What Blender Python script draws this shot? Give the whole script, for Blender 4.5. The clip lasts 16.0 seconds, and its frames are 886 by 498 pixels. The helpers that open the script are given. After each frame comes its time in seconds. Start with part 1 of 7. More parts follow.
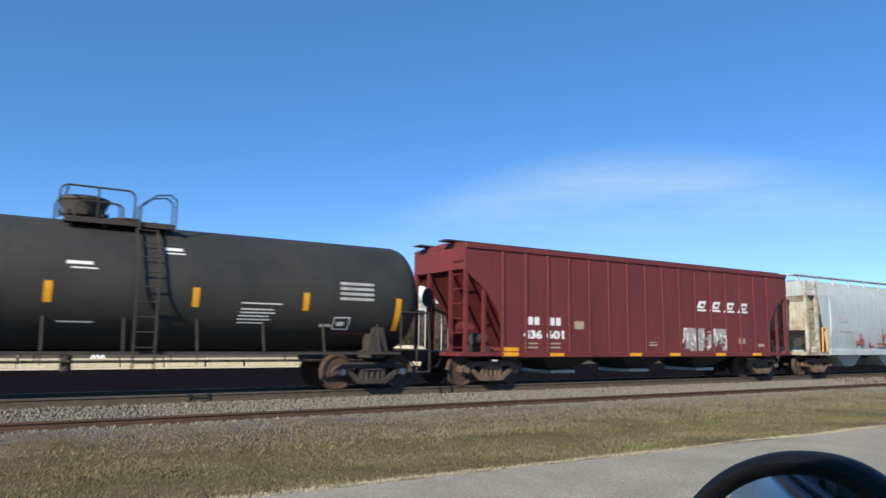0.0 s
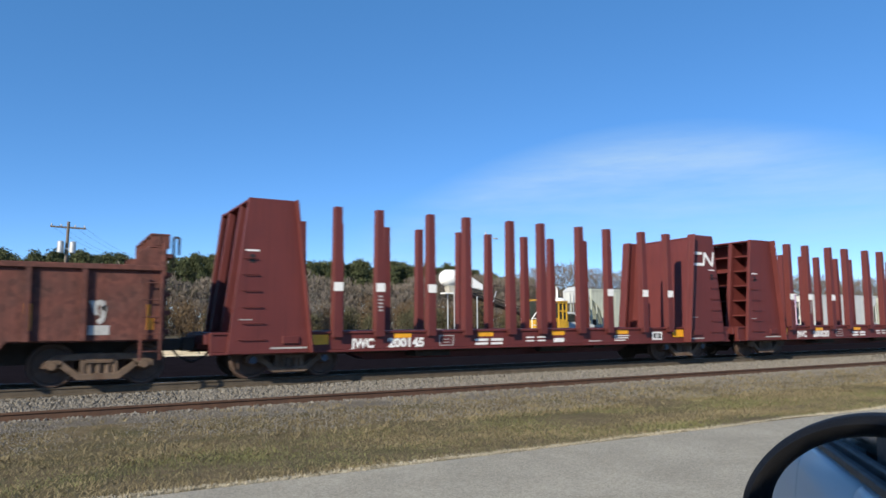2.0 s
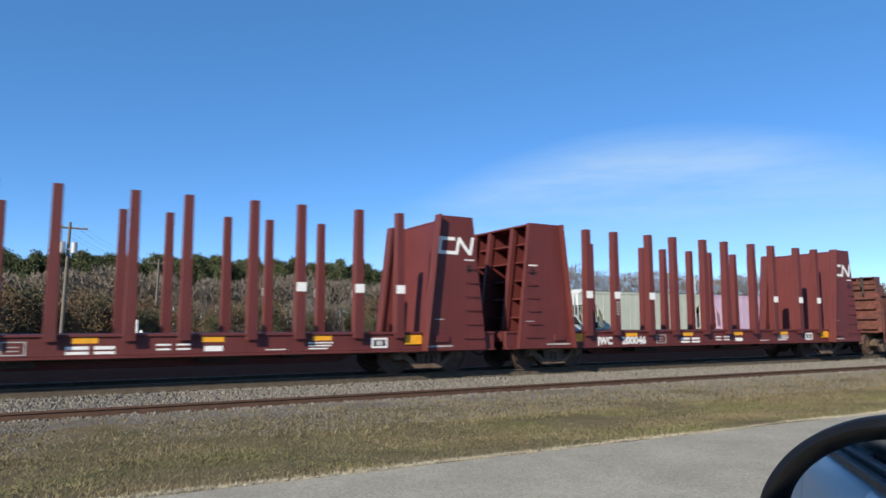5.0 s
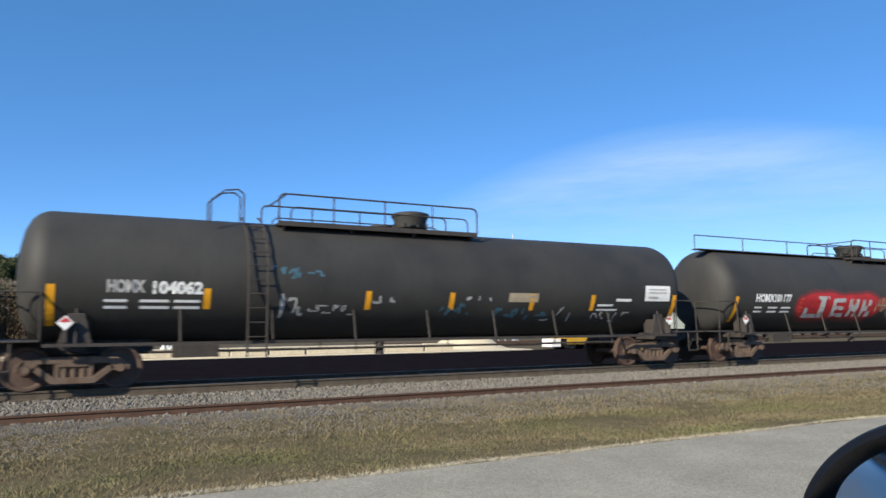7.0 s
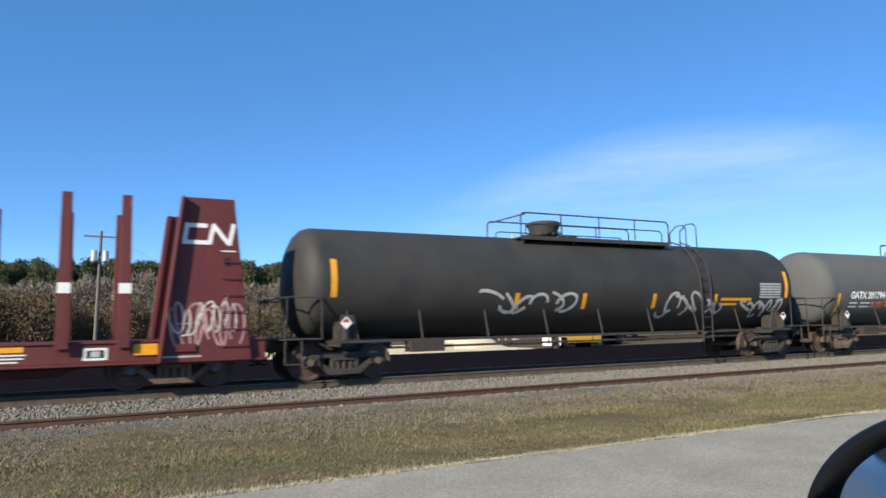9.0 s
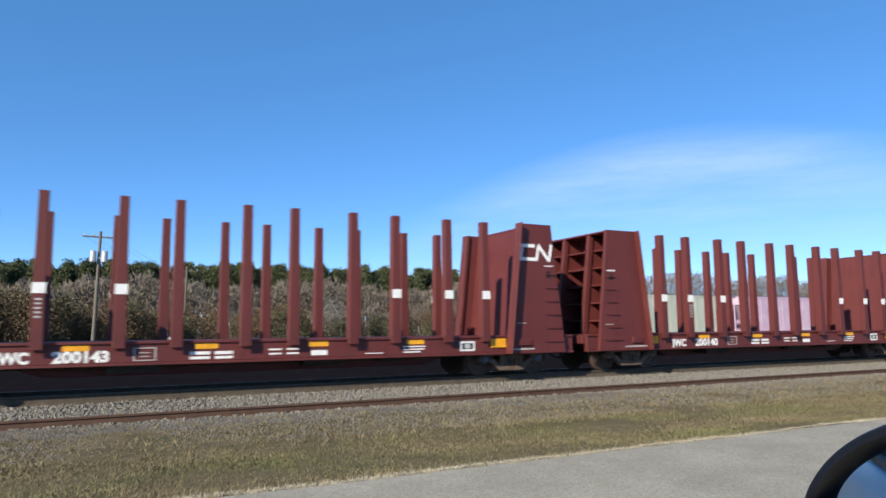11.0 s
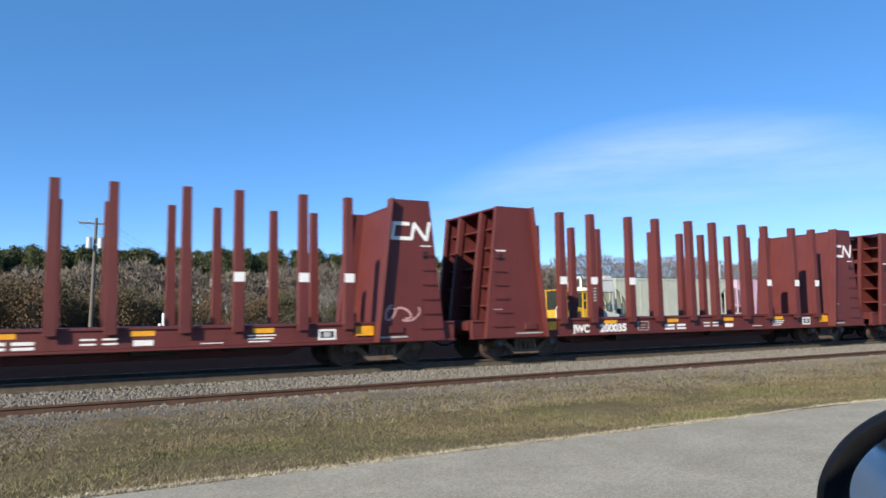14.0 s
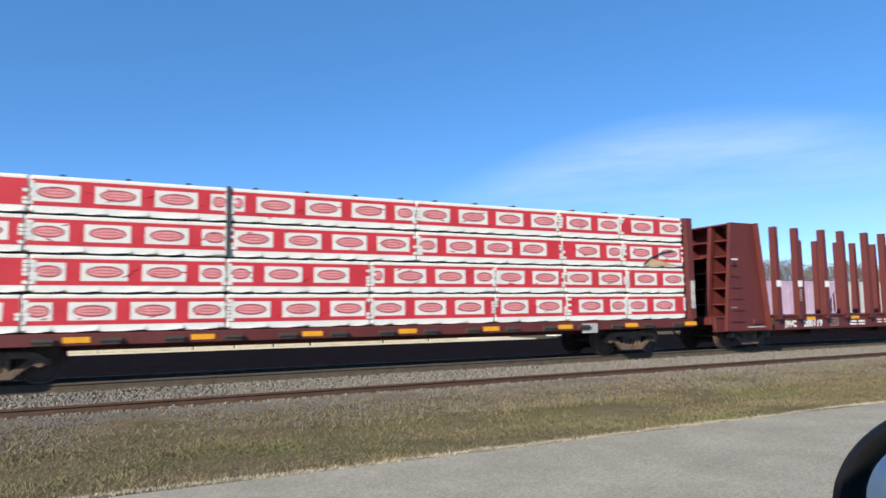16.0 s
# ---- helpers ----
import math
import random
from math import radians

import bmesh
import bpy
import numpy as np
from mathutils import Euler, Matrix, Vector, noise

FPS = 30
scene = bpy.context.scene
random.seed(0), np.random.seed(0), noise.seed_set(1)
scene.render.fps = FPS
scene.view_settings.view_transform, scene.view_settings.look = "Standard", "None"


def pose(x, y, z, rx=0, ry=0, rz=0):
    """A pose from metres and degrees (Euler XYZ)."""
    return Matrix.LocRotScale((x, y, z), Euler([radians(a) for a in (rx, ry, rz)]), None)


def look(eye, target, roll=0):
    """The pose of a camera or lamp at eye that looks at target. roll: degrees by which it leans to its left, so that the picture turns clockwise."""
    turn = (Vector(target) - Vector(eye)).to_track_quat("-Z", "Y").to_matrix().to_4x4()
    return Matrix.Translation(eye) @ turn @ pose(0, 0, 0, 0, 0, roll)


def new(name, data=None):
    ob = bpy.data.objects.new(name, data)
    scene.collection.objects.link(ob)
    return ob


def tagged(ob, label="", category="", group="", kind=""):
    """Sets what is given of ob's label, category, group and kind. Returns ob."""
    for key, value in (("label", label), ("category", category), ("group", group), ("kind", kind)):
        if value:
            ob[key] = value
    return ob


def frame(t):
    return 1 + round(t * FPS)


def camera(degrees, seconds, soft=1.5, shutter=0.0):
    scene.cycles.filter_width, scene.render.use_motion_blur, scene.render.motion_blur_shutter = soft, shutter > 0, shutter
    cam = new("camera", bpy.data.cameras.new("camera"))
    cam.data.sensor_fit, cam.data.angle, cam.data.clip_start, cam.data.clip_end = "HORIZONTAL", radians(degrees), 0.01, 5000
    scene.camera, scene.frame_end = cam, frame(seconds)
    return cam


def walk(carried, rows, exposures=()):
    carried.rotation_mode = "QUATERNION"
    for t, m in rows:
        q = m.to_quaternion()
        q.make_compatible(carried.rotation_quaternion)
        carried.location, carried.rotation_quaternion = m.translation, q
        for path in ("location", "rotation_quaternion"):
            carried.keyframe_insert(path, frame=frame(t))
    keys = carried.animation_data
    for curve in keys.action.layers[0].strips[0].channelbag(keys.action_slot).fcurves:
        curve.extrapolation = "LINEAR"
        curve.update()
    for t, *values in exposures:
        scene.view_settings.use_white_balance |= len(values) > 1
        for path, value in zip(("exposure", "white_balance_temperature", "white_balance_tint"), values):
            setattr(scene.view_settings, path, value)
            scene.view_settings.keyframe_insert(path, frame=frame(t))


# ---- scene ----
EYE = 1.40                     # eye height over the road
RAIL = 0.105                   # top of the rails
TRACK_Y = 17.72                # middle of the train's track
SPEED = 22.85                  # metres a second, towards +x
# seconds, and how far the whole train is ahead of a steady pace
LEAD = [(0.0, 0.15), (2.5, 0.15), (7.0, 0.15), (8.2, 0.15), (10.3, 0.1), (10.5, 0.09), (11.0, 0.1), (11.2, 0.14), (11.3, 0.75), (11.5, 0.9), (12.0, 0.94), (12.5, 0.98), (13.5, 1.0), (14.5, 1.13), (15.5, 1.1), (16.0, 1.12)]

cam = camera(65.42, 16.0, soft=1.6, shutter=0.1)
# seconds, shift from the driver's eye point, then the turn
CAMERA_ROWS = [
    (0.0, 0.0118, -0.0580, 0.0228, 97.508, -0.664, -32.171),
    (0.5, 0.0020, -0.0557, 0.0189, 97.203, -0.050, -32.672),
    (1.0, -0.0118, -0.0503, 0.0139, 96.638, 0.143, -30.538),
    (1.5, -0.0082, -0.0427, 0.0094, 96.075, -0.408, -30.951),
    (2.0, -0.0161, -0.0387, 0.0069, 96.144, 0.342, -29.785),
    (2.5, -0.0087, -0.0269, 0.0052, 96.039, 1.076, -29.209),
    (3.0, -0.0048, -0.0245, 0.0029, 96.135, 0.305, -29.393),
    (3.5, -0.0078, -0.0259, 0.0043, 96.288, 0.489, -30.209),
    (6.0, 0.0018, -0.0007, -0.0015, 96.450, -0.161, -28.904),
    (6.5, -0.0002, -0.0021, -0.0005, 96.584, 0.010, -28.318),
    (7.0, 0.0000, 0.0000, 0.0000, 96.360, 0.447, -27.520),
    (7.5, 0.0078, 0.0068, -0.0029, 96.451, 0.375, -26.993),
    (8.0, 0.0058, 0.0073, -0.0023, 96.304, 0.831, -27.230),
    (10.5, 0.0082, 0.0096, -0.0032, 96.571, 1.261, -27.596),
    (11.0, -0.0009, 0.0018, -0.0032, 96.696, 0.592, -27.628),
    (11.5, -0.0035, 0.0071, -0.0034, 96.588, 0.976, -27.736),
    (12.0, -0.0059, 0.0116, -0.0053, 96.175, 0.571, -27.703),
    (12.5, 0.0006, 0.0206, -0.0081, 95.880, 0.710, -27.048),
    (13.0, -0.0041, 0.0186, -0.0072, 95.571, 0.610, -27.300),
    (13.5, -0.0085, 0.0181, -0.0070, 95.384, 0.629, -27.819),
    (14.0, -0.0117, 0.0166, -0.0061, 95.435, 0.910, -27.866),
    (14.5, -0.0071, 0.0194, -0.0065, 95.617, 0.982, -27.598),
    (15.0, -0.0083, 0.0215, -0.0069, 95.981, 0.827, -27.180),
    (15.5, -0.0113, 0.0233, -0.0062, 95.779, 1.141, -27.273),
    (16.0, -0.0059, 0.0256, -0.0081, 95.552, 0.962, -27.216),
]
walk(cam, [(t, pose(x, y, EYE + z, rx, ry, rz)) for t, x, y, z, rx, ry, rz in CAMERA_ROWS],
     exposures=[(0.0, 0.43), (6.5, 0.43), (7.4, 0.56), (16.0, 0.57)])

# ---- light ----
SUN_AZ, SUN_EL = 241.0, 27.0   # clockwise from +y; height


def build_world():
    world = bpy.data.worlds.new("sky")
    scene.world = world
    world.use_nodes = True
    nt = world.node_tree
    nt.nodes.clear()
    out = nt.nodes.new("ShaderNodeOutputWorld")
    bg = nt.nodes.new("ShaderNodeBackground")
    bg.inputs["Strength"].default_value = 0.156
    sky = nt.nodes.new("ShaderNodeTexSky")
    sky.sky_type = "NISHITA"
    sky.sun_disc = False
    sky.sun_elevation = radians(SUN_EL)
    sky.sun_rotation = radians(SUN_AZ)
    sky.altitude = 300
    sky.air_density, sky.dust_density, sky.ozone_density = 0.52, 0.1, 2.0
    co = nt.nodes.new("ShaderNodeTexCoord")
    # thin streaks of high cloud, low over the yard
    turn = nt.nodes.new("ShaderNodeMapping")
    turn.inputs["Rotation"].default_value = (0, 0, radians(46))
    nt.links.new(co.outputs["Generated"], turn.inputs["Vector"])
    sep = nt.nodes.new("ShaderNodeSeparateXYZ")
    nt.links.new(turn.outputs["Vector"], sep.inputs["Vector"])

    def calc(op, a, b=0.0, clamp=False):
        n = nt.nodes.new("ShaderNodeMath")
        n.operation, n.use_clamp = op, clamp
        for sock, v in zip(n.inputs, (a, b)):
            if isinstance(v, (int, float)):
                sock.default_value = v
            else:
                nt.links.new(v, sock)
        return n.outputs[0]

    # after the turn, +y is the cloud's middle, x runs along it
    u = sep.outputs["X"]
    lift = calc("SUBTRACT", sep.outputs["Z"], calc("ADD", calc("MULTIPLY", u, 0.04), 0.224))
    lift = calc("ADD", lift, calc("MULTIPLY", calc("MULTIPLY", u, u), 0.75))
    front = calc("GREATER_THAN", sep.outputs["Y"], 0.0)
    along = calc("SUBTRACT", 1.0, calc("MULTIPLY", calc("MULTIPLY", u, u), 5.0), True)
    top = calc("SUBTRACT", 1.0, calc("MULTIPLY", calc("MAXIMUM", lift, 0.0), 20.0), True)
    low = calc("SUBTRACT", 1.0, calc("MULTIPLY", calc("MAXIMUM", calc("MULTIPLY", lift, -1.0), 0.0), 5.5), True)
    grain = nt.nodes.new("ShaderNodeTexNoise")
    grain.inputs["Scale"].default_value = 2.6
    grain.inputs["Detail"].default_value = 6.0
    grain.inputs["Roughness"].default_value = 0.62
    stretch = nt.nodes.new("ShaderNodeMapping")
    stretch.inputs["Scale"].default_value = (1.5, 1.0, 11.0)
    stretch.inputs["Rotation"].default_value = (0, radians(9), 0)
    nt.links.new(turn.outputs["Vector"], stretch.inputs["Vector"])
    nt.links.new(stretch.outputs["Vector"], grain.inputs["Vector"])
    wisp = calc("MULTIPLY", calc("SUBTRACT", grain.outputs["Fac"], 0.16), 1.9, True)
    fac = calc("MULTIPLY", calc("MULTIPLY", calc("MULTIPLY", top, low), calc("MULTIPLY", along, front)), wisp)
    fac = calc("MULTIPLY", fac, 0.66)
    deep = nt.nodes.new("ShaderNodeHueSaturation")
    deep.inputs["Saturation"].default_value = 1.2
    deep.inputs["Hue"].default_value = 0.503
    nt.links.new(sky.outputs["Color"], deep.inputs["Color"])
    haze = nt.nodes.new("ShaderNodeMix")
    haze.data_type = "RGBA"
    haze.inputs["Factor"].default_value = 0.31
    haze.inputs[7].default_value = (0.48, 1.78, 3.75, 1)
    nt.links.new(deep.outputs["Color"], haze.inputs[6])
    mix = nt.nodes.new("ShaderNodeMix")
    mix.data_type = "RGBA"
    nt.links.new(fac, mix.inputs["Factor"])
    nt.links.new(haze.outputs[2], mix.inputs[6])
    mix.inputs[7].default_value = (2.7, 3.6, 4.3, 1)
    nt.links.new(mix.outputs[2], bg.inputs["Color"])
    nt.links.new(bg.outputs[0], out.inputs["Surface"])
    sun = new("sun", bpy.data.lights.new("sun", "SUN"))
    sun.data.energy = 5.0
    sun.data.angle = radians(0.53)
    sun.data.color = (1.0, 0.905, 0.74)
    az, el = radians(SUN_AZ), radians(SUN_EL)
    way = Vector((math.sin(az) * math.cos(el), math.cos(az) * math.cos(el), math.sin(el)))
    sun.matrix_basis = look(way * 100, (0, 0, 0))


build_world()

# ---- materials ----
MATS = {}


def mat(name, color, rough=0.7, metal=0.0, vary=0.25, scale=6.0, bump=0.15, second=None, amount=0.45, fine=60.0,
        streak=0.0, island=0.0, spec=0.5, chips=0.0):
    """A worn surface: base colour, a second colour in blotches, fine grain, relief, and vertical run-down streaks."""
    if name in MATS:
        return MATS[name]
    m = bpy.data.materials.new(name)
    m.use_nodes = True
    nt = m.node_tree
    b = nt.nodes["Principled BSDF"]
    b.inputs["Metallic"].default_value = metal
    b.inputs["Specular IOR Level"].default_value = spec
    co = nt.nodes.new("ShaderNodeTexCoord").outputs["Object"]

    def noise_node(sc, detail=4.0, vec=None):
        n = nt.nodes.new("ShaderNodeTexNoise")
        n.inputs["Scale"].default_value = sc
        n.inputs["Detail"].default_value = detail
        n.inputs["Roughness"].default_value = 0.6
        nt.links.new(vec or co, n.inputs["Vector"])
        return n.outputs["Fac"]

    def ramp(fac, lo, hi):
        n = nt.nodes.new("ShaderNodeMapRange")
        n.inputs["From Min"].default_value, n.inputs["From Max"].default_value = lo, hi
        nt.links.new(fac, n.inputs["Value"])
        return n.outputs["Result"]

    def blend(fac, a, c, mode="MIX"):
        n = nt.nodes.new("ShaderNodeMix")
        n.data_type, n.blend_type = "RGBA", mode
        for sock, v in ((n.inputs["Factor"], fac), (n.inputs[6], a), (n.inputs[7], c)):
            if isinstance(v, (int, float)):
                sock.default_value = v
            elif isinstance(v, tuple):
                sock.default_value = (*v[:3], 1)
            else:
                nt.links.new(v, sock)
        return n.outputs[2]

    big, small = noise_node(scale, 5.0), noise_node(fine, 3.0)
    dark = tuple(c * (1 - vary) for c in color)
    light = tuple(min(1, c * (1 + vary)) for c in color)
    col = blend(ramp(big, 0.35, 0.65), dark, light)
    col = blend(ramp(small, 0.3, 0.7), col, blend(0.5, col, light))
    if second:
        patch = noise_node(scale * 0.6, 8.0)
        col = blend(ramp(patch, 1 - amount - 0.12, 1 - amount + 0.1), col, second)
    if streak:
        mp = nt.nodes.new("ShaderNodeMapping")
        mp.inputs["Scale"].default_value = (9.0, 9.0, 0.5)
        nt.links.new(co, mp.inputs["Vector"])
        run = noise_node(1.0, 6.0, mp.outputs["Vector"])
        col = blend(ramp(run, 0.48, 0.75), col, blend(streak, col, tuple(c * 0.35 for c in color)))
    if chips:
        cell = nt.nodes.new("ShaderNodeTexVoronoi")
        cell.inputs["Scale"].default_value = chips
        nt.links.new(co, cell.inputs["Vector"])
        tone = nt.nodes.new("ShaderNodeSeparateColor")
        nt.links.new(cell.outputs["Color"], tone.inputs["Color"])
        shade = nt.nodes.new("ShaderNodeMapRange")
        shade.inputs["To Min"].default_value, shade.inputs["To Max"].default_value = 0.76, 1.24
        nt.links.new(tone.outputs[0], shade.inputs["Value"])
        col = blend(1.0, col, shade.outputs["Result"], "MULTIPLY")
    if island:
        geo = nt.nodes.new("ShaderNodeNewGeometry")
        hsv = nt.nodes.new("ShaderNodeHueSaturation")
        nt.links.new(col, hsv.inputs["Color"])
        nt.links.new(ramp(geo.outputs["Random Per Island"], -0.5 / island + 0.5, 0.5 / island + 0.5), hsv.inputs["Value"])
        hsv.inputs["Value"].default_value = 1
        mul = nt.nodes.new("ShaderNodeMath")
        mul.operation = "MULTIPLY_ADD"
        nt.links.new(geo.outputs["Random Per Island"], mul.inputs[0])
        mul.inputs[1].default_value, mul.inputs[2].default_value = 2 * island, 1 - island
        nt.links.new(mul.outputs[0], hsv.inputs["Value"])
        col = hsv.outputs["Color"]
    nt.links.new(col, b.inputs["Base Color"])
    r = nt.nodes.new("ShaderNodeMath")
    r.operation, r.use_clamp = "MULTIPLY_ADD", True
    nt.links.new(big, r.inputs[0])
    r.inputs[1].default_value, r.inputs[2].default_value = 0.3, rough - 0.15
    nt.links.new(r.outputs[0], b.inputs["Roughness"])
    if bump:
        bp = nt.nodes.new("ShaderNodeBump")
        bp.inputs["Strength"].default_value = bump
        bp.inputs["Distance"].default_value = 0.02
        nt.links.new(small, bp.inputs["Height"])
        nt.links.new(bp.outputs["Normal"], b.inputs["Normal"])
    MATS[name] = m
    return m


RED = mat("oxide_red_paint", (0.102, 0.0189, 0.0172), 0.62, vary=0.14, scale=1.2, bump=0.08, streak=0.35)
HOPPER_RED = mat("mineral_red_paint", (0.131, 0.023, 0.0221), 0.6, vary=0.16, scale=1.0, bump=0.08, streak=0.4)
BLACK = mat("black_tank_paint", (0.031, 0.030, 0.028), 0.66, vary=0.25, scale=0.8, bump=0.05, streak=0.25, spec=0.4, second=(0.042, 0.039, 0.034), amount=0.42)
TANK_GREY = mat("grey_tank_paint", (0.084, 0.086, 0.085), 0.78, vary=0.09, scale=0.6, bump=0.04, streak=0.12, second=(0.098, 0.096, 0.090), amount=0.4, spec=0.4)
RUST = mat("rusted_gondola_steel", (0.108, 0.0365, 0.028), 0.85, vary=0.28, scale=2.2, bump=0.25, second=(0.082, 0.036, 0.030), amount=0.42, streak=0.55, chips=9.0)
PALE_CAR = mat("pale_blue_white_paint", (0.38, 0.43, 0.445), 0.6, vary=0.1, scale=1.2, bump=0.05, streak=0.4, second=(0.33, 0.34, 0.33), amount=0.28)
RUSTY_WHITE = mat("rust_stained_white_paint", (0.40, 0.38, 0.32), 0.75, vary=0.2, scale=2.4, bump=0.1, streak=0.5, second=(0.20, 0.11, 0.05), amount=0.42)
WHITE_CAR = mat("weathered_white_paint", (0.508, 0.525, 0.508), 0.6, vary=0.08, scale=1.2, bump=0.05, streak=0.35)
CREAM_CAR = mat("weathered_cream_paint", (0.426, 0.451, 0.377), 0.65, vary=0.08, scale=1.0, bump=0.05, streak=0.4)
PINK_CAR = mat("pink_sprayed_paint", (0.492, 0.353, 0.459), 0.65, vary=0.12, scale=1.0, bump=0.05, second=(0.558, 0.508, 0.525), amount=0.35)
UNDER = mat("dirty_underframe_steel", (0.0369, 0.0312, 0.0279), 0.85, vary=0.35, scale=4.0, bump=0.25)
TRUCK = mat("brown_dusty_cast_steel", (0.102, 0.0697, 0.0492), 0.85, vary=0.35, scale=5.0, bump=0.3, second=(0.107, 0.0533, 0.0312), amount=0.3)
WHEEL = mat("rusty_wheel_steel", (0.0779, 0.0492, 0.0369), 0.7, metal=0.2, vary=0.3, scale=6.0, bump=0.2)
WHEEL_ORANGE = mat("orange_rusted_wheel_steel", (0.246, 0.082, 0.0246), 0.8, vary=0.3, scale=6.0, bump=0.2)
CAP = mat("blue_bearing_cap", (0.0533, 0.0779, 0.123), 0.5, vary=0.2, scale=8.0)
FADED_YELLOW = mat("faded_yellow_reflective_sheet", (0.50, 0.20, 0.015), 0.6, vary=0.3, scale=5.0, bump=0.0)
YELLOW = mat("yellow_reflective_sheet", (0.72, 0.33, 0.015), 0.45, vary=0.12, scale=5.0, bump=0.0)
WHITE = mat("white_stencil_paint", (0.72, 0.72, 0.70), 0.6, vary=0.1, scale=9.0, bump=0.0)
GREYWHITE = mat("faded_stencil_paint", (0.36, 0.36, 0.35), 0.7, vary=0.25, scale=6.0, bump=0.0)
SPRAY_WHITE = mat("white_spray_paint", (0.50, 0.475, 0.42), 0.7, vary=0.3, scale=3.0, bump=0.0)
SPRAY_RED = mat("red_spray_paint", (0.37, 0.016, 0.020), 0.6, vary=0.3, scale=2.0, bump=0.0)
OVERSPRAY = mat("faint_red_overspray", (0.075, 0.024, 0.024), 0.65, vary=0.3, scale=4.0, bump=0.0)
OVERSPRAY_RED = mat("thin_red_overspray", (0.17, 0.020, 0.022), 0.65, vary=0.3, scale=4.0, bump=0.0)
SPRAY_ORANGE = mat("orange_red_spray_paint", (0.246, 0.0615, 0.0369), 0.7, vary=0.3, scale=3.0, bump=0.0)
SPRAY_BLUE = mat("pale_blue_spray_paint", (0.041, 0.102, 0.139), 0.7, vary=0.3, scale=3.0, bump=0.0)
SPRAY_PINK = mat("pale_pink_spray_paint", (0.369, 0.205, 0.205), 0.7, vary=0.3, scale=3.0, bump=0.0)
SPRAY_TAN = mat("yellowed_spray_paint", (0.31, 0.255, 0.175), 0.75, vary=0.3, scale=3.0, bump=0.0)
PANEL_AND_SHADE_BLUE = mat("blue_grey_paint_and_opening_shade", (0.0328, 0.0377, 0.0426), 0.65, vary=0.25, scale=4.0, bump=0.05)
SHINE = mat("polished_rail_head", (0.20, 0.19, 0.18), 0.5, metal=0.7, vary=0.12, scale=3.0, bump=0.0)
RAIL_RUST = mat("rail_rust", (0.0722, 0.0369, 0.0221), 0.85, vary=0.3, scale=5.0, bump=0.2)
RAIL_DULL = mat("dusty_rail_web", (0.0861, 0.0705, 0.0541), 0.95, vary=0.25, scale=4.0, bump=0.2, spec=0.1)
TIE = mat("creosoted_tie_wood", (0.0492, 0.0394, 0.0312), 0.95, vary=0.3, scale=5.0, bump=0.4, spec=0.1)
BALLAST = mat("crushed_stone", (0.128, 0.114, 0.095), 0.95, vary=0.35, scale=14.0, bump=0.5, fine=45.0, second=(0.107, 0.0886, 0.0697), amount=0.4, spec=0.1)
STONE = mat("ballast_stone", (0.152, 0.139, 0.118), 0.95, vary=0.2, scale=20.0, bump=0.2, island=0.26)
ASPHALT = mat("worn_asphalt", (0.324, 0.297, 0.238), 0.95, vary=0.13, scale=1.2, bump=0.45, fine=110.0, second=(0.283, 0.257, 0.205), amount=0.35, spec=0.1, chips=75.0)
SOIL = mat("dry_turf", (0.123, 0.0968, 0.0574), 0.95, vary=0.28, scale=1.6, bump=0.6, fine=38.0, second=(0.0943, 0.0861, 0.0426), amount=0.42, spec=0.05)
SAND = mat("pale_gravel_lot", (0.60, 0.51, 0.35), 0.95, vary=0.12, scale=0.5, bump=0.3)
# dark cinders, taken nearly to black to carry the train's shade in the colour
CINDER_SHADE = mat("shade_black_cinder", (0.0107, 0.00902, 0.0115), 1.0, vary=0.3, scale=2.0, bump=0.3, spec=0.0)
FIELD = mat("far_dry_ground", (0.107, 0.0902, 0.0615), 0.95, vary=0.25, scale=0.15, bump=0.3, spec=0.05)
WOOD = mat("grey_pole_wood", (0.131, 0.111, 0.0902), 0.9, vary=0.25, scale=5.0, bump=0.3, streak=0.3)
GALV = mat("galvanised_steel", (0.451, 0.467, 0.476), 0.45, metal=0.4, vary=0.1, scale=5.0, bump=0.05)
MIRROR_SHELL = mat("black_moulded_plastic", (0.00656, 0.00656, 0.00738), 0.6, vary=0.1, scale=40.0, bump=0.1, fine=300.0, spec=0.2)
CAR_BLUE = mat("pale_blue_car_paint", (0.46, 0.56, 0.58), 0.45, vary=0.04, scale=2.0, bump=0.0)
RUBBER = mat("black_rubber_seal", (0.00984, 0.00984, 0.0107), 0.6, vary=0.1, scale=20.0)
GLOSS_WHITE = mat("clean_white_paint", (0.80, 0.80, 0.78), 0.45, vary=0.06, scale=4.0, bump=0.0)
SIGN_RED = mat("red_placard", (0.451, 0.041, 0.041), 0.5, vary=0.1, bump=0.0)
CONCRETE = mat("pale_concrete", (0.50, 0.44, 0.33), 0.9, vary=0.14, scale=1.5, bump=0.2, streak=0.3)
CAB_GLASS = mat("dark_cab_glass", (0.03, 0.035, 0.03), 0.15, vary=0.2, scale=3.0, bump=0.0)
MACHINE = mat("yellow_machine_paint", (0.508, 0.295, 0.0246), 0.5, vary=0.15, scale=3.0)


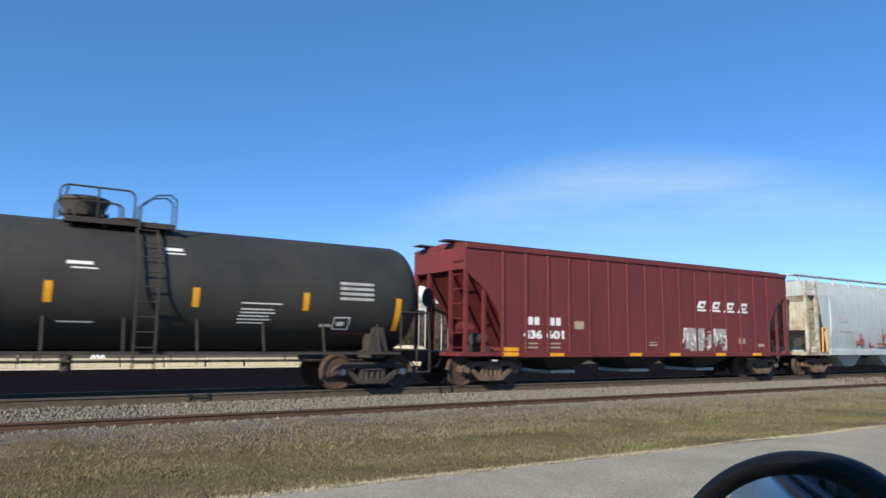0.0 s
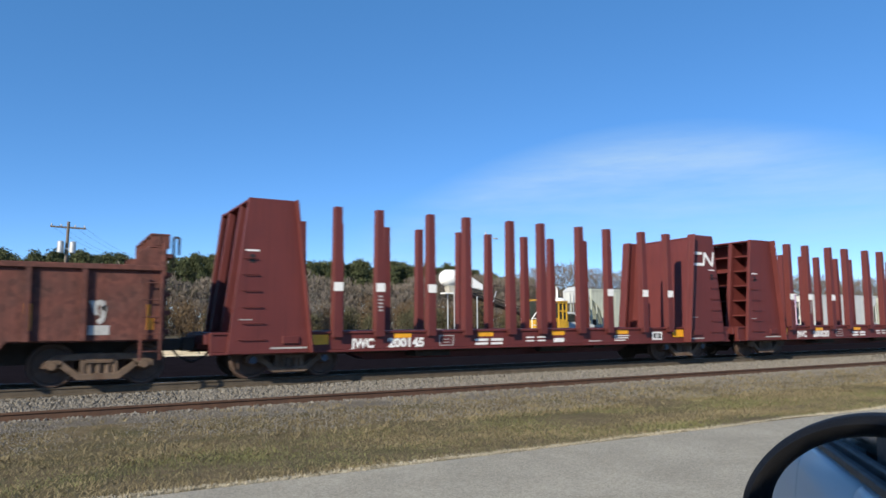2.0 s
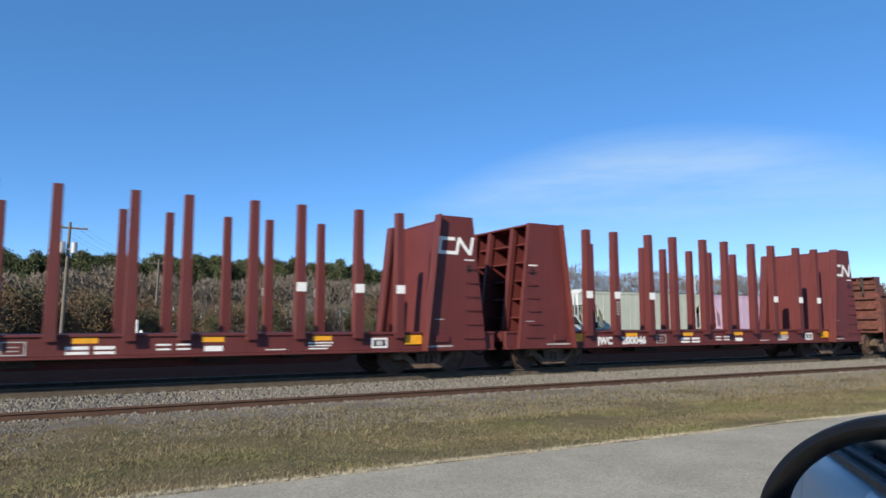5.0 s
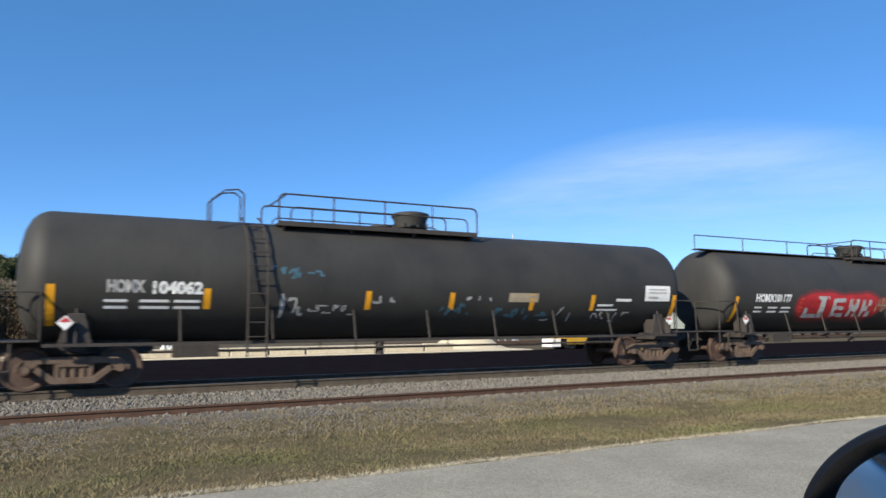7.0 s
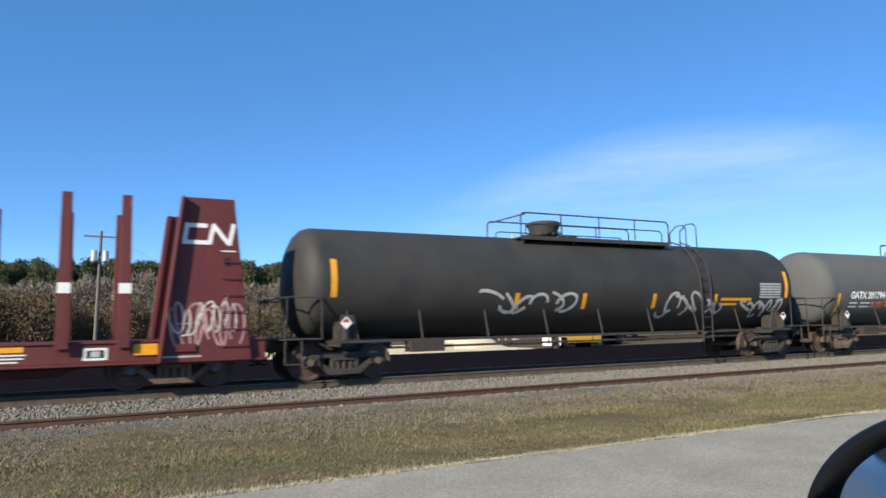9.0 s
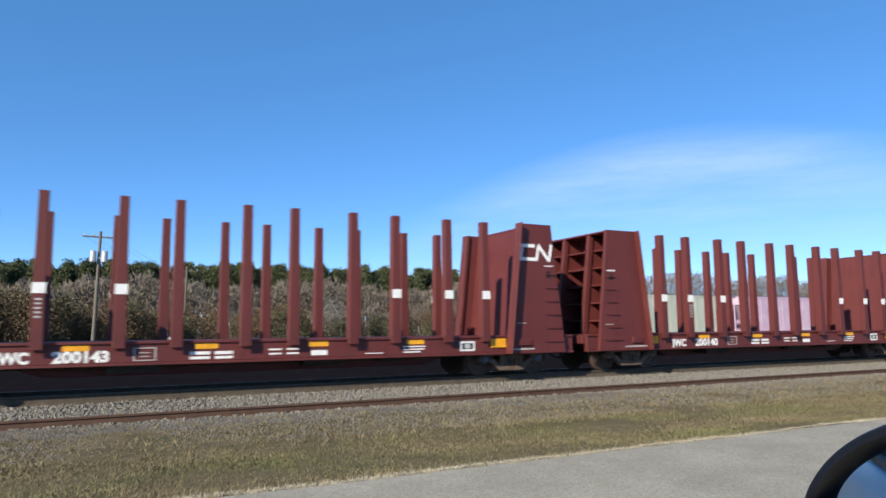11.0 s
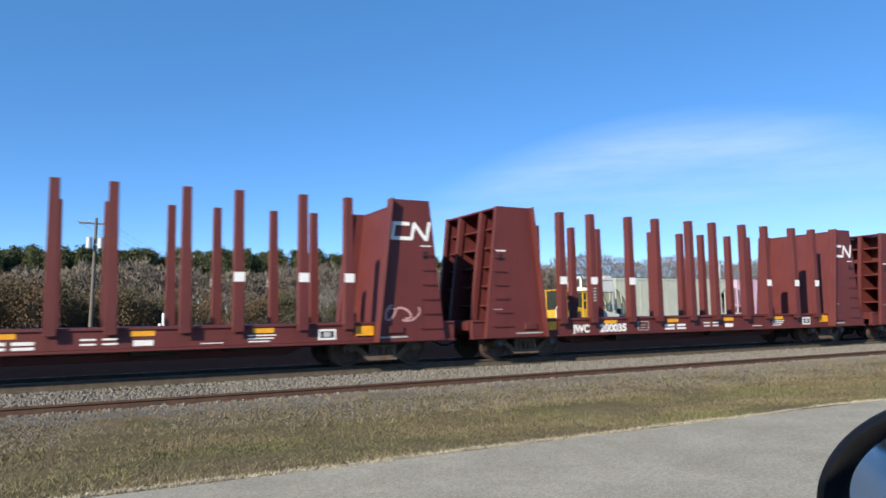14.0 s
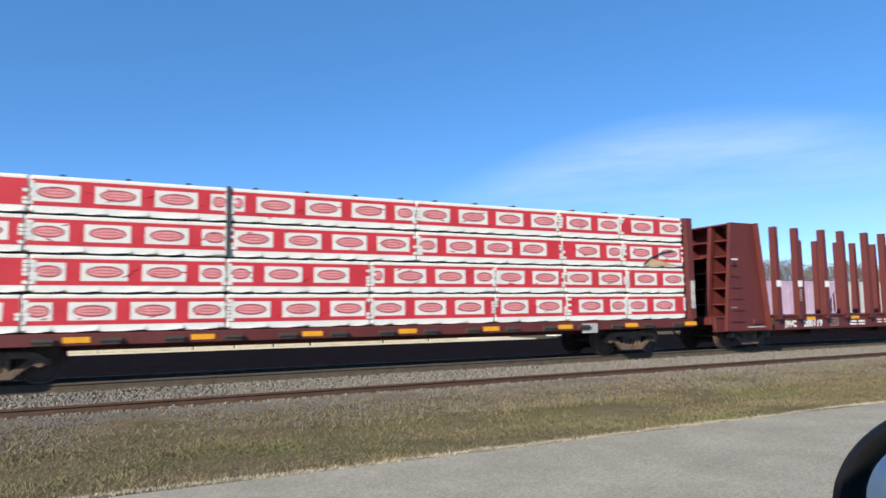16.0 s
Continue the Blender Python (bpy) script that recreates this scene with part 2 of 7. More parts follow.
# ---- mesh helpers ----
class Shape:
    """Collects vertices and faces of one part."""

    def __init__(self):
        self.v, self.f, self.smooth = [], [], False

    def add(self, vs, fs):
        n = len(self.v)
        self.v += [tuple(p) for p in vs]
        self.f += [tuple(i + n for i in q) for q in fs]
        return self

    def box(self, x0, x1, y0, y1, z0, z1):
        vs = [(x, y, z) for x in (x0, x1) for y in (y0, y1) for z in (z0, z1)]
        return self.add(vs, [(0, 1, 3, 2), (4, 6, 7, 5), (0, 4, 5, 1), (2, 3, 7, 6), (0, 2, 6, 4), (1, 5, 7, 3)])

    def prism(self, outline, y0, y1):
        """An outline in x and z, given depth from y0 to y1."""
        n = len(outline)
        vs = [(x, y0, z) for x, z in outline] + [(x, y1, z) for x, z in outline]
        fs = [tuple(range(n)), tuple(range(2 * n - 1, n - 1, -1))]
        fs += [(i, n + i, n + (i + 1) % n, (i + 1) % n) for i in range(n)]
        return self.add(vs, fs)

    def extrude_x(self, outline, x0, x1):
        """An outline in y and z, drawn out along x."""
        n = len(outline)
        vs = [(x0, y, z) for y, z in outline] + [(x1, y, z) for y, z in outline]
        fs = [tuple(range(n - 1, -1, -1)), tuple(range(n, 2 * n))]
        fs += [(i, (i + 1) % n, n + (i + 1) % n, n + i) for i in range(n)]
        return self.add(vs, fs)

    def tube(self, p0, p1, r, seg=8, r1=None):
        p0, p1 = Vector(p0), Vector(p1)
        q = (p1 - p0).to_track_quat("Z", "Y")
        r1 = r if r1 is None else r1
        vs = []
        for p, rad in ((p0, r), (p1, r1)):
            vs += [p + q @ Vector((rad * math.cos(2 * math.pi * k / seg), rad * math.sin(2 * math.pi * k / seg), 0)) for k in range(seg)]
        fs = [(k, (k + 1) % seg, seg + (k + 1) % seg, seg + k) for k in range(seg)]
        return self.add(vs, fs + [tuple(range(seg - 1, -1, -1)), tuple(range(seg, 2 * seg))])

    def pipe(self, pts, r, seg=6):
        for a, b in zip(pts, pts[1:]):
            self.tube(a, b, r, seg)
        return self

    def lathe(self, profile, axis="x", seg=40, centre=(0, 0, 0)):
        """Turns (along, radius) pairs round an axis."""
        vs = []
        for a, r in profile:
            for k in range(seg):
                c, s = r * math.cos(2 * math.pi * k / seg), r * math.sin(2 * math.pi * k / seg)
                p = {"x": (a, c, s), "y": (c, a, s), "z": (c, s, a)}[axis]
                vs.append(tuple(i + j for i, j in zip(p, centre)))
        m = len(profile)
        fs = [(i * seg + k, i * seg + (k + 1) % seg, (i + 1) * seg + (k + 1) % seg, (i + 1) * seg + k) for i in range(m - 1) for k in range(seg)]
        fs += [tuple(range(seg)), tuple(range((m - 1) * seg, m * seg))]
        return self.add(vs, fs)

    def mesh(self, name, material, bevel=0.0, smooth=False):
        me = bpy.data.meshes.new(name)
        me.from_pydata(self.v, [], self.f)
        me.materials.append(material)
        bm = bmesh.new()
        bm.from_mesh(me)
        bmesh.ops.recalc_face_normals(bm, faces=bm.faces)
        if bevel:
            bmesh.ops.bevel(bm, geom=bm.edges[:], offset=bevel, segments=1, affect="EDGES", clamp_overlap=True)
        if smooth:
            for q in bm.faces:
                q.smooth = True
            for e in bm.edges:
                if len(e.link_faces) == 2 and e.calc_face_angle(0) > radians(38):
                    e.smooth = False
        bm.to_mesh(me)
        bm.free()
        return me


def part(name, shape, material, parent, label="", at=None, bevel=0.0, smooth=False):
    """One mesh object under a thing or a part; shape may be a Shape or a ready mesh."""
    me = shape.mesh(name, material, bevel, smooth) if isinstance(shape, Shape) else shape
    ob = new(name, me)
    ob.parent = parent
    if at is not None:
        ob.matrix_basis = at
    if label:
        ob["label"] = label
    return ob


def thing(name, label, category, group="", kind="", at=None):
    ob = new(name)
    ob.empty_display_size = 0.2
    tagged(ob, label, category, group, kind)
    if at is not None:
        ob.matrix_basis = at
    return ob


def flat(verts, faces, name, material, wrap):
    """A thin painted shape laid on a side: (u, v) goes through wrap to a place."""
    me = bpy.data.meshes.new(name)
    me.from_pydata([wrap(*p) for p in verts], [], faces)
    me.materials.append(material)
    return me


def side_wrap(y):
    return lambda u, v: (u, y, v)


def tank_wrap(radius, zc):
    """v is the height; the paint follows the barrel."""
    def go(u, v):
        s = max(-0.98, min(0.98, (v - zc) / radius))
        r = radius + 0.006
        return (u, -r * math.sqrt(1 - s * s), zc + r * s)
    return go


def sheet(rects, name, material, parent, wrap, label=""):
    """Painted blocks (u0, u1, v0, v1), cut small enough to follow a curve."""
    if 1 < len(rects) <= 24:
        for r in rects:
            sheet([r], name, material, parent, wrap, label)
        return None
    vs, fs = [], []
    for u0, u1, v0, v1 in rects:
        rows = max(1, int((v1 - v0) / 0.12))
        for k in range(rows):
            a, b = v0 + (v1 - v0) * k / rows, v0 + (v1 - v0) * (k + 1) / rows
            n = len(vs)
            vs += [(u0, a), (u1, a), (u1, b), (u0, b)]
            fs.append((n, n + 1, n + 2, n + 3))
    return part(name, flat(vs, fs, name, material, wrap), material, parent, label)


def words(text, name, size, u, v, material, parent, wrap, width, label=""):
    """Lettering with its lower left corner at (u, v), drawn to a width."""
    cu = bpy.data.curves.new("letters", "FONT")
    cu.body, cu.size, cu.resolution_u = text, size / 0.7, 3
    cu.offset = 0.019 * size / 0.28
    ob = new("letters", cu)
    me = bpy.data.meshes.new_from_object(ob)
    bpy.data.objects.remove(ob)
    xs = [p.co.x for p in me.vertices]
    lo, span = min(xs), max(xs) - min(xs)
    for p in me.vertices:
        p.co = wrap(u + (p.co.x - lo) / span * width, v + p.co.y)
    me.materials.clear()
    me.materials.append(material)
    return part(name, me, material, parent, label)


def scrawl(u0, u1, v0, v1, seed, name, material, parent, wrap, strokes=6, width=0.07, label=""):
    """Sprayed strokes with no letters in them: each one a bent, tapering line of its own."""
    rnd = random.Random(seed)
    for k in range(strokes):
        cell = (u1 - u0) / strokes
        cx = u0 + cell * (k + 0.5)
        turns = rnd.choice((3, 3, 4, 5, 6))
        wide = cell * rnd.uniform(0.5, 1.5)
        lo = v0 + (v1 - v0) * rnd.uniform(0.0, 0.35)
        hi = v1 - (v1 - v0) * rnd.uniform(0.0, 0.3)
        keys, p = [], (cx - wide / 2, rnd.uniform(lo, hi))
        for i in range(turns):
            keys.append(p)
            # a letter stroke goes round: across, down, back, up, by turns
            a = rnd.choice((0.0, 0.9, 1.57, 2.3, 3.14, -0.9, -1.57, -2.3))
            r = rnd.uniform(0.35, 0.9)
            p = (min(cx + wide * 0.7, max(cx - wide * 0.7, p[0] + wide * r * math.cos(a))), min(hi, max(lo, p[1] + (hi - lo) * r * math.sin(a))))
        keys = [keys[0]] + keys + [p, p]
        pts = []
        for i in range(1, len(keys) - 2):
            for j in range(7):
                t = j / 7
                q = []
                for c in (0, 1):
                    p0, p1, p2, p3 = (keys[i - 1 + n][c] for n in range(4))
                    q.append(0.5 * (2 * p1 + (p2 - p0) * t + (2 * p0 - 5 * p1 + 4 * p2 - p3) * t * t + (3 * p1 - p0 - 3 * p2 + p3) * t ** 3))
                pts.append((q[0], max(v0, min(v1, q[1]))))
        pts.append(keys[-1])
        vs, fs = [], []
        for i, (x, y) in enumerate(pts):
            (xa, ya), (xb, yb) = pts[max(0, i - 1)], pts[min(len(pts) - 1, i + 1)]
            d = math.hypot(xb - xa, yb - ya) or 1
            w = width * rnd.uniform(0.38, 0.62) * (0.5 if i in (0, len(pts) - 1) else 1.0)
            vs += [(x - (yb - ya) / d * w, y + (xb - xa) / d * w), (x + (yb - ya) / d * w, y - (xb - xa) / d * w)]
            if i:
                fs.append((2 * i - 2, 2 * i - 1, 2 * i + 1, 2 * i))
        me = flat(vs, fs, name, material, wrap)
        for p in me.vertices:
            p.co.y -= 0.0008 * (k % 5)
        part(name, me, material, parent, label)


def loops(u0, u1, v0, v1, seed, name, material, parent, wrap, strokes=6, width=0.07, label=""):
    """Large sprayed curls, each one a line of its own."""
    rnd = random.Random(seed)
    for k in range(strokes):
        cell = (u1 - u0) / strokes
        cx = u0 + cell * (k + 0.5)
        w, h = cell * rnd.uniform(0.9, 1.9), (v1 - v0) * rnd.uniform(0.28, 0.5)
        cy = (v0 + v1) / 2 + (v1 - v0) * rnd.uniform(-0.1, 0.1)
        a0, turn, sk, ratio = rnd.uniform(0, 6.3), rnd.uniform(2.6, 5.6) * rnd.choice((-1, 1)), rnd.uniform(-0.6, 0.6), rnd.uniform(0.6, 1.3)
        pts = []
        for i in range(25):
            a = a0 + turn * i / 24
            x, y = math.cos(a), math.sin(a * ratio)
            pts.append((cx + w * 0.5 * (x + sk * y), max(v0, min(v1, cy + h * y))))
        vs, fs = [], []
        for i, (x, y) in enumerate(pts):
            (xa, ya), (xb, yb) = pts[max(0, i - 1)], pts[min(24, i + 1)]
            d = math.hypot(xb - xa, yb - ya) or 1
            e = width * rnd.uniform(0.4, 0.6)
            vs += [(x - (yb - ya) / d * e, y + (xb - xa) / d * e), (x + (yb - ya) / d * e, y - (xb - xa) / d * e)]
            if i:
                fs.append((2 * i - 2, 2 * i - 1, 2 * i + 1, 2 * i))
        me = flat(vs, fs, name, material, wrap)
        for p in me.vertices:
            p.co.y -= 0.0008 * (k % 5)
        part(name, me, material, parent, label)


def blot(u0, u1, v0, v1, seed, name, material, parent, wrap, label="", count=7):
    """One rounded cloud of paint with a gently wavering edge."""
    rnd = random.Random(seed)
    ph = [rnd.uniform(0, 6.28) for k in range(4)]
    cols, rows = 12 * max(3, count), 8
    mid, half = (v0 + v1) / 2, (v1 - v0) / 2
    vs, fs = [], []
    for i in range(cols + 1):
        q = 2 * i / cols - 1
        swell = (1 - abs(q) ** (7 if count > 5 else 3)) ** 0.5
        up = half * swell * (0.90 + 0.07 * math.sin(6.0 * q + ph[0]) + 0.03 * math.sin(15.0 * q + ph[1]))
        low = half * swell * (0.91 + 0.06 * math.sin(5.0 * q + ph[2]) + 0.03 * math.sin(13.0 * q + ph[3]))
        for k in range(rows + 1):
            vs.append((u0 + (u1 - u0) * i / cols, mid - low + (up + low) * k / rows))
    n = rows + 1
    for i in range(cols):
        fs += [(i * n + k, (i + 1) * n + k, (i + 1) * n + k + 1, i * n + k + 1) for k in range(rows)]
    return part(name, flat(vs, fs, name, material, wrap), material, parent, label)


def worn_block(u0, u1, v0, v1, seed, name, material, parent, wrap, label="", cell=0.055, cover=0.62):
    """Flaking paint: small chips that gather where a coarse pattern is high."""
    rnd = random.Random(seed)
    vs, fs = [], []
    nu, nv = int((u1 - u0) / cell), int((v1 - v0) / cell)
    for i in range(nu):
        for k in range(nv):
            u, v = u0 + i * cell, v0 + k * cell
            p = noise.noise((u * 2.2 + seed, v * 1.3, 0.5)) + 0.7 * noise.noise((u * 6 + seed, v * 3, 4.5))
            edge = min(i, nu - 1 - i, k, nv - 1 - k) / 3
            if p + rnd.uniform(-0.25, 0.25) + min(0, edge - 0.6) * 0.5 > 0.55 - cover:
                n = len(vs)
                j = lambda: rnd.uniform(-0.2, 0.2) * cell
                vs += [(u + j(), v + j()), (u + cell + j(), v + j()), (u + cell + j(), v + cell + j()), (u + j(), v + cell + j())]
                fs.append((n, n + 1, n + 2, n + 3))
    return part(name, flat(vs, fs, name, material, wrap), material, parent, label)


# ---- ground ----
def strip(name, profile, material, x0, x1, step, rough=0.0, kind="structure", label="", category=""):
    """Ground drawn out along x from (y, z) pairs."""
    xs = [x0]
    while xs[-1] < x1:
        near = -12 < xs[-1] < 60
        xs.append(min(x1, xs[-1] + (step if near else step * 20)))
    vs, fs = [], []
    for x in xs:
        for y, z in profile:
            vs.append((x, y, z + rough * noise.noise((x * 0.6, y * 0.6, 3.1))))
    m = len(profile)
    for i in range(len(xs) - 1):
        for k in range(m - 1):
            fs.append((i * m + k, (i + 1) * m + k, (i + 1) * m + k + 1, i * m + k + 1))
    me = bpy.data.meshes.new(name)
    me.from_pydata(vs, [], fs)
    me.materials.append(material)
    for q in me.polygons:
        q.use_smooth = True
    return tagged(new(name, me), label, category, "", kind)


def ground_z(y):
    pts = [(-2000, -0.06), (6.15, -0.06), (6.3, 0.0), (6.7, -0.05), (8.5, -0.19), (11.0, -0.27), (13.6, -0.28), (14.4, -0.275), (15.2, -0.235), (16.1, -0.15), (16.4, -0.105), (18.95, -0.1), (19.3, -0.15), (20.6, -0.3), (2000, -0.3)]
    return float(np.interp(y, [p[0] for p in pts], [p[1] for p in pts]))


def build_ground():
    ys = [-1800, -300, -60, -12, 5.0, 6.15] + [6.3 + 0.25 * k for k in range(27)]
    strip("ground", [(y, ground_z(y)) for y in ys] + [(13.2, -0.285)], SOIL, -1800, 1800, 0.5, 0.03, label="short dry autumn grass verge beside the road", category="ground")
    strip("trackbed", [(12.8, -0.36)] + [(y, ground_z(y) + 0.004) for y in (13.2, 13.4, 13.6, 14.0, 14.4, 14.8, 15.2, 15.6, 16.0, 16.3, 16.6, 17.2, 18.0, 18.8, 19.1, 19.5, 20.0, 20.4)], BALLAST, -1800, 1800, 0.5, 0.02, label="bed of grey crushed stone under the track", category="trackbed")
    # ground strip whose black includes painted shade from the passing train
    strip("shaded_cinder_ground", [(20.4, -0.28), (21.5, -0.296), (24, -0.3), (28, -0.3), (40.2, -0.3)], CINDER_SHADE, -1800, 1800, 1.0, 0.0, label="dark cinder ground beside the main line, with train shade in its colour", category="ground")
    strip("yard_ground", [(40.2, -0.3), (60, -0.3), (150, -0.3), (1800, -0.3)], FIELD, -1800, 1800, 2.0, 0.0, label="bare dry ground of the rail yard", category="ground")
    strip("yard_lot", [(40.0, -0.31), (40.5, -0.25), (47.5, -0.25), (48.0, -0.31)], SAND, -300, 28, 2.0, 0.0, label="pale gravel lot beyond the tracks", category="lot")
    road = [(-8.0, 0.0), (-3.0, 0.03), (-1.0, 0.04), (1.0, 0.04), (3.5, 0.02), (5.2, 0.008), (6.1, 0.004), (6.28, 0.004)]
    strip("road", road, ASPHALT, -1800, 1800, 0.5, 0.006, label="worn grey asphalt road without markings", category="road")


def build_track():
    track = thing("railway_track", "main line track of dull rails on dark wooden ties", "track", kind="structure")
    prof = [(-0.075, 0.0), (0.075, 0.0), (0.075, 0.012), (0.012, 0.035), (0.010, 0.135), (0.036, 0.148), (0.036, 0.183), (-0.036, 0.183), (-0.036, 0.148), (-0.010, 0.135), (-0.012, 0.035), (-0.075, 0.012)]
    web = prof
    head = [(0.033, 0.1832), (0.030, 0.187), (-0.030, 0.187), (-0.033, 0.1832)]
    base = RAIL - 0.187
    for y in (-0.7525, 0.7525):
        part("rail", Shape().extrude_x([(y + a, base + b) for a, b in web], -300, 700), RAIL_DULL, track).location = (0, TRACK_Y, 0)
        part("rail_head", Shape().extrude_x([(y + a, base + b) for a, b in head], -300, 700), SHINE, track, "bright worn rail head").location = (0, TRACK_Y, 0)
    loose = tagged(part("spare_rail", Shape().extrude_x([(a, b) for a, b in prof], -300, 700), RAIL_RUST, None), "long rusty replacement rail lying on the ballast", "rail")
    loose.location = (0, 14.4, -0.285)
    tie = Shape().box(-0.115, 0.115, -1.3, 1.3, -0.18, 0.0).mesh("tie", TIE, 0.012)
    rnd = random.Random(4)
    for k in range(150):
        x = -10 + 0.52 * k
        part("tie", tie, TIE, track, at=pose(x + rnd.uniform(-0.02, 0.02), TRACK_Y + rnd.uniform(-0.05, 0.05), base - 0.004, 0, 0, rnd.uniform(-1, 1)))
    rest = Shape()
    for k in range(260):
        x = -10 + 0.52 * (150 + k)
        rest.box(x - 0.115, x + 0.115, -1.3, 1.3, -0.18, 0)
    part("far_ties", rest, TIE, track, at=pose(0, TRACK_Y, base - 0.004))


build_ground()
build_track()


# ---- freight cars ----
CARS = []      # (thing, place along the train, wheelsets)


def wheelset_mesh(material):
    s = Shape()
    prof = [(-0.07, 0.07), (-0.07, 0.14), (-0.035, 0.17), (-0.03, 0.36), (-0.066, 0.40), (-0.066, 0.452), (0.03, 0.462), (0.045, 0.485), (0.066, 0.485), (0.066, 0.40), (0.03, 0.36), (0.035, 0.17), (0.07, 0.14), (0.07, 0.07)]
    for sgn in (-1, 1):
        s.lathe([(sgn * -a, r) for a, r in prof], "y", 28, (0, sgn * 0.7525, 0))
    s.lathe([(-1.02, 0.075), (1.02, 0.075)], "y", 12)
    return s.mesh("wheelset", material, 0, True)


def side_frame_mesh(material):
    s = Shape()
    for sgn in (-1, 1):
        y0, y1 = (-1.09, -0.93) if sgn < 0 else (0.93, 1.09)
        # top member, bottom member, struts, leaving the two side windows open
        s.prism([(-1.08, 0.40), (-0.72, 0.40), (-0.66, 0.56), (0.66, 0.56), (0.72, 0.40), (1.08, 0.40), (1.08, 0.53), (0.84, 0.68), (0.40, 0.71), (-0.40, 0.71), (-0.84, 0.68), (-1.08, 0.53)], y0, y1)
        s.prism([(-0.70, 0.54), (-0.80, 0.46), (-0.40, 0.14), (0.40, 0.14), (0.80, 0.46), (0.70, 0.54), (0.34, 0.28), (-0.34, 0.28)], y0, y1)
        for x in (-0.31, 0.31):
            s.box(x - 0.055, x + 0.055, y0 + 0.01, y1 - 0.01, 0.26, 0.58)
        for x in (-0.17, 0.0, 0.17):
            s.lathe([(0.27, 0.075), (0.50, 0.075)], "z", 10, (x, (y0 + y1) / 2, 0))
        s.box(-0.27, 0.27, y0 - 0.02, y1 + 0.02, 0.49, 0.57)
    s.box(-0.16, 0.16, -0.95, 0.95, 0.42, 0.66)
    return s.mesh("side_frames", material, 0.012)


CAP_MESH = Shape().lathe([(-0.06, 0.0), (-0.06, 0.085), (0.0, 0.10), (0.14, 0.10)], "y", 14).mesh("bearing_cap", CAP, 0, True)
CAP_BROWN = Shape().lathe([(-0.06, 0.0), (-0.06, 0.085), (0.0, 0.10), (0.14, 0.10)], "y", 14).mesh("bearing_cap", TRUCK, 0, True)
FRAMES = {"brown": side_frame_mesh(TRUCK), "dark": side_frame_mesh(UNDER)}
WHEELS = {"brown": wheelset_mesh(WHEEL), "orange": wheelset_mesh(WHEEL_ORANGE)}


def add_trucks(car, a, look_of="brown", caps=None, wheels=("brown", "brown")):
    sets = []
    for sgn, w in ((-1, wheels[0]), (1, wheels[1])):
        tr = part("truck", FRAMES[look_of], None, car, at=pose(sgn * a, 0, 0))
        for x in (-0.89, 0.89):
            ws = part("wheelset", WHEELS[w], None, tr, at=pose(x, 0, 0.457))
            sets.append((ws, x))
            for side in (-1, 1):
                part("bearing_cap", caps or CAP_BROWN, None, tr, at=pose(x, side * 1.06, 0.457, 0, 0, 0 if side < 0 else 180))
    return sets


def add_couplers(car, half, sill=1.0):
    for sgn in (-1, 1):
        s = Shape()
        e = sgn * half
        s.box(min(e - sgn * 1.3, e - sgn * 0.12), max(e - sgn * 1.3, e - sgn * 0.12), -0.09, 0.09, 0.74, 0.94)
        s.prism([(e - sgn * 0.22, 0.68), (e + sgn * 0.05, 0.68), (e + sgn * 0.10, 0.84), (e + sgn * 0.05, 1.0), (e - sgn * 0.22, 1.0)], -0.16 * sgn - 0.02, 0.10 * sgn + 0.12)
        part("coupler", s, UNDER, car, bevel=0.015)
        h = Shape().pipe([(e - sgn * 0.55, -0.25, 0.85), (e - sgn * 0.3, -0.3, 0.55), (e, -0.28, 0.42), (e + sgn * 0.1, -0.26, 0.44)], 0.028, 6)
        part("brake_hose", h, RUBBER, car)


def ladder(car, x, y, z0, z1, w, n, material, name="ladder"):
    s = Shape()
    for dx in (-w / 2, w / 2):
        s.box(x + dx - 0.025, x + dx + 0.025, y - 0.02, y + 0.02, z0, z1)
    for k in range(n):
        z = z0 + (z1 - z0) * (k + 0.5) / n
        s.tube((x - w / 2, y, z), (x + w / 2, y, z), 0.014, 6)
    return part(name, s, material, car)


# stake car: shared meshes
STAKE_X = (0.56, 2.05, 3.20, 4.72, 5.87)


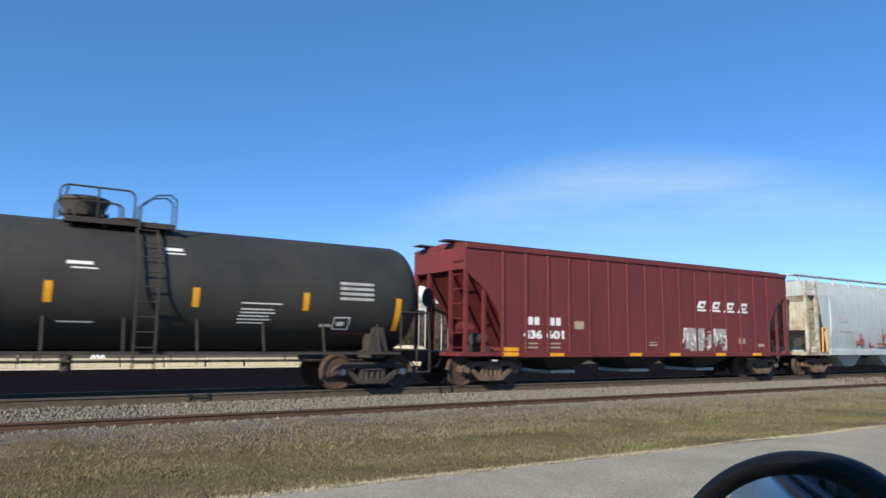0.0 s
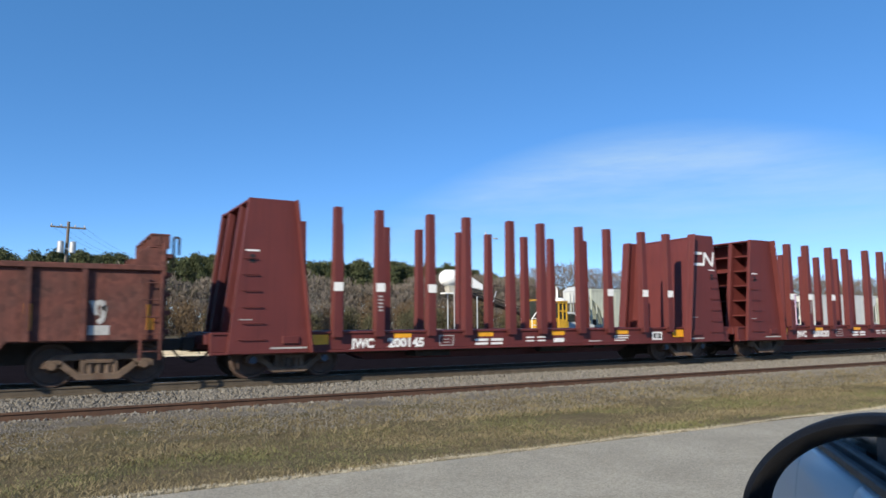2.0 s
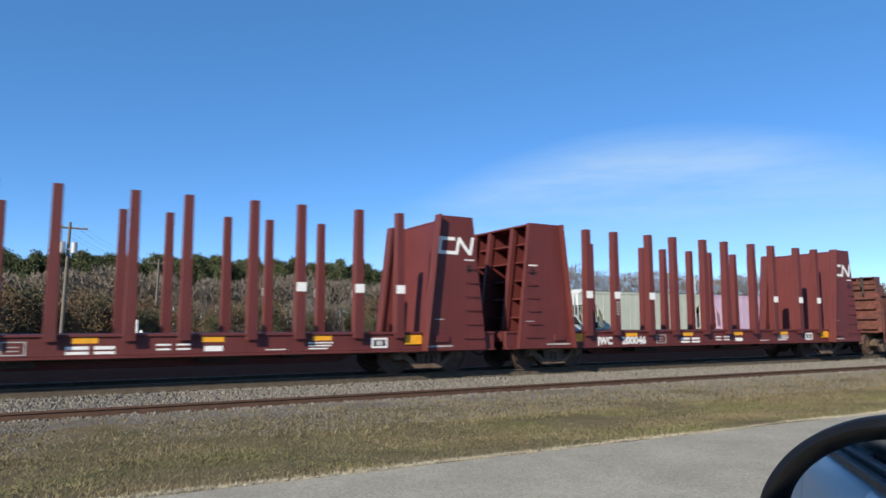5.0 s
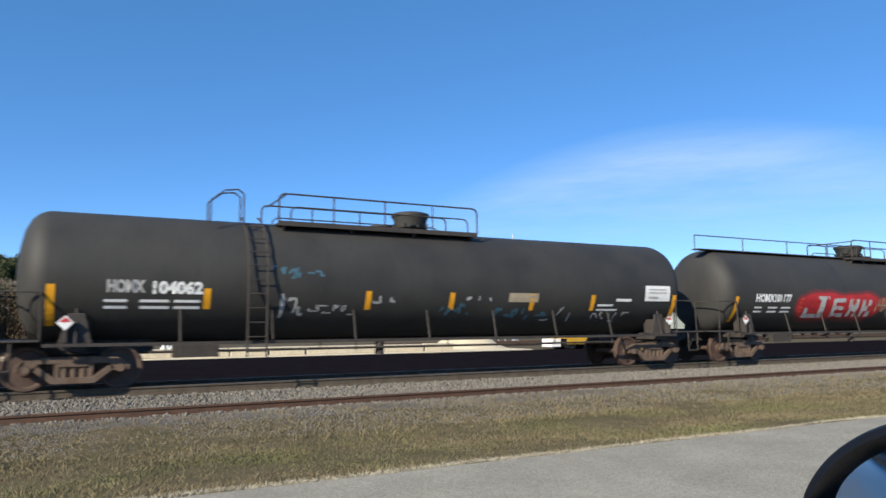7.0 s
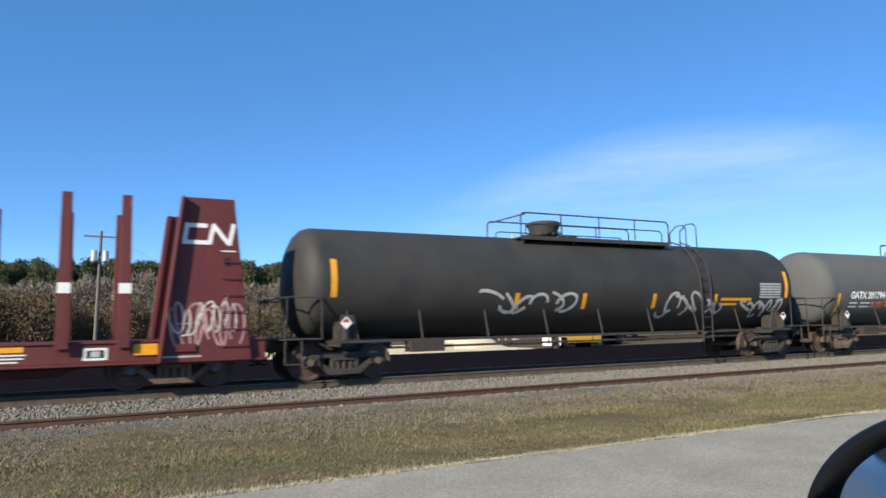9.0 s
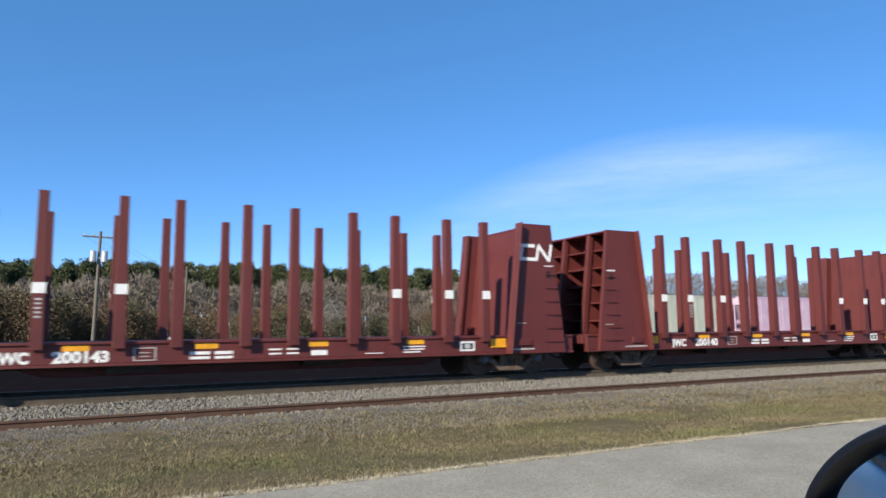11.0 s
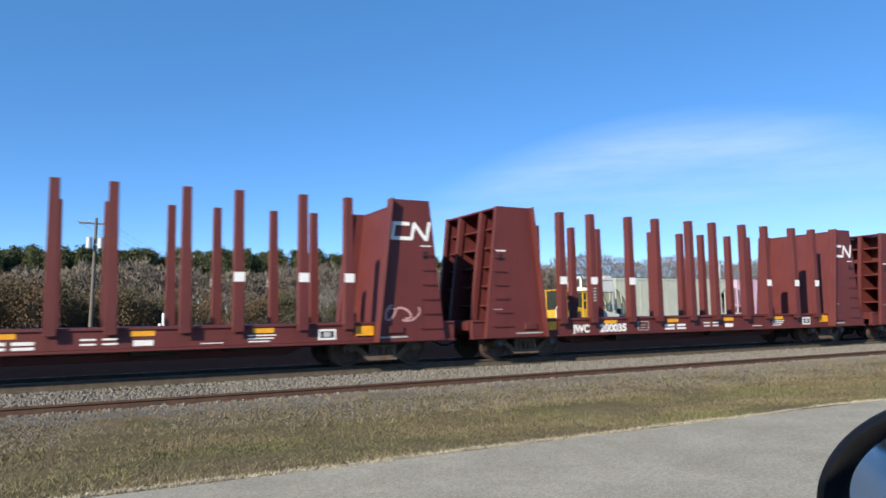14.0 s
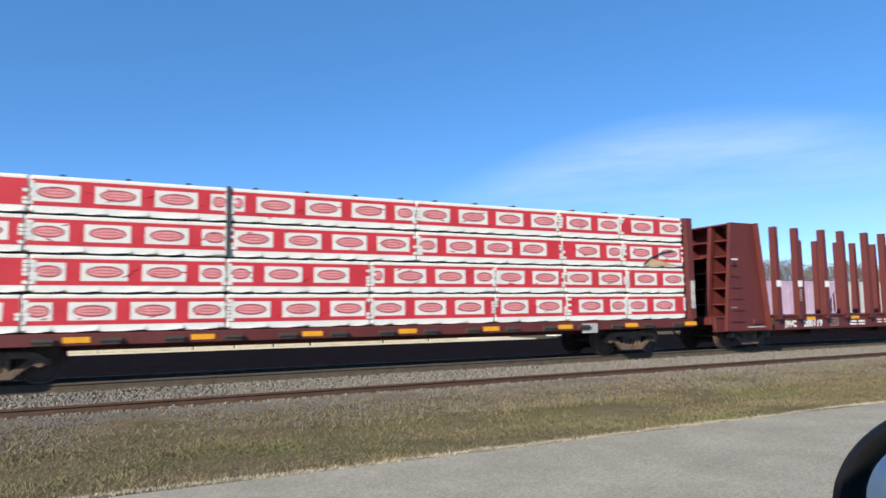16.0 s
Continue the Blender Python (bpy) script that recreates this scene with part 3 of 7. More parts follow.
def stake_car_parts():
    m = {}
    s = Shape()
    for side in (-1, 1):
        y0, y1 = (-1.36, -1.22) if side < 0 else (1.22, 1.36)
        s.box(-8.9, 8.9, min(y0, y1), max(y0, y1), 0.66, 1.10)
        s.box(-8.9, 8.9, side * 1.40 if side < 0 else side * 1.20, side * 1.20 if side < 0 else side * 1.40, 1.06, 1.12)
        s.box(-8.9, 8.9, side * 1.42 if side < 0 else side * 1.20, side * 1.20 if side < 0 else side * 1.42, 0.60, 0.66)
    s.box(-9.0, 9.0, -0.33, 0.33, 0.72, 1.08)
    s.prism([(-5.6, 0.72), (-4.6, 0.34), (4.6, 0.34), (5.6, 0.72)], -0.3, 0.3)
    for x in (-8.9, -6.95, -4.7, -3.2, -2.05, -0.56, 0.56, 2.05, 3.2, 4.7, 6.95, 8.9):
        s.box(x - 0.09, x + 0.09, -1.24, 1.24, 0.84, 1.075)
    s.box(-8.88, 8.88, -1.19, 1.19, 1.08, 1.115)
    m["deck"] = s.mesh("deck_frame", RED, 0.01)
    s = Shape()
    s.prism([(-0.13, 0.97), (0.13, 0.97), (0.10, 4.235), (-0.10, 4.235)], -0.012, 0.012)
    for y in (-0.10, 0.10):
        s.prism([(-0.125, 0.97), (0.125, 0.97), (0.092, 4.235), (-0.092, 4.235)], y - 0.014, y + 0.014)
    for x in (-1, 1):
        s.add([(x * 0.115, -0.10, 1.12), (x * 0.115, 0.10, 1.12), (x * 0.092, 0.10, 4.235), (x * 0.092, -0.10, 4.235), (x * 0.097, -0.10, 1.12), (x * 0.097, 0.10, 1.12), (x * 0.074, 0.10, 4.235), (x * 0.074, -0.10, 4.235)],
              [(0, 1, 2, 3), (7, 6, 5, 4), (0, 4, 5, 1), (3, 2, 6, 7), (0, 3, 7, 4), (1, 5, 6, 2)])
    s.box(-0.098, 0.098, -0.108, 0.108, 4.225, 4.25)
    m["stake"] = s.mesh("stake", RED, 0.006)
    # bulkhead: two tapered side plates with flanges, cross wall, shelves and uprights
    taper = [(-1.0, 0.62), (1.0, 0.62), (0.575, 4.30), (-0.575, 4.30)]
    m["plate"] = Shape().prism(taper, -0.02, 0.02).mesh("side_plate", RED, 0.006)
    m["flange"] = Shape().prism([(1.0, 0.62), (0.90, 0.62), (0.475, 4.30), (0.575, 4.30)], -0.045, 0.045).mesh("flange", RED, 0.006)
    m["cross"] = Shape().prism([(0.45, 1.10), (0.485, 1.10), (0.130, 4.22), (0.095, 4.22)], -1.455, 1.455).mesh("inner_wall", RED, 0.0)
    m["lip_left"] = Shape().prism([(1.0, 0.62), (0.955, 0.62), (0.53, 4.30), (0.575, 4.30)], -0.1, 0.1).mesh("edge_lip", RED, 0.006)
    m["lip_right"] = Shape().prism([(-0.955, 0.62), (-1.0, 0.62), (-0.575, 4.30), (-0.53, 4.30)], -0.1, 0.1).mesh("edge_lip", RED, 0.006)
    m["cap_left"] = Shape().box(-0.575, 0.13, -1.455, 1.455, 4.225, 4.28).mesh("bulkhead", RED, 0.01)
    m["cap_right"] = Shape().box(-0.13, 0.575, -1.455, 1.455, 4.225, 4.28).mesh("bulkhead", RED, 0.01)
    for k in range(5):
        z = 1.5 + 0.55 * k
        m["shelf%d" % k] = Shape().box(-(1.0 - 0.117 * (z - 0.62)) + 0.24, 0.42 - 0.117 * (z - 1.1), -1.45, 1.45, z, z + 0.05).mesh("shelf", RED)
    m["upright"] = Shape().prism([(-1.0, 0.9), (-0.82, 0.9), (-0.40, 4.22), (-0.57, 4.22)], -0.07, 0.07).mesh("upright", RED, 0.006)
    m["web"] = Shape().prism([(-0.85, 1.12), (0.42, 1.12), (0.07, 4.22), (-0.42, 4.22)], -0.015, 0.015).mesh("web_plate", RED)
    for k in range(6):
        z, x0, x1 = 0.95 + 0.38 * k, (-0.57 if k else -0.65), -0.03 - 0.05 * k
        m["rung%d" % k] = Shape().pipe([(x0, -1.5, z), (x0, -1.545, z), (x1, -1.545, z), (x1, -1.5, z)], 0.013).mesh("grab_iron", RED)
    s = Shape()
    s.box(-3.4, -2.3, -0.9, -0.35, 0.42, 0.80)
    s.tube((1.0, -0.6, 0.62), (2.0, -0.6, 0.62), 0.2, 12)
    s.tube((-6, -0.5, 0.55), (6, -0.5, 0.55), 0.03, 6)
    s.box(3.0, 3.5, -0.9, -0.4, 0.5, 0.8)
    m["gear"] = s.mesh("brake_gear", UNDER, 0.01)
    return m


STAKE = stake_car_parts()


def emblem(parent, wrap, u, v, s):
    """A white hook and zigzag band."""
    t = 0.10 * s
    w = lambda a, b: (u + a * s, v + b * s)
    bars = [((0.06, 0.40), (0.46, 0.40)), ((0.05, 0.40), (0.0, 0.05)), ((0.0, 0.0), (0.55, 0.0)), ((0.57, 0.03), (0.64, 0.38)), ((0.66, 0.40), (0.98, 0.0)), ((1.02, 0.0), (1.10, 0.42))]
    vs, fs = [], []
    for k, (a, b) in enumerate(bars):
        (xa, ya), (xb, yb) = w(*a), w(*b)
        d = math.hypot(xb - xa, yb - ya)
        ex, ey = (xb - xa) / d * t / 2, (yb - ya) / d * t / 2
        n = len(vs)
        vs += [(xa - ex - ey, ya - ey + ex), (xa - ex + ey, ya - ey - ex), (xb + ex + ey, yb + ey - ex), (xb + ex - ey, yb + ey + ex)]
        fs.append((n, n + 1, n + 2, n + 3))
    me = flat(vs, fs, "emblem", WHITE, wrap)
    for k in range(len(bars)):
        for i in range(4):
            me.vertices[k * 4 + i].co.y -= 0.001 * k
    return part("emblem", me, WHITE, parent, "white painted band emblem")


def stake_car(number, c, extra=None):
    car = thing("log_stake_car", "oxide red empty log car with tall steel stakes and tapered bulkheads", "freight car", "stake cars of the train")
    part("deck_frame", STAKE["deck"], None, car)
    for side in (-1, 1):
        for x in STAKE_X:
            for sg in (-1, 1):
                st = part("stake", STAKE["stake"], None, car, at=pose(sg * x, side * 1.42, 0, 0, 0, 0 if side < 0 else 180))
                if x > 3.0:
                    vs = [(-0.125, 2.12), (0.125, 2.12), (0.125, 2.34), (-0.125, 2.34)]
                    part("marker", flat(vs, [(0, 1, 2, 3)], "marker", WHITE, side_wrap(-0.118)), WHITE, st, "white painted patch")
                if x == 4.72 and sg < 0 and side < 0:
                    sheet([(-0.06, 0.06, 1.62 + 0.09 * k, 1.66 + 0.09 * k) for k in range(5)], "stencil", GREYWHITE, st, side_wrap(-0.118))
    for sg in (-1, 1):
        bh = part("bulkhead", STAKE["cap_left" if sg < 0 else "cap_right"], None, car, at=pose(sg * 7.55, 0, 0))
        part("inner_wall", STAKE["cross"], None, bh, at=pose(0, 0, 0, 0, 0, 0 if sg < 0 else 180))
        for side in (-1, 1):
            part("side_plate", STAKE["plate"], None, bh, at=pose(0, side * 1.48, 0))
            part("edge_lip", STAKE["lip_left" if sg < 0 else "lip_right"], None, bh, at=pose(0, side * 1.602, 0))
            for way in (0, 180):
                part("flange", STAKE["flange"], None, bh, at=pose(0, side * 1.43, 0, 0, 0, way))
        for k in range(5):
            part("shelf", STAKE["shelf%d" % k], None, bh, at=pose(0, 0, 0, 0, 0, 0 if sg < 0 else 180))
        for y in (-0.62, 0.62):
            part("upright", STAKE["upright"], None, bh, at=pose(0, y, 0, 0, 0, 0 if sg < 0 else 180))
            part("web_plate", STAKE["web"], None, bh, at=pose(0, y, 0, 0, 0, 0 if sg < 0 else 180))
        for k in range(6):
            part("grab_iron", STAKE["rung%d" % k], None, bh, at=pose(0.92 if sg > 0 else -0.1, 0, 0))
        sheet([(0.0, 0.9, 0.72, 0.76), (-0.75, -0.45, 1.4, 1.42)] if sg < 0 else [(-0.9, -0.1, 0.72, 0.76), (-0.65, -0.35, 1.45, 1.47)], "stencil", GREYWHITE, bh, side_wrap(-1.505))
        sheet([(0.30, 0.62, 3.08, 3.11)] if sg > 0 else [(-0.62, -0.3, 3.02, 3.06)], "stencil", WHITE, bh, side_wrap(-1.506))
        part("placard_box", Shape().box(-0.62 if sg > 0 else 0.28, -0.22 if sg > 0 else 0.68, -1.55, -1.5, 0.84, 1.02), RED, bh, bevel=0.01)
        part("vent_slot", Shape().box(0.38 if sg > 0 else -0.52, 0.50 if sg > 0 else -0.40, -1.507, -1.498, 2.75, 2.95), RUBBER, bh, "dark slot")
        if sg > 0:
            emblem(bh, side_wrap(-1.506), -0.50, 3.28, 0.96)
    w = side_wrap(-1.366)
    sheet([(-4.25, -3.75, 0.93, 1.05), (-1.65, -1.15, 0.93, 1.05), (0.95, 1.45, 0.93, 1.05), (3.55, 4.05, 0.93, 1.05)], "reflector", YELLOW, car, w, "yellow reflective strips")
    for x in (-6.32, 6.32):
        part("reflector_plate", Shape().box(x - 0.24, x + 0.24, -1.40, -1.362, 0.80, 1.04), YELLOW, car, "yellow reflective plate")
    words("JWC", "reporting_mark", 0.22, -5.47, 0.70, WHITE, car, w, 0.64)
    words(number, "car_number", 0.22, -4.43, 0.70, WHITE, car, w, 1.06)
    sheet([(-1.75, -1.32, 0.80, 0.87), (-1.22, -0.82, 0.80, 0.87), (-1.75, -1.32, 0.70, 0.76), (-1.22, -0.82, 0.70, 0.76), (1.02, 1.42, 0.72, 0.84), (0.0, 0.3, 0.86, 0.9), (0.42, 0.72, 0.86, 0.9), (0.0, 0.3, 0.76, 0.80), (0.42, 0.72, 0.76, 0.80),
           (2.4, 2.9, 0.72, 0.74), (3.45, 4.1, 0.86, 0.89), (3.45, 4.05, 0.79, 0.82), (3.45, 3.95, 0.72, 0.75)], "data_block", WHITE, car, w, "white stencilled data bars")
    sheet([(-2.9, -2.45, 0.70, 0.72), (-2.9, -2.45, 0.96, 0.98), (-2.9, -2.87, 0.72, 0.96), (-2.48, -2.45, 0.72, 0.96), (-2.78, -2.58, 0.78, 0.80), (-2.78, -2.58, 0.86, 0.88)], "test_frame", GREYWHITE, car, w)
    sheet([(5.12, 5.58, 0.72, 0.98)], "test_panel", WHITE, car, w)
    sheet([(5.18, 5.52, 0.77, 0.93)], "test_panel_field", RUBBER, car, side_wrap(-1.369))
    sheet([(5.26, 5.44, 0.79, 0.91)], "test_panel_mark", GREYWHITE, car, side_wrap(-1.372))
    part("brake_gear", STAKE["gear"], None, car)
    sets = add_trucks(car, 6.95, "brown", CAP_MESH if int(number) % 2 else None)
    add_couplers(car, 9.1)
    if extra:
        extra(car)
    CARS.append((car, c, sets))
    return car


def bent_rail(x0, x1, y, z0, z1, r=0.16):
    """A hand rail bent down at both ends."""
    pts = [(x0, y, z0)]
    for k in range(5):
        a = math.pi / 2 * k / 4
        pts.append((x0 + r - r * math.cos(a), y, z1 - r + r * math.sin(a)))
    for k in range(5):
        a = math.pi / 2 * k / 4
        pts.append((x1 - r + r * math.sin(a), y, z1 - r + r * math.cos(a)))
    return pts + [(x1, y, z0)]


def tank_car(c, half, a, coupler, paint, label, deco, platform, ladder_x, dome, R=1.46, zc=2.47, wheels=("brown", "brown"), caps=None, dark=False, long_rail=None, climb=True, hoop=0.0, railing=None):
    car = thing("tank_car", label, "tank car", "tank cars of the train")
    s = Shape()
    prof = [(-half, 0.0), (-half + 0.005, 0.25), (-half + 0.05, 0.66), (-half + 0.13, 1.02), (-half + 0.25, 1.26), (-half + 0.40, 1.40), (-half + 0.55, 1.45), (-half + 0.64, 1.46)]
    prof = [(x, r * R / 1.46) for x, r in prof]
    mid = [(-half * 0.5, R), (0.0, R), (half * 0.5, R)]
    prof = prof + mid + [(-x, r) for x, r in reversed(prof)]
    s.lathe([(x, max(r, 0.001)) for x, r in prof], "x", 56, (0, 0, zc))
    part("tank", s, paint, car, smooth=True)
    # weld bands
    for x in (-half * 0.62, -half * 0.3, half * 0.02, half * 0.33, half * 0.64):
        s = Shape().lathe([(x - 0.012, R), (x - 0.012, R + 0.005), (x + 0.012, R + 0.005), (x + 0.012, R)], "x", 48, (0, 0, zc))
        part("weld_seam", s, paint, car)
    # stub sills, bolsters, side running board
    for sg in (-1, 1):
        s = Shape()
        s.box(min(sg * (coupler - 0.35), sg * (a - 1.6)), max(sg * (coupler - 0.35), sg * (a - 1.6)), -0.3, 0.3, 0.72, 1.05)
        s.box(sg * a - 0.2, sg * a + 0.2, -1.35, 1.35, 0.82, 1.02)
        for y in (-1, 1):
            s.prism([(sg * a - 0.32, 0.98), (sg * a + 0.32, 0.98), (sg * a + 0.16, 1.62), (sg * a - 0.16, 1.62)], y * 1.28 - 0.03, y * 1.28 + 0.03)
            s.box(sg * a - 0.25, sg * a + 0.25, min(y * 0.9, y * 1.25), max(y * 0.9, y * 1.25), 1.0, 1.45)
        s.box(sg * (coupler - 0.95) - 0.5, sg * (coupler - 0.95) + 0.45, -1.45, 1.45, 1.02, 1.06)
        part("end_underframe", s, UNDER, car, bevel=0.01)
    s = Shape()
    for y in (-1.44, 1.44):
        s.box(-a - 0.6, a + 0.6, y - 0.03, y + 0.03, 0.92, 0.99)
        for k in range(9):
            x = -a + 2 * a * k / 8
            s.tube((x, y, 0.95), (x, y * 0.86, 1.72), 0.025, 6)
            if k % 2:
                s.tube((x, y, 0.95), (x, y, 0.72), 0.018, 6)
    s.tube((-a, -0.55, 0.75), (a, -0.55, 0.75), 0.035, 6)
    s.tube((-1.0, -0.4, 0.95), (-1.0, -0.4, 0.55), 0.12, 10)
    s.box(-a + 2.0, -a + 3.0, -0.75, -0.3, 0.62, 0.9)
    part("side_rail", s, UNDER, car)
    # end hand rails and steps
    for sg in (-1, 1):
        e = coupler - 0.5
        for y in (-1.42, 1.42):
            part("end_railing", Shape().pipe([(sg * (e - 0.9), y, 1.04), (sg * (e - 0.9), y, 2.05), (sg * (e - 0.05), y, 2.05), (sg * e, y, 1.04)], 0.02), UNDER, car)
            part("stirrup_step", Shape().pipe([(sg * (e - 0.4), y, 1.02), (sg * (e - 0.4), y, 0.45), (sg * e, y, 0.45), (sg * e, y, 1.02)], 0.022), UNDER, car)
        part("end_rail", Shape().pipe([(sg * e, -1.42, 2.05), (sg * e, 1.42, 2.05)], 0.02), UNDER, car)
    # top platform with railing
    p0, p1 = platform
    s = Shape()
    zt = zc + R
    s.box(p0, p1, -0.95, 0.95, zt - 0.10, zt - 0.06)
    s.box(p0, p1, -0.97, -0.93, zt - 0.14, zt - 0.02)
    s.box(p0, p1, 0.93, 0.97, zt - 0.14, zt - 0.02)
    for x in np.linspace(p0 + 0.15, p1 - 0.15, 4):
        for y in (-1, 1):
            s.add([(x - 0.03, y * 0.95, zt - 0.1), (x + 0.03, y * 0.95, zt - 0.1), (x + 0.03, y * 0.7, zt - 0.45), (x - 0.03, y * 0.7, zt - 0.45), (x, y * 0.6, zt - 0.1)], [(0, 1, 2, 3), (1, 4, 2), (0, 3, 4)])
    part("platform", s, UNDER, car)
    r0, r1 = railing or platform
    for y in (-0.95, 0.95):
        s = Shape().pipe(bent_rail(r0, r1, y, zt - 0.08, zt + 0.66), 0.024)
        s.pipe(bent_rail(r0 + 0.3, r1 - 0.3, y, zt - 0.08, zt + 0.34), 0.02)
        n = max(2, int((r1 - r0) / 1.2))
        for k in range(1, n):
            x = r0 + (r1 - r0) * k / n
            s.tube((x, y, zt - 0.08), (x, y, zt + 0.66), 0.02, 6)
        part("platform_railing", s, UNDER, car)
    part("cross_rail", Shape().tube((r0 + 0.15, -0.95, zt + 0.62), (r0 + 0.15, 0.95, zt + 0.62), 0.022, 6), UNDER, car)
    if long_rail:
        s = Shape()
        q0, q1 = long_rail
        for k in range(8):
            x = q0 + (q1 - q0) * k / 7
            s.tube((x, -0.45, zt - 0.08), (x, -0.45, zt + 0.48), 0.018, 6)
        s.tube((q0, -0.45, zt + 0.48), (q1, -0.45, zt + 0.48), 0.02, 6)
        s.box(q0, q1, -0.62, -0.28, zt - 0.04, zt - 0.01)
        part("long_handrail", s, UNDER, car)
    # hoop rails over the ladder head
    hx = ladder_x + hoop
    for y in (-1.0, -0.55):
        if climb:
            part("hoop_rail", Shape().pipe([(hx - 0.42, y, zt - 0.2), (hx - 0.42, y, zt + 0.36), (hx - 0.1, y, zt + 0.62), (hx + 0.2, y, zt + 0.66), (hx + 0.34, y, zt + 0.55), (hx + 0.34, y, zt - 0.2)], 0.02), UNDER, car)
    s = Shape().lathe([(zt - 0.1, 0.34), (zt + 0.08, 0.34), (zt + 0.12, 0.46), (zt + 0.18, 0.48), (zt + 0.19, 0.44), (zt + 0.28, 0.46), (zt + 0.44, 0.52), (zt + 0.45, 0.55), (zt + 0.52, 0.55), (zt + 0.56, 0.45), (zt + 0.58, 0.1)], "z", 20, (dome, 0, 0))
    for k in range(8):
        s.tube((dome + 0.50 * math.cos(k * 0.785), 0.50 * math.sin(k * 0.785), zt + 0.1), (dome + 0.50 * math.cos(k * 0.785), 0.50 * math.sin(k * 0.785), zt + 0.24), 0.03, 6)
    part("dome", s, paint, car, smooth=True)
    s = Shape().lathe([(zt - 0.1, 0.3), (zt + 0.08, 0.3), (zt + 0.1, 0.34), (zt + 0.14, 0.34), (zt + 0.17, 0.1)], "z", 18, (dome + (0.9 if dome < ladder_x else -0.9), 0, 0))
    part("manway", s, paint, car, smooth=True)
    # ladder that follows the barrel
    ang = [radians(d) for d in (78, 62, 46, 30, 14, 0)]
    lad = new("ladder") if climb else None
    if climb:
        lad.parent = car
    for dx in (-0.22, 0.22):
        pts = [(ladder_x + dx, -(R + 0.13) * math.cos(q), zc + (R + 0.13) * math.sin(q)) for q in ang] + [(ladder_x + dx, -1.56, 0.62)]
        if climb:
            part("ladder_rail", Shape().pipe(pts, 0.024), UNDER, lad)
    for k in range(10):
        z = 0.75 + k * 0.33
        q = math.asin(max(0, min(0.98, (z - zc) / (R + 0.13))))
        y = -(R + 0.13) * math.cos(q) if z > zc else -1.58
        if climb:
            part("rung", Shape().tube((ladder_x - 0.22, y, z), (ladder_x + 0.22, y, z), 0.016, 6), UNDER, lad)
    deco(car, tank_wrap(R, zc))
    sets = add_trucks(car, a, "dark" if dark else "brown", caps, wheels)
    add_couplers(car, coupler)
    CARS.append((car, c, sets))
    return car


def reflectors(car, w, xs, z0=1.72, z1=2.18):
    for x in xs:
        sheet([(x - 0.075, x + 0.075, z0, z1)], "reflector", YELLOW, car, w, "upright yellow reflective strip")


def end_hazard(car, w, x0, x1, z0=1.36, z1=2.22, placards=True):
    for x in (x0 + 0.3, x1 - 0.3) if placards else ():
        d = lambda r, y: flat([(x - r, 1.42), (x, 1.42 - r), (x + r, 1.42), (x, 1.42 + r)], [(0, 1, 2, 3)], "diamond_placard", WHITE, side_wrap(y))
        p = part("diamond_placard", d(0.16, -1.47), WHITE, car, "white diamond placard with a red upper half")
        part("placard_field", flat([(x - 0.115, 1.43), (x, 1.43), (x + 0.115, 1.43), (x, 1.545)], [(0, 1, 2, 3)], "placard_field", SIGN_RED, side_wrap(-1.473)), SIGN_RED, p)
        part("placard_bracket", Shape().box(x - 0.04, x + 0.04, -1.468, -1.2, 1.0, 1.5), UNDER, car)
    for x in (x0, x1):
        sheet([(x - 0.08, x + 0.08, z0, z1)], "reflector", YELLOW, car, w, "tall yellow reflective strip")


def deco_tcbx(car, w):
    words("TCBX", "reporting_mark", 0.25, -6.4, 2.06, WHITE, car, w, 1.0)
    words("231067", "car_number", 0.25, -5.1, 2.06, WHITE, car, w, 1.35)
    sheet([(-5.4, -5.0, 1.86, 1.93), (-4.9, -4.4, 1.86, 1.93), (-4.3, -3.75, 1.86, 1.93), (-5.4, -5.0, 1.72, 1.79), (-4.9, -4.4, 1.72, 1.79), (-4.3, -3.75, 1.72, 1.79), (0.75, 1.15, 3.26, 3.33), (0.8, 1.2, 3.18, 3.21), (-1.2, -0.7, 2.82, 2.89), (-1.1, -0.6, 2.73, 2.76),
           (2.5, 3.5, 2.12, 2.15), (2.5, 3.3, 1.98, 2.01), (2.5, 3.35, 1.9, 1.93), (2.45, 3.2, 1.82, 1.85), (2.45, 3.25, 1.74, 1.77), (2.45, 3.1, 1.66, 1.69), (-1.3, -0.6, 1.6, 1.63), (4.55, 4.85, 1.62, 1.68), (-7.1, -6.75, 3.0, 3.04), (-7.1, -6.8, 2.85, 2.9), (-7.1, -6.75, 2.7, 2.74)], "data_block", WHITE, car, w, "white stencilled data bars")
    sheet([(-3.3, -2.4, 2.14 - 0.1 * k, 2.165 - 0.1 * k) for k in range(7)], "data_block", GREYWHITE, car, w)
    sheet([(5.0, 5.95, 2.3 + 0.13 * k, 2.37 + 0.13 * k) for k in range(4)], "data_panel", GREYWHITE, car, w, "grey stencilled panel")
    sheet([(4.9, 5.35, 1.55, 1.58), (4.9, 5.35, 1.84, 1.87), (4.9, 4.93, 1.58, 1.84), (5.32, 5.35, 1.58, 1.84), (5.0, 5.2, 1.65, 1.75)], "test_frame", WHITE, car, w)
    sheet([(-5.0, -4.0, 1.5, 1.515), (4.9, 5.9, 1.46, 1.475)], "red_line", SIGN_RED, car, w)
    reflectors(car, w, (-3.55, -1.5, 1.45, 4.1), 2.0, 2.44)
    end_hazard(car, w, -6.85, 6.7, 1.55, 2.4, False)


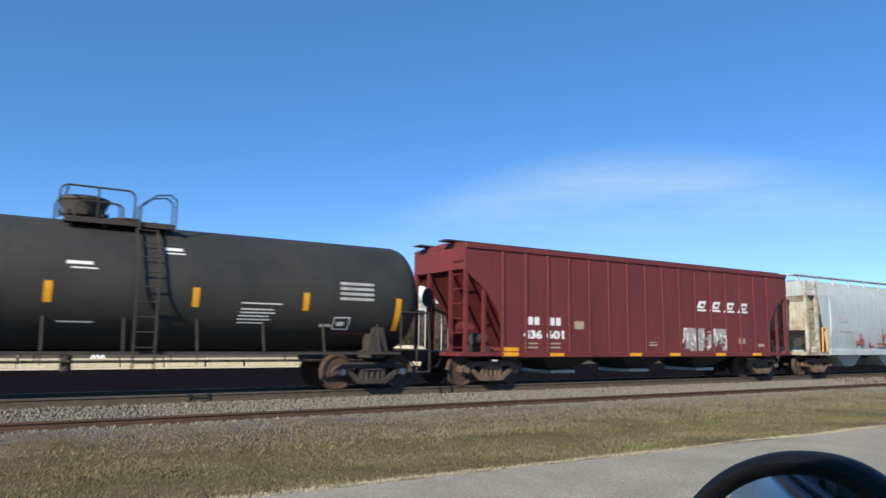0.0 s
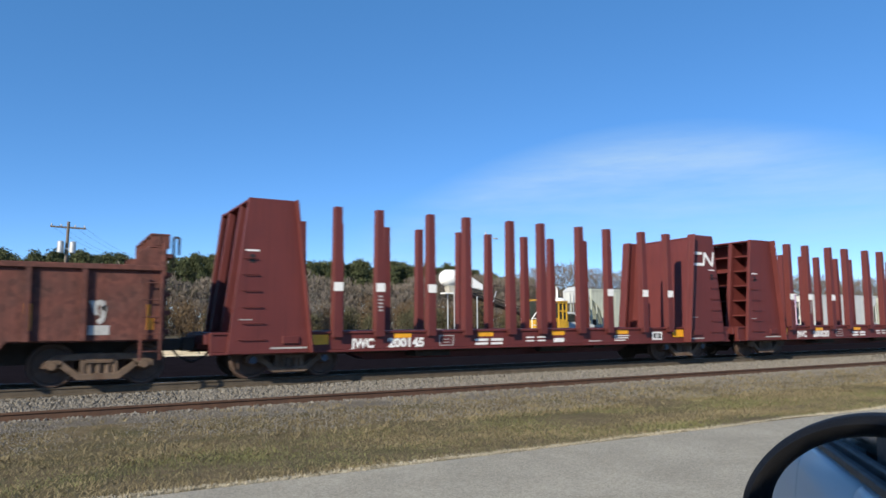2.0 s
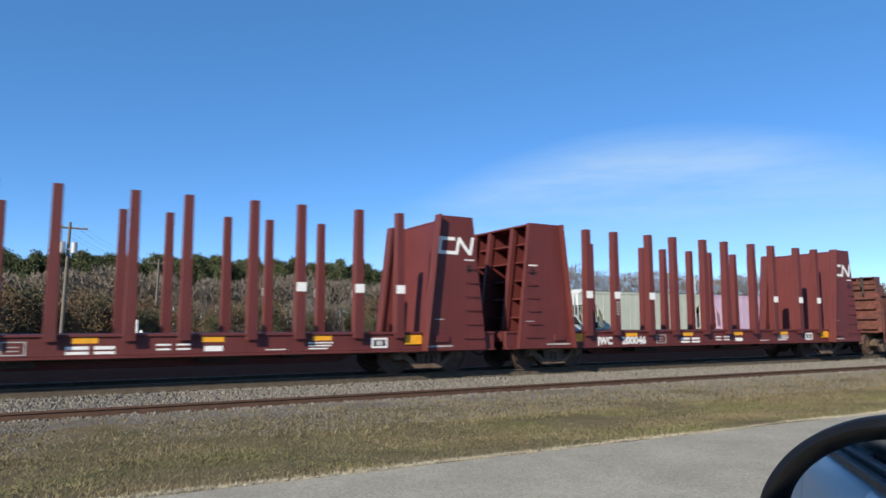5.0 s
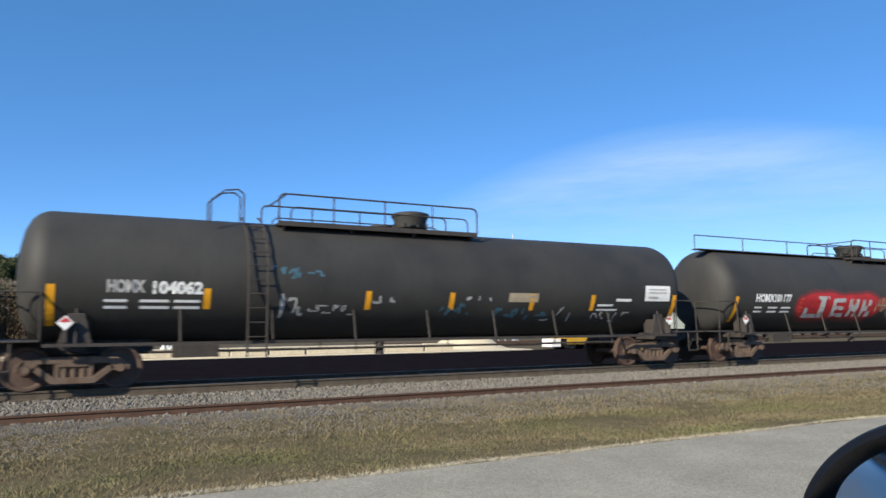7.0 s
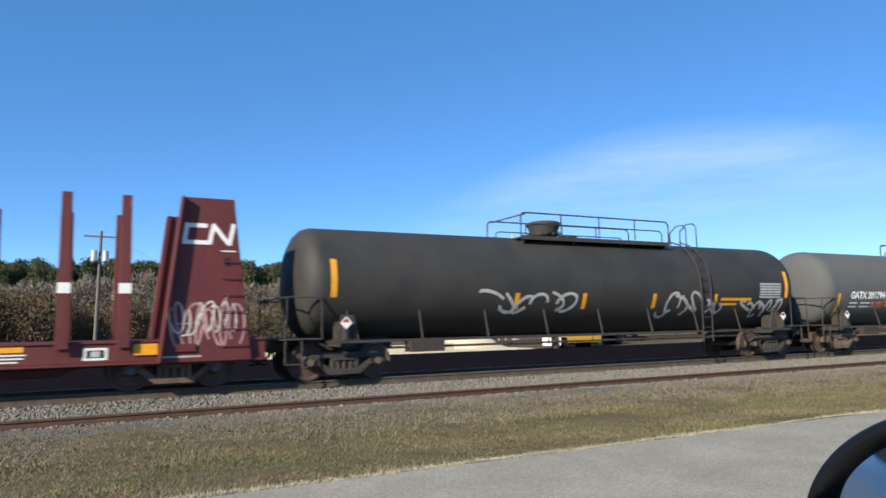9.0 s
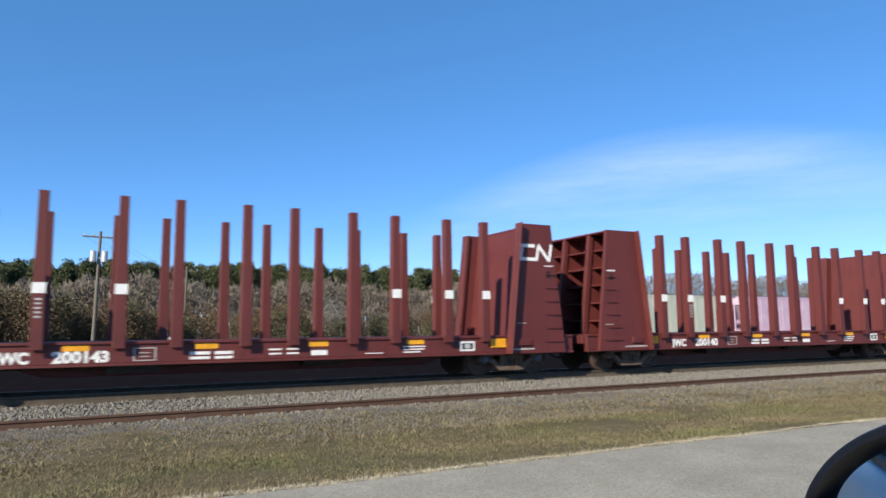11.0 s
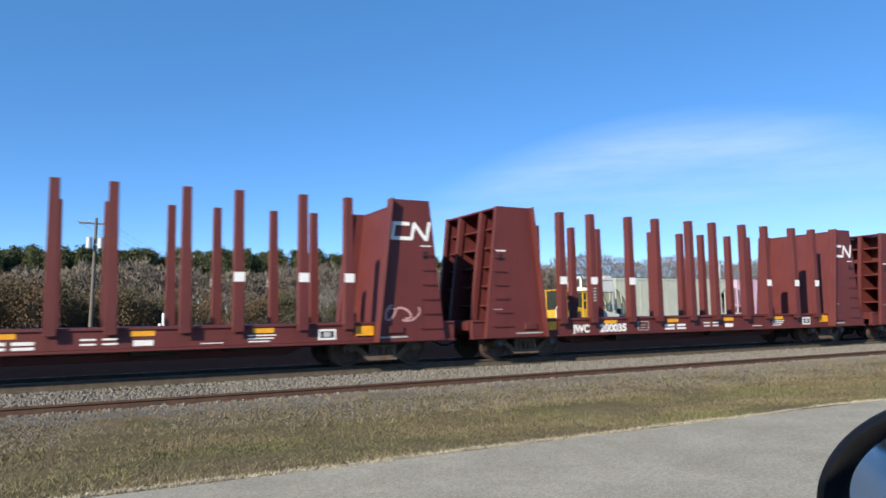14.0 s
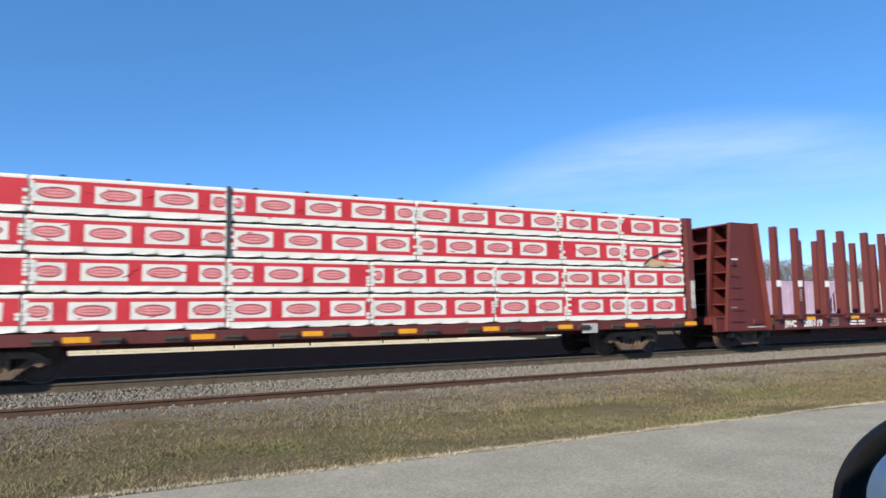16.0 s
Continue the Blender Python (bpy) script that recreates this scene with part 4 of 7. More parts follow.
def deco_77(car, w):
    over = lambda u, v: tuple(a - b for a, b in zip(w(u, v), (0, 0.014, 0)))
    words("HOMX101177", "car_number", 0.25, -7.8, 2.06, WHITE, car, w, 1.9)
    sheet([(-7.8, -7.4, 1.82, 1.88), (-7.1, -6.6, 1.82, 1.88), (-6.4, -5.9, 1.82, 1.88), (-7.8, -7.4, 1.68, 1.74), (-7.1, -6.6, 1.68, 1.74), (-6.4, -5.9, 1.68, 1.74), (7.4, 8.6, 2.84, 2.95), (6.0, 7.9, 2.2, 2.26), (5.8, 7.6, 2.06, 2.12), (5.6, 6.2, 1.94, 1.98)], "data_block", WHITE, car, w)
    sheet([(3.8, 4.55, 2.22, 2.48)], "data_panel", WHITE, car, w, "white panel")
    sheet([(7.6, 8.55, 2.52 - 0.12 * k, 2.6 - 0.12 * k) for k in range(4)], "data_panel", GREYWHITE, car, w)
    # thin overspray fades out round the red cloud
    for grow, lift, paint in ((0.16, 0.004, OVERSPRAY), (0.08, 0.002, OVERSPRAY_RED)):
        for u0, u1, v0, v1, seed, n in ((-5.55, -0.5, 1.42, 2.42, 5, 13), (0.7, 1.9, 2.0, 2.62, 9, 3)):
            blot(u0 - grow, u1 + grow, v0 - grow, v1 + grow, seed, "overspray", paint, car, lambda u, v, d=lift: tuple(a + b for a, b in zip(w(u, v), (0, d, 0))), "dull red overspray", n)
    blot(-5.55, -0.5, 1.42, 2.42, 5, "spray_cloud", SPRAY_RED, car, w, "red sprayed graffiti cloud", 13)
    sheet([(-5.1, -4.9, 1.5, 1.85), (-4.9, -4.3, 1.5, 1.64), (-4.25, -3.95, 1.5, 2.28), (-4.4, -3.75, 2.16, 2.28), (-3.5, -3.3, 1.52, 2.2)], "spray_letter", GREYWHITE, car, over, "grey sprayed letter blocks")
    sheet([(-3.3, -2.75, 2.06, 2.22), (-3.3, -2.8, 1.78, 1.92), (-3.3, -2.7, 1.52, 1.66), (-2.5, -2.3, 1.54, 2.2), (-2.1, -1.9, 1.54, 2.2), (-2.3, -2.1, 1.75, 1.98)], "spray_letter", GREYWHITE, car, over)
    sheet([(-1.7, -1.5, 1.54, 2.18), (-1.3, -1.1, 1.95, 2.18), (-1.5, -1.3, 1.75, 1.95), (-1.3, -1.05, 1.54, 1.74)], "spray_letter", GREYWHITE, car, over)
    scrawl(-5.4, -1.0, 1.48, 2.3, 66, "scrawl", SPRAY_RED, car, lambda u, v: tuple(a - b for a, b in zip(w(u, v), (0, 0.018, 0))), 9, 0.03)
    blot(-0.8, 0.1, 1.75, 2.3, 8, "spray_cloud", SPRAY_ORANGE, car, w, "", 3)
    scrawl(-0.8, 0.3, 1.7, 2.3, 67, "scrawl", SPRAY_TAN, car, over, 4, 0.05)
    blot(0.7, 1.9, 2.0, 2.62, 9, "spray_cloud", SPRAY_RED, car, w, "", 3)
    loops(1.6, 3.7, 1.75, 2.4, 10, "scrawl", GREYWHITE, car, over, 8, 0.06, "grey sprayed script")
    for k, (x0, x1) in enumerate(((3.0, 4.0), (4.6, 5.0), (5.3, 6.3))):
        scrawl(x0, x1, 1.45, 1.9, 20 + k, "scrawl", SPRAY_BLUE, car, w, 10, 0.08, "pale blue sprayed scrawl")
    reflectors(car, w, (-5.3, -2.15, 0.5, 3.1, 5.5), 1.72, 2.18)
    end_hazard(car, w, -8.75, 8.75)


def deco_62(car, w):
    words("HOMX", "reporting_mark", 0.25, -7.65, 2.08, GREYWHITE, car, w, 0.75)
    words("104062", "car_number", 0.25, -6.75, 2.06, WHITE, car, w, 1.05)
    sheet([(-7.7, -7.25, 1.86, 1.92), (-7.0, -6.4, 1.86, 1.92), (-6.3, -5.75, 1.86, 1.92), (-7.7, -7.25, 1.72, 1.78), (-7.0, -6.4, 1.72, 1.78), (-6.3, -5.75, 1.72, 1.78), (5.7, 6.3, 1.85, 1.91), (6.4, 7.0, 2.0, 2.08), (5.7, 6.5, 1.72, 1.77)], "data_block", WHITE, car, w)
    sheet([(7.55, 8.6, 2.02, 2.5)], "data_panel", WHITE, car, w, "white placard panel")
    sheet([(7.7, 8.4, 2.36, 2.4), (7.7, 8.45, 2.26, 2.3), (7.7, 8.1, 2.1, 2.16)], "data_block", GREYWHITE, car, lambda u, v: tuple(a - b for a, b in zip(w(u, v), (0, 0.008, 0))))
    sheet([(2.5, 3.5, 1.95, 2.2)], "faded_panel", SPRAY_TAN, car, w)
    for k, (x0, x1, z0, z1, m, n, t) in enumerate(((-3.85, -3.3, 1.4, 2.15, GREYWHITE, 3, 0.06), (-3.2, -1.9, 1.6, 1.85, GREYWHITE, 6, 0.03), (-4.2, -2.9, 2.45, 2.75, SPRAY_BLUE, 6, 0.05), (0.4, 1.4, 1.6, 1.9, SPRAY_BLUE, 5, 0.07), (2.2, 3.8, 1.45, 1.75, SPRAY_BLUE, 6, 0.07), (3.8, 5.0, 1.4, 1.9, GREYWHITE, 4, 0.04), (5.6, 7.2, 1.35, 1.75, GREYWHITE, 5, 0.04), (-1.6, -0.8, 1.85, 2.1, GREYWHITE, 3, 0.05), (1.2, 2.2, 1.85, 2.1, GREYWHITE, 3, 0.04))):
        scrawl(x0, x1, z0, z1, 40 + k, "scrawl", m, car, w, n, t)
    reflectors(car, w, (-5.6, -1.7, 0.7, 3.3, 5.5), 1.72, 2.18)
    end_hazard(car, w, -8.7, 8.8)


def deco_94(car, w):
    words("GATX 201794", "car_number", 0.25, -7.6, 2.04, WHITE, car, w, 2.2)
    sheet([(-7.6, -7.1, 1.84, 1.89), (-6.9, -6.3, 1.84, 1.89), (-6.2, -5.5, 1.84, 1.89), (-7.6, -7.1, 1.70, 1.75), (-6.9, -6.3, 1.70, 1.75), (-6.2, -5.5, 1.70, 1.75), (6.5, 7.7, 2.78, 2.85), (6.5, 8.6, 2.64, 2.72)], "data_block", WHITE, car, w)
    sheet([(-3.2, -2.1, 1.72, 1.98)], "data_panel", YELLOW, car, w, "yellow notice panel")
    sheet([(-3.2, -2.1, 2.02, 2.06)], "data_block", GREYWHITE, car, w)
    sheet([(7.3, 8.5, 2.1 + 0.13 * k, 2.18 + 0.13 * k) for k in range(4)], "data_panel", GREYWHITE, car, w)
    scrawl(-0.95, 0.9, 1.8, 2.5, 50, "scrawl", SPRAY_WHITE, car, w, 6, 0.045, "white sprayed scrawl")
    blot(-6.2, -5.2, 1.62, 1.95, 51, "spray_cloud", SPRAY_ORANGE, car, w, "orange sprayed patch", 5)
    scrawl(-5.0, -3.4, 1.55, 1.9, 54, "scrawl", SPRAY_BLUE, car, w, 6, 0.03)
    blot(-2.0, -0.7, 1.5, 1.85, 52, "spray_cloud", SPRAY_ORANGE, car, w, "orange sprayed patch", 5)
    blot(0.1, 0.7, 1.52, 1.82, 53, "spray_cloud", SPRAY_ORANGE, car, w, "", 3)
    sheet([(5.6, 6.05, 1.55, 1.58), (5.6, 6.05, 1.9, 1.93), (5.6, 5.63, 1.58, 1.9), (6.02, 6.05, 1.58, 1.9)], "test_frame", WHITE, car, w)
    reflectors(car, w, (-5.2, -3.2, -1.05, 2.2, 5.3), 1.72, 2.18)
    end_hazard(car, w, -8.3, 8.5)


def deco_4(car, w):
    for k, (x0, x1, z0, z1, m, n) in enumerate(((2.5, 4.3, 1.4, 2.3, GREYWHITE, 5), (4.5, 5.2, 1.5, 2.0, GREYWHITE, 3), (6.4, 8.3, 1.4, 2.0, GREYWHITE, 7), (-4, -1, 1.5, 2.3, GREYWHITE, 6))):
        loops(x0, x1, z0, z1, 60 + k, "scrawl", m, car, w, n, 0.09, "grey white sprayed loops")
    sheet([(5.2, 6.7, 1.96, 2.05), (5.2, 6.0, 1.80, 1.88)], "data_panel", YELLOW, car, w, "yellow notice lines")
    sheet([(7.1, 8.2, 2.05 + 0.09 * k, 2.11 + 0.09 * k) for k in range(6)], "data_panel", GREYWHITE, car, w, "stencilled panel")
    reflectors(car, w, (4.95, 2.2, -0.6, -3), 1.72, 2.18)
    end_hazard(car, w, -8.4, 8.5, 2.05, 3.0)


def hopper_car(c, half, a, paint, label, deco, ribs=16, coupler=8.35):
    car = thing("covered_hopper_car", label, "hopper car", "hopper cars")
    # the bin between the sides, with its sloping end sheets
    body = [(-half + 0.05, 3.42), (-half + 0.05, 4.05), (half - 0.05, 4.05), (half - 0.05, 3.42), (half - 2.3, 1.1), (half - 2.3, 0.9), (-half + 2.3, 0.9), (-half + 2.3, 1.1)]
    part("body", Shape().prism(body, -1.43, 1.43), paint, car)
    side = [(-half, 3.30), (-half, 4.06), (half, 4.06), (half, 3.30), (half - 0.75, 2.75), (half - 1.22, 2.1), (half - 1.3, 1.6), (half - 1.3, 0.85), (-half + 1.3, 0.85), (-half + 1.3, 1.6), (-half + 1.22, 2.1), (-half + 0.75, 2.75)]
    for y in (-1.48, 1.432):
        part("side_sheet", Shape().prism(side, y, y + 0.048), paint, car)
    s = Shape().extrude_x([(-1.52, 4.05), (-1.52, 4.11), (-0.9, 4.17), (0.9, 4.17), (1.52, 4.11), (1.52, 4.05)], -half, half)
    part("roof", s, paint, car, bevel=0.01)
    for y in (-0.75, 0.75):
        part("roof_walk", Shape().box(-half - 0.35, half + 0.35, y - 0.22, y + 0.22, 4.20, 4.24), UNDER, car)
    part("hatch_trough", Shape().box(-half + 0.2, half - 0.2, -0.4, 0.4, 4.17, 4.25), paint, car)
    for k in range(ribs):
        x = (-half + 1.34) + (2 * half - 2.68) * k / (ribs - 1)
        part("side_post", Shape().box(x - 0.045, x + 0.045, -1.515, -1.481, 0.98, 3.96), paint, car, bevel=0.008)
    part("top_chord", Shape().box(-half, half, -1.53, -1.481, 3.96, 4.07), paint, car, bevel=0.01)
    part("side_sill", Shape().box(-half + 1.3, half - 1.3, -1.54, -1.481, 0.83, 0.98), paint, car, bevel=0.01)
    for sg in (-1, 1):
        e = sg * half
        part("end_sheet", Shape().box(min(e, e - sg * 0.05), max(e, e - sg * 0.05), -1.43, 1.43, 3.36, 4.05), paint, car)
        for y in (-1.40, -0.62, 0.62, 1.40):
            part("end_post", Shape().box(e - sg * 0.06 - 0.05, e - sg * 0.06 + 0.05, y - 0.05, y + 0.05, 0.98, 3.36), paint, car)
        for y in (-1.42, 1.42):
            part("corner_post", Shape().box(e - sg * 0.68 - 0.045, e - sg * 0.68 + 0.045, y - 0.04, y + 0.04, 0.98, 2.78), paint, car)
        part("end_platform", Shape().box(min(e - sg * 2.2, e + sg * 0.2), max(e - sg * 2.2, e + sg * 0.2), -1.45, 1.45, 0.86, 0.98), paint, car, bevel=0.01)
        part("brake_cylinder", Shape().tube((e - sg * 0.55, -1.0, 1.35), (e - sg * 1.05, -1.0, 1.35), 0.17, 12).box(min(e - sg * 1.2, e - sg * 0.4), max(e - sg * 1.2, e - sg * 0.4), -1.05, -0.75, 0.98, 1.18), UNDER, car, "dark brake cylinder")
        part("air_reservoir", Shape().tube((e - sg * 0.25, -0.4, 1.65), (e - sg * 0.9, -0.4, 1.65), 0.22, 12), paint, car)
        for k in range(7):
            part("ladder_rung", Shape().tube((e + sg * 0.08, -1.42, 1.1 + 0.42 * k), (e + sg * 0.08, -0.9, 1.1 + 0.42 * k), 0.016, 6), paint, car)
        part("handbrake_wheel", Shape().lathe([(-0.03, 0.25), (-0.03, 0.29), (0.03, 0.29), (0.03, 0.25)], "x", 16, (e + sg * 0.16, 0.35, 2.6)), UNDER, car)
    for x in (-half * 0.45, 0, half * 0.45):
        s = Shape()
        s.add([(x - 1.3, -1.2, 0.9), (x + 1.3, -1.2, 0.9), (x + 1.3, 1.2, 0.9), (x - 1.3, 1.2, 0.9), (x - 0.35, -0.5, 0.38), (x + 0.35, -0.5, 0.38), (x + 0.35, 0.5, 0.38), (x - 0.35, 0.5, 0.38)], [(0, 1, 5, 4), (1, 2, 6, 5), (2, 3, 7, 6), (3, 0, 4, 7), (4, 5, 6, 7)])
        part("outlet_chute", s, UNDER, car)
        part("outlet_gate", Shape().box(x - 0.5, x + 0.5, -0.75, 0.75, 0.30, 0.40), GALV, car, "pale worn outlet gate", bevel=0.01)
    part("center_sill", Shape().box(-coupler + 0.4, coupler - 0.4, -0.3, 0.3, 0.72, 0.98), UNDER, car)
    if deco:
        deco(car, side_wrap(-1.487))
    sets = add_trucks(car, a, "brown")
    add_couplers(car, coupler)
    return car, sets


def round_hopper_car(half, a, coupler):
    """A hopper car whose sides are rolled sheets, standing in a rusty end frame."""
    car = thing("covered_hopper_car", "pale grey white hopper car with rolled sides and rusty ends", "hopper car", "hopper cars")
    out = [(-1.30, 0.95), (-1.46, 1.35), (-1.54, 2.0), (-1.55, 2.7), (-1.50, 3.3), (-1.36, 3.75), (-1.05, 4.0), (-0.5, 4.1)]
    out = out + [(-y, z) for y, z in reversed(out)]
    part("body", Shape().extrude_x(out, -half + 1.75, half - 1.75), PALE_CAR, car, smooth=True)
    for sg in (-1, 1):
        e = sg * half
        lo, hi = sorted((e - sg * 0.1, e - sg * 1.76))
        # end bay: upper hood, sloping sheet, gusset and posts
        part("end_hood", Shape().extrude_x([(-1.46, 3.35), (-1.36, 3.75), (-1.05, 4.0), (1.05, 4.0), (1.36, 3.75), (1.46, 3.35)], lo, hi), PALE_CAR, car)
        part("slope_sheet", Shape().prism([(e - sg * 0.1, 3.35), (e - sg * 1.76, 3.35), (e - sg * 1.76, 1.2)], -1.30, 1.30), RUSTY_WHITE, car, "rust stained sloping end sheet")
        part("gusset", Shape().prism([(e - sg * 0.95, 3.4), (e - sg * 1.76, 3.4), (e - sg * 1.76, 0.98), (e - sg * 1.45, 0.98)], -1.49, -1.46), PALE_CAR, car)
        # solid filler: the opening's shade is put into its dark colour
        part("gusset_shade_panel", Shape().prism([(e - sg * 0.85, 2.6), (e - sg * 1.45, 2.6), (e - sg * 1.45, 1.0), (e - sg * 0.95, 1.0)], -1.455, -1.40), PANEL_AND_SHADE_BLUE, car, "dark filler panel coloured as the shade inside the opening")
        for x, y in ((0.12, -1.42), (0.12, 1.42), (0.8, -1.44), (0.8, 1.44), (0.12, -0.5), (0.12, 0.5)):
            part("end_post", Shape().box(e - sg * x - 0.07, e - sg * x + 0.07, y - 0.06, y + 0.06, 0.98, 3.98), RUSTY_WHITE, car)
        part("end_sheet", Shape().box(min(e - sg * 0.3, e - sg * 0.34), max(e - sg * 0.3, e - sg * 0.34), -1.38, 1.38, 1.9, 3.3), RUSTY_WHITE, car)
        part("end_platform", Shape().box(min(e + sg * 0.15, e - sg * 2.0), max(e + sg * 0.15, e - sg * 2.0), -1.48, 1.48, 0.86, 0.98), RUSTY_WHITE, car, bevel=0.01)
        part("brake_cylinder", Shape().tube((e - sg * 0.3, -0.9, 1.4), (e - sg * 0.9, -0.9, 1.4), 0.2, 12), UNDER, car, "dark brake cylinder")
        for k in range(8):
            part("ladder_rung", Shape().tube((e - sg * 0.2, -1.52, 1.1 + 0.38 * k), (e - sg * 0.72, -1.52, 1.1 + 0.38 * k), 0.016, 6), RUSTY_WHITE, car)
        part("grab_rail", Shape().pipe([(e - sg * 1.0, -1.54, 1.0), (e - sg * 1.0, -1.56, 2.0), (e - sg * 1.3, -1.56, 2.0), (e - sg * 1.3, -1.54, 1.0)], 0.03), YELLOW, car, "yellow hand rail")
    part("side_sill", Shape().box(-half + 1.6, half - 1.6, -1.52, -1.30, 0.86, 1.12), PALE_CAR, car, bevel=0.02)
    for k in range(13):
        x = -half + 0.15 + (2 * half - 0.3) * k / 12
        part("walk_bracket", Shape().box(x - 0.03, x + 0.03, -1.2, -1.12, 3.85, 4.22), PALE_CAR, car)
    part("roof_walk", Shape().box(-half - 0.3, half + 0.3, -1.22, -0.85, 4.20, 4.25), PALE_CAR, car)
    for x in (-half * 0.45, 0, half * 0.45):
        part("outlet_gate", Shape().prism([(x - 1.2, 0.95), (x + 1.2, 0.95), (x + 0.4, 0.36), (x - 0.4, 0.36)], -0.8, 0.8), WHITE_CAR, car, bevel=0.01)
    part("center_sill", Shape().box(-coupler + 0.4, coupler - 0.4, -0.3, 0.3, 0.72, 0.98), UNDER, car)
    w = side_wrap(-1.556)
    sheet([(-5.6, -4.9, 2.28, 2.48), (-5.6, -4.8, 1.88, 2.04)], "data_block", GREYWHITE, car, w)
    scrawl(-4.3, 1.0, 1.15, 2.1, 77, "scrawl", SPRAY_ORANGE, car, side_wrap(-1.56), 9, 0.07, "rusty orange sprayed scrawl")
    sets = add_trucks(car, a, "brown")
    add_couplers(car, coupler)
    return car, sets


def deco_red_hopper(car, w):
    for x in (-5.58, -5.33, -4.72, -4.47):
        sheet([(x, x + 0.19, 1.80, 2.04)], "owner_mark", WHITE, car, side_wrap(-1.4885), "white painted block")
    words("436", "car_number", 0.23, -5.75, 1.40, WHITE, car, side_wrap(-1.4885), 0.72)
    words("601", "car_number", 0.23, -4.86, 1.40, WHITE, car, side_wrap(-1.4885), 0.72)
    for k in range(4):
        u = 2.2 + 0.82 * k
        sheet([(u - 0.06, u + 0.56, 2.46, 2.53)], "owner_mark", WHITE, car, side_wrap(-1.4885), "white painted bar")
        me = flat([(u + 0.02, 2.57), (u + 0.42, 2.57), (u + 0.58, 2.83), (u + 0.18, 2.83)], [(0, 1, 2, 3)], "owner_mark", WHITE, side_wrap(-1.4885))
        part("owner_mark", me, WHITE, car, "white slanted block")
        me = flat([(u + 0.22, 2.64), (u + 0.40, 2.64), (u + 0.46, 2.74), (u + 0.28, 2.74)], [(0, 1, 2, 3)], "mark_gap", HOPPER_RED, side_wrap(-1.4915))
        part("mark_gap", me, HOPPER_RED, car)
    worn_block(1.4, 3.9, 1.04, 1.85, 32, "spray_cloud", GREYWHITE, car, side_wrap(-1.490), "grey sprayed cloud", 0.05, 0.75)
    scrawl(1.4, 3.9, 1.06, 1.84, 31, "scrawl", WHITE, car, side_wrap(-1.498), 11, 0.055, "white sprayed scrawl")
    sheet([(-6.55, -6.0, 0.87, 0.985), (-6.55, -6.0, 1.01, 1.12)], "reflector", YELLOW, car, side_wrap(-1.565), "yellow reflective strip")
    for x in (-4.5, -1.05, 0.9, 3.4, 5.6):
        sheet([(x - 0.28, x + 0.28, 0.86, 0.96)], "reflector", YELLOW, car, side_wrap(-1.565), "yellow reflective strip")
    sheet([(-5.7, -5.2, 1.22, 1.27), (-4.8, -4.3, 1.22, 1.27), (-5.7, -5.2, 1.1, 1.15), (-4.8, -4.3, 1.1, 1.15), (-0.3, 0.1, 1.2, 1.25), (-0.3, 0.1, 1.3, 1.33), (4.6, 5.0, 1.3, 1.5), (5.8, 6.2, 1.2, 1.3), (-3.7, -3.3, 1.7, 1.95)], "data_block", SPRAY_TAN, car, w)


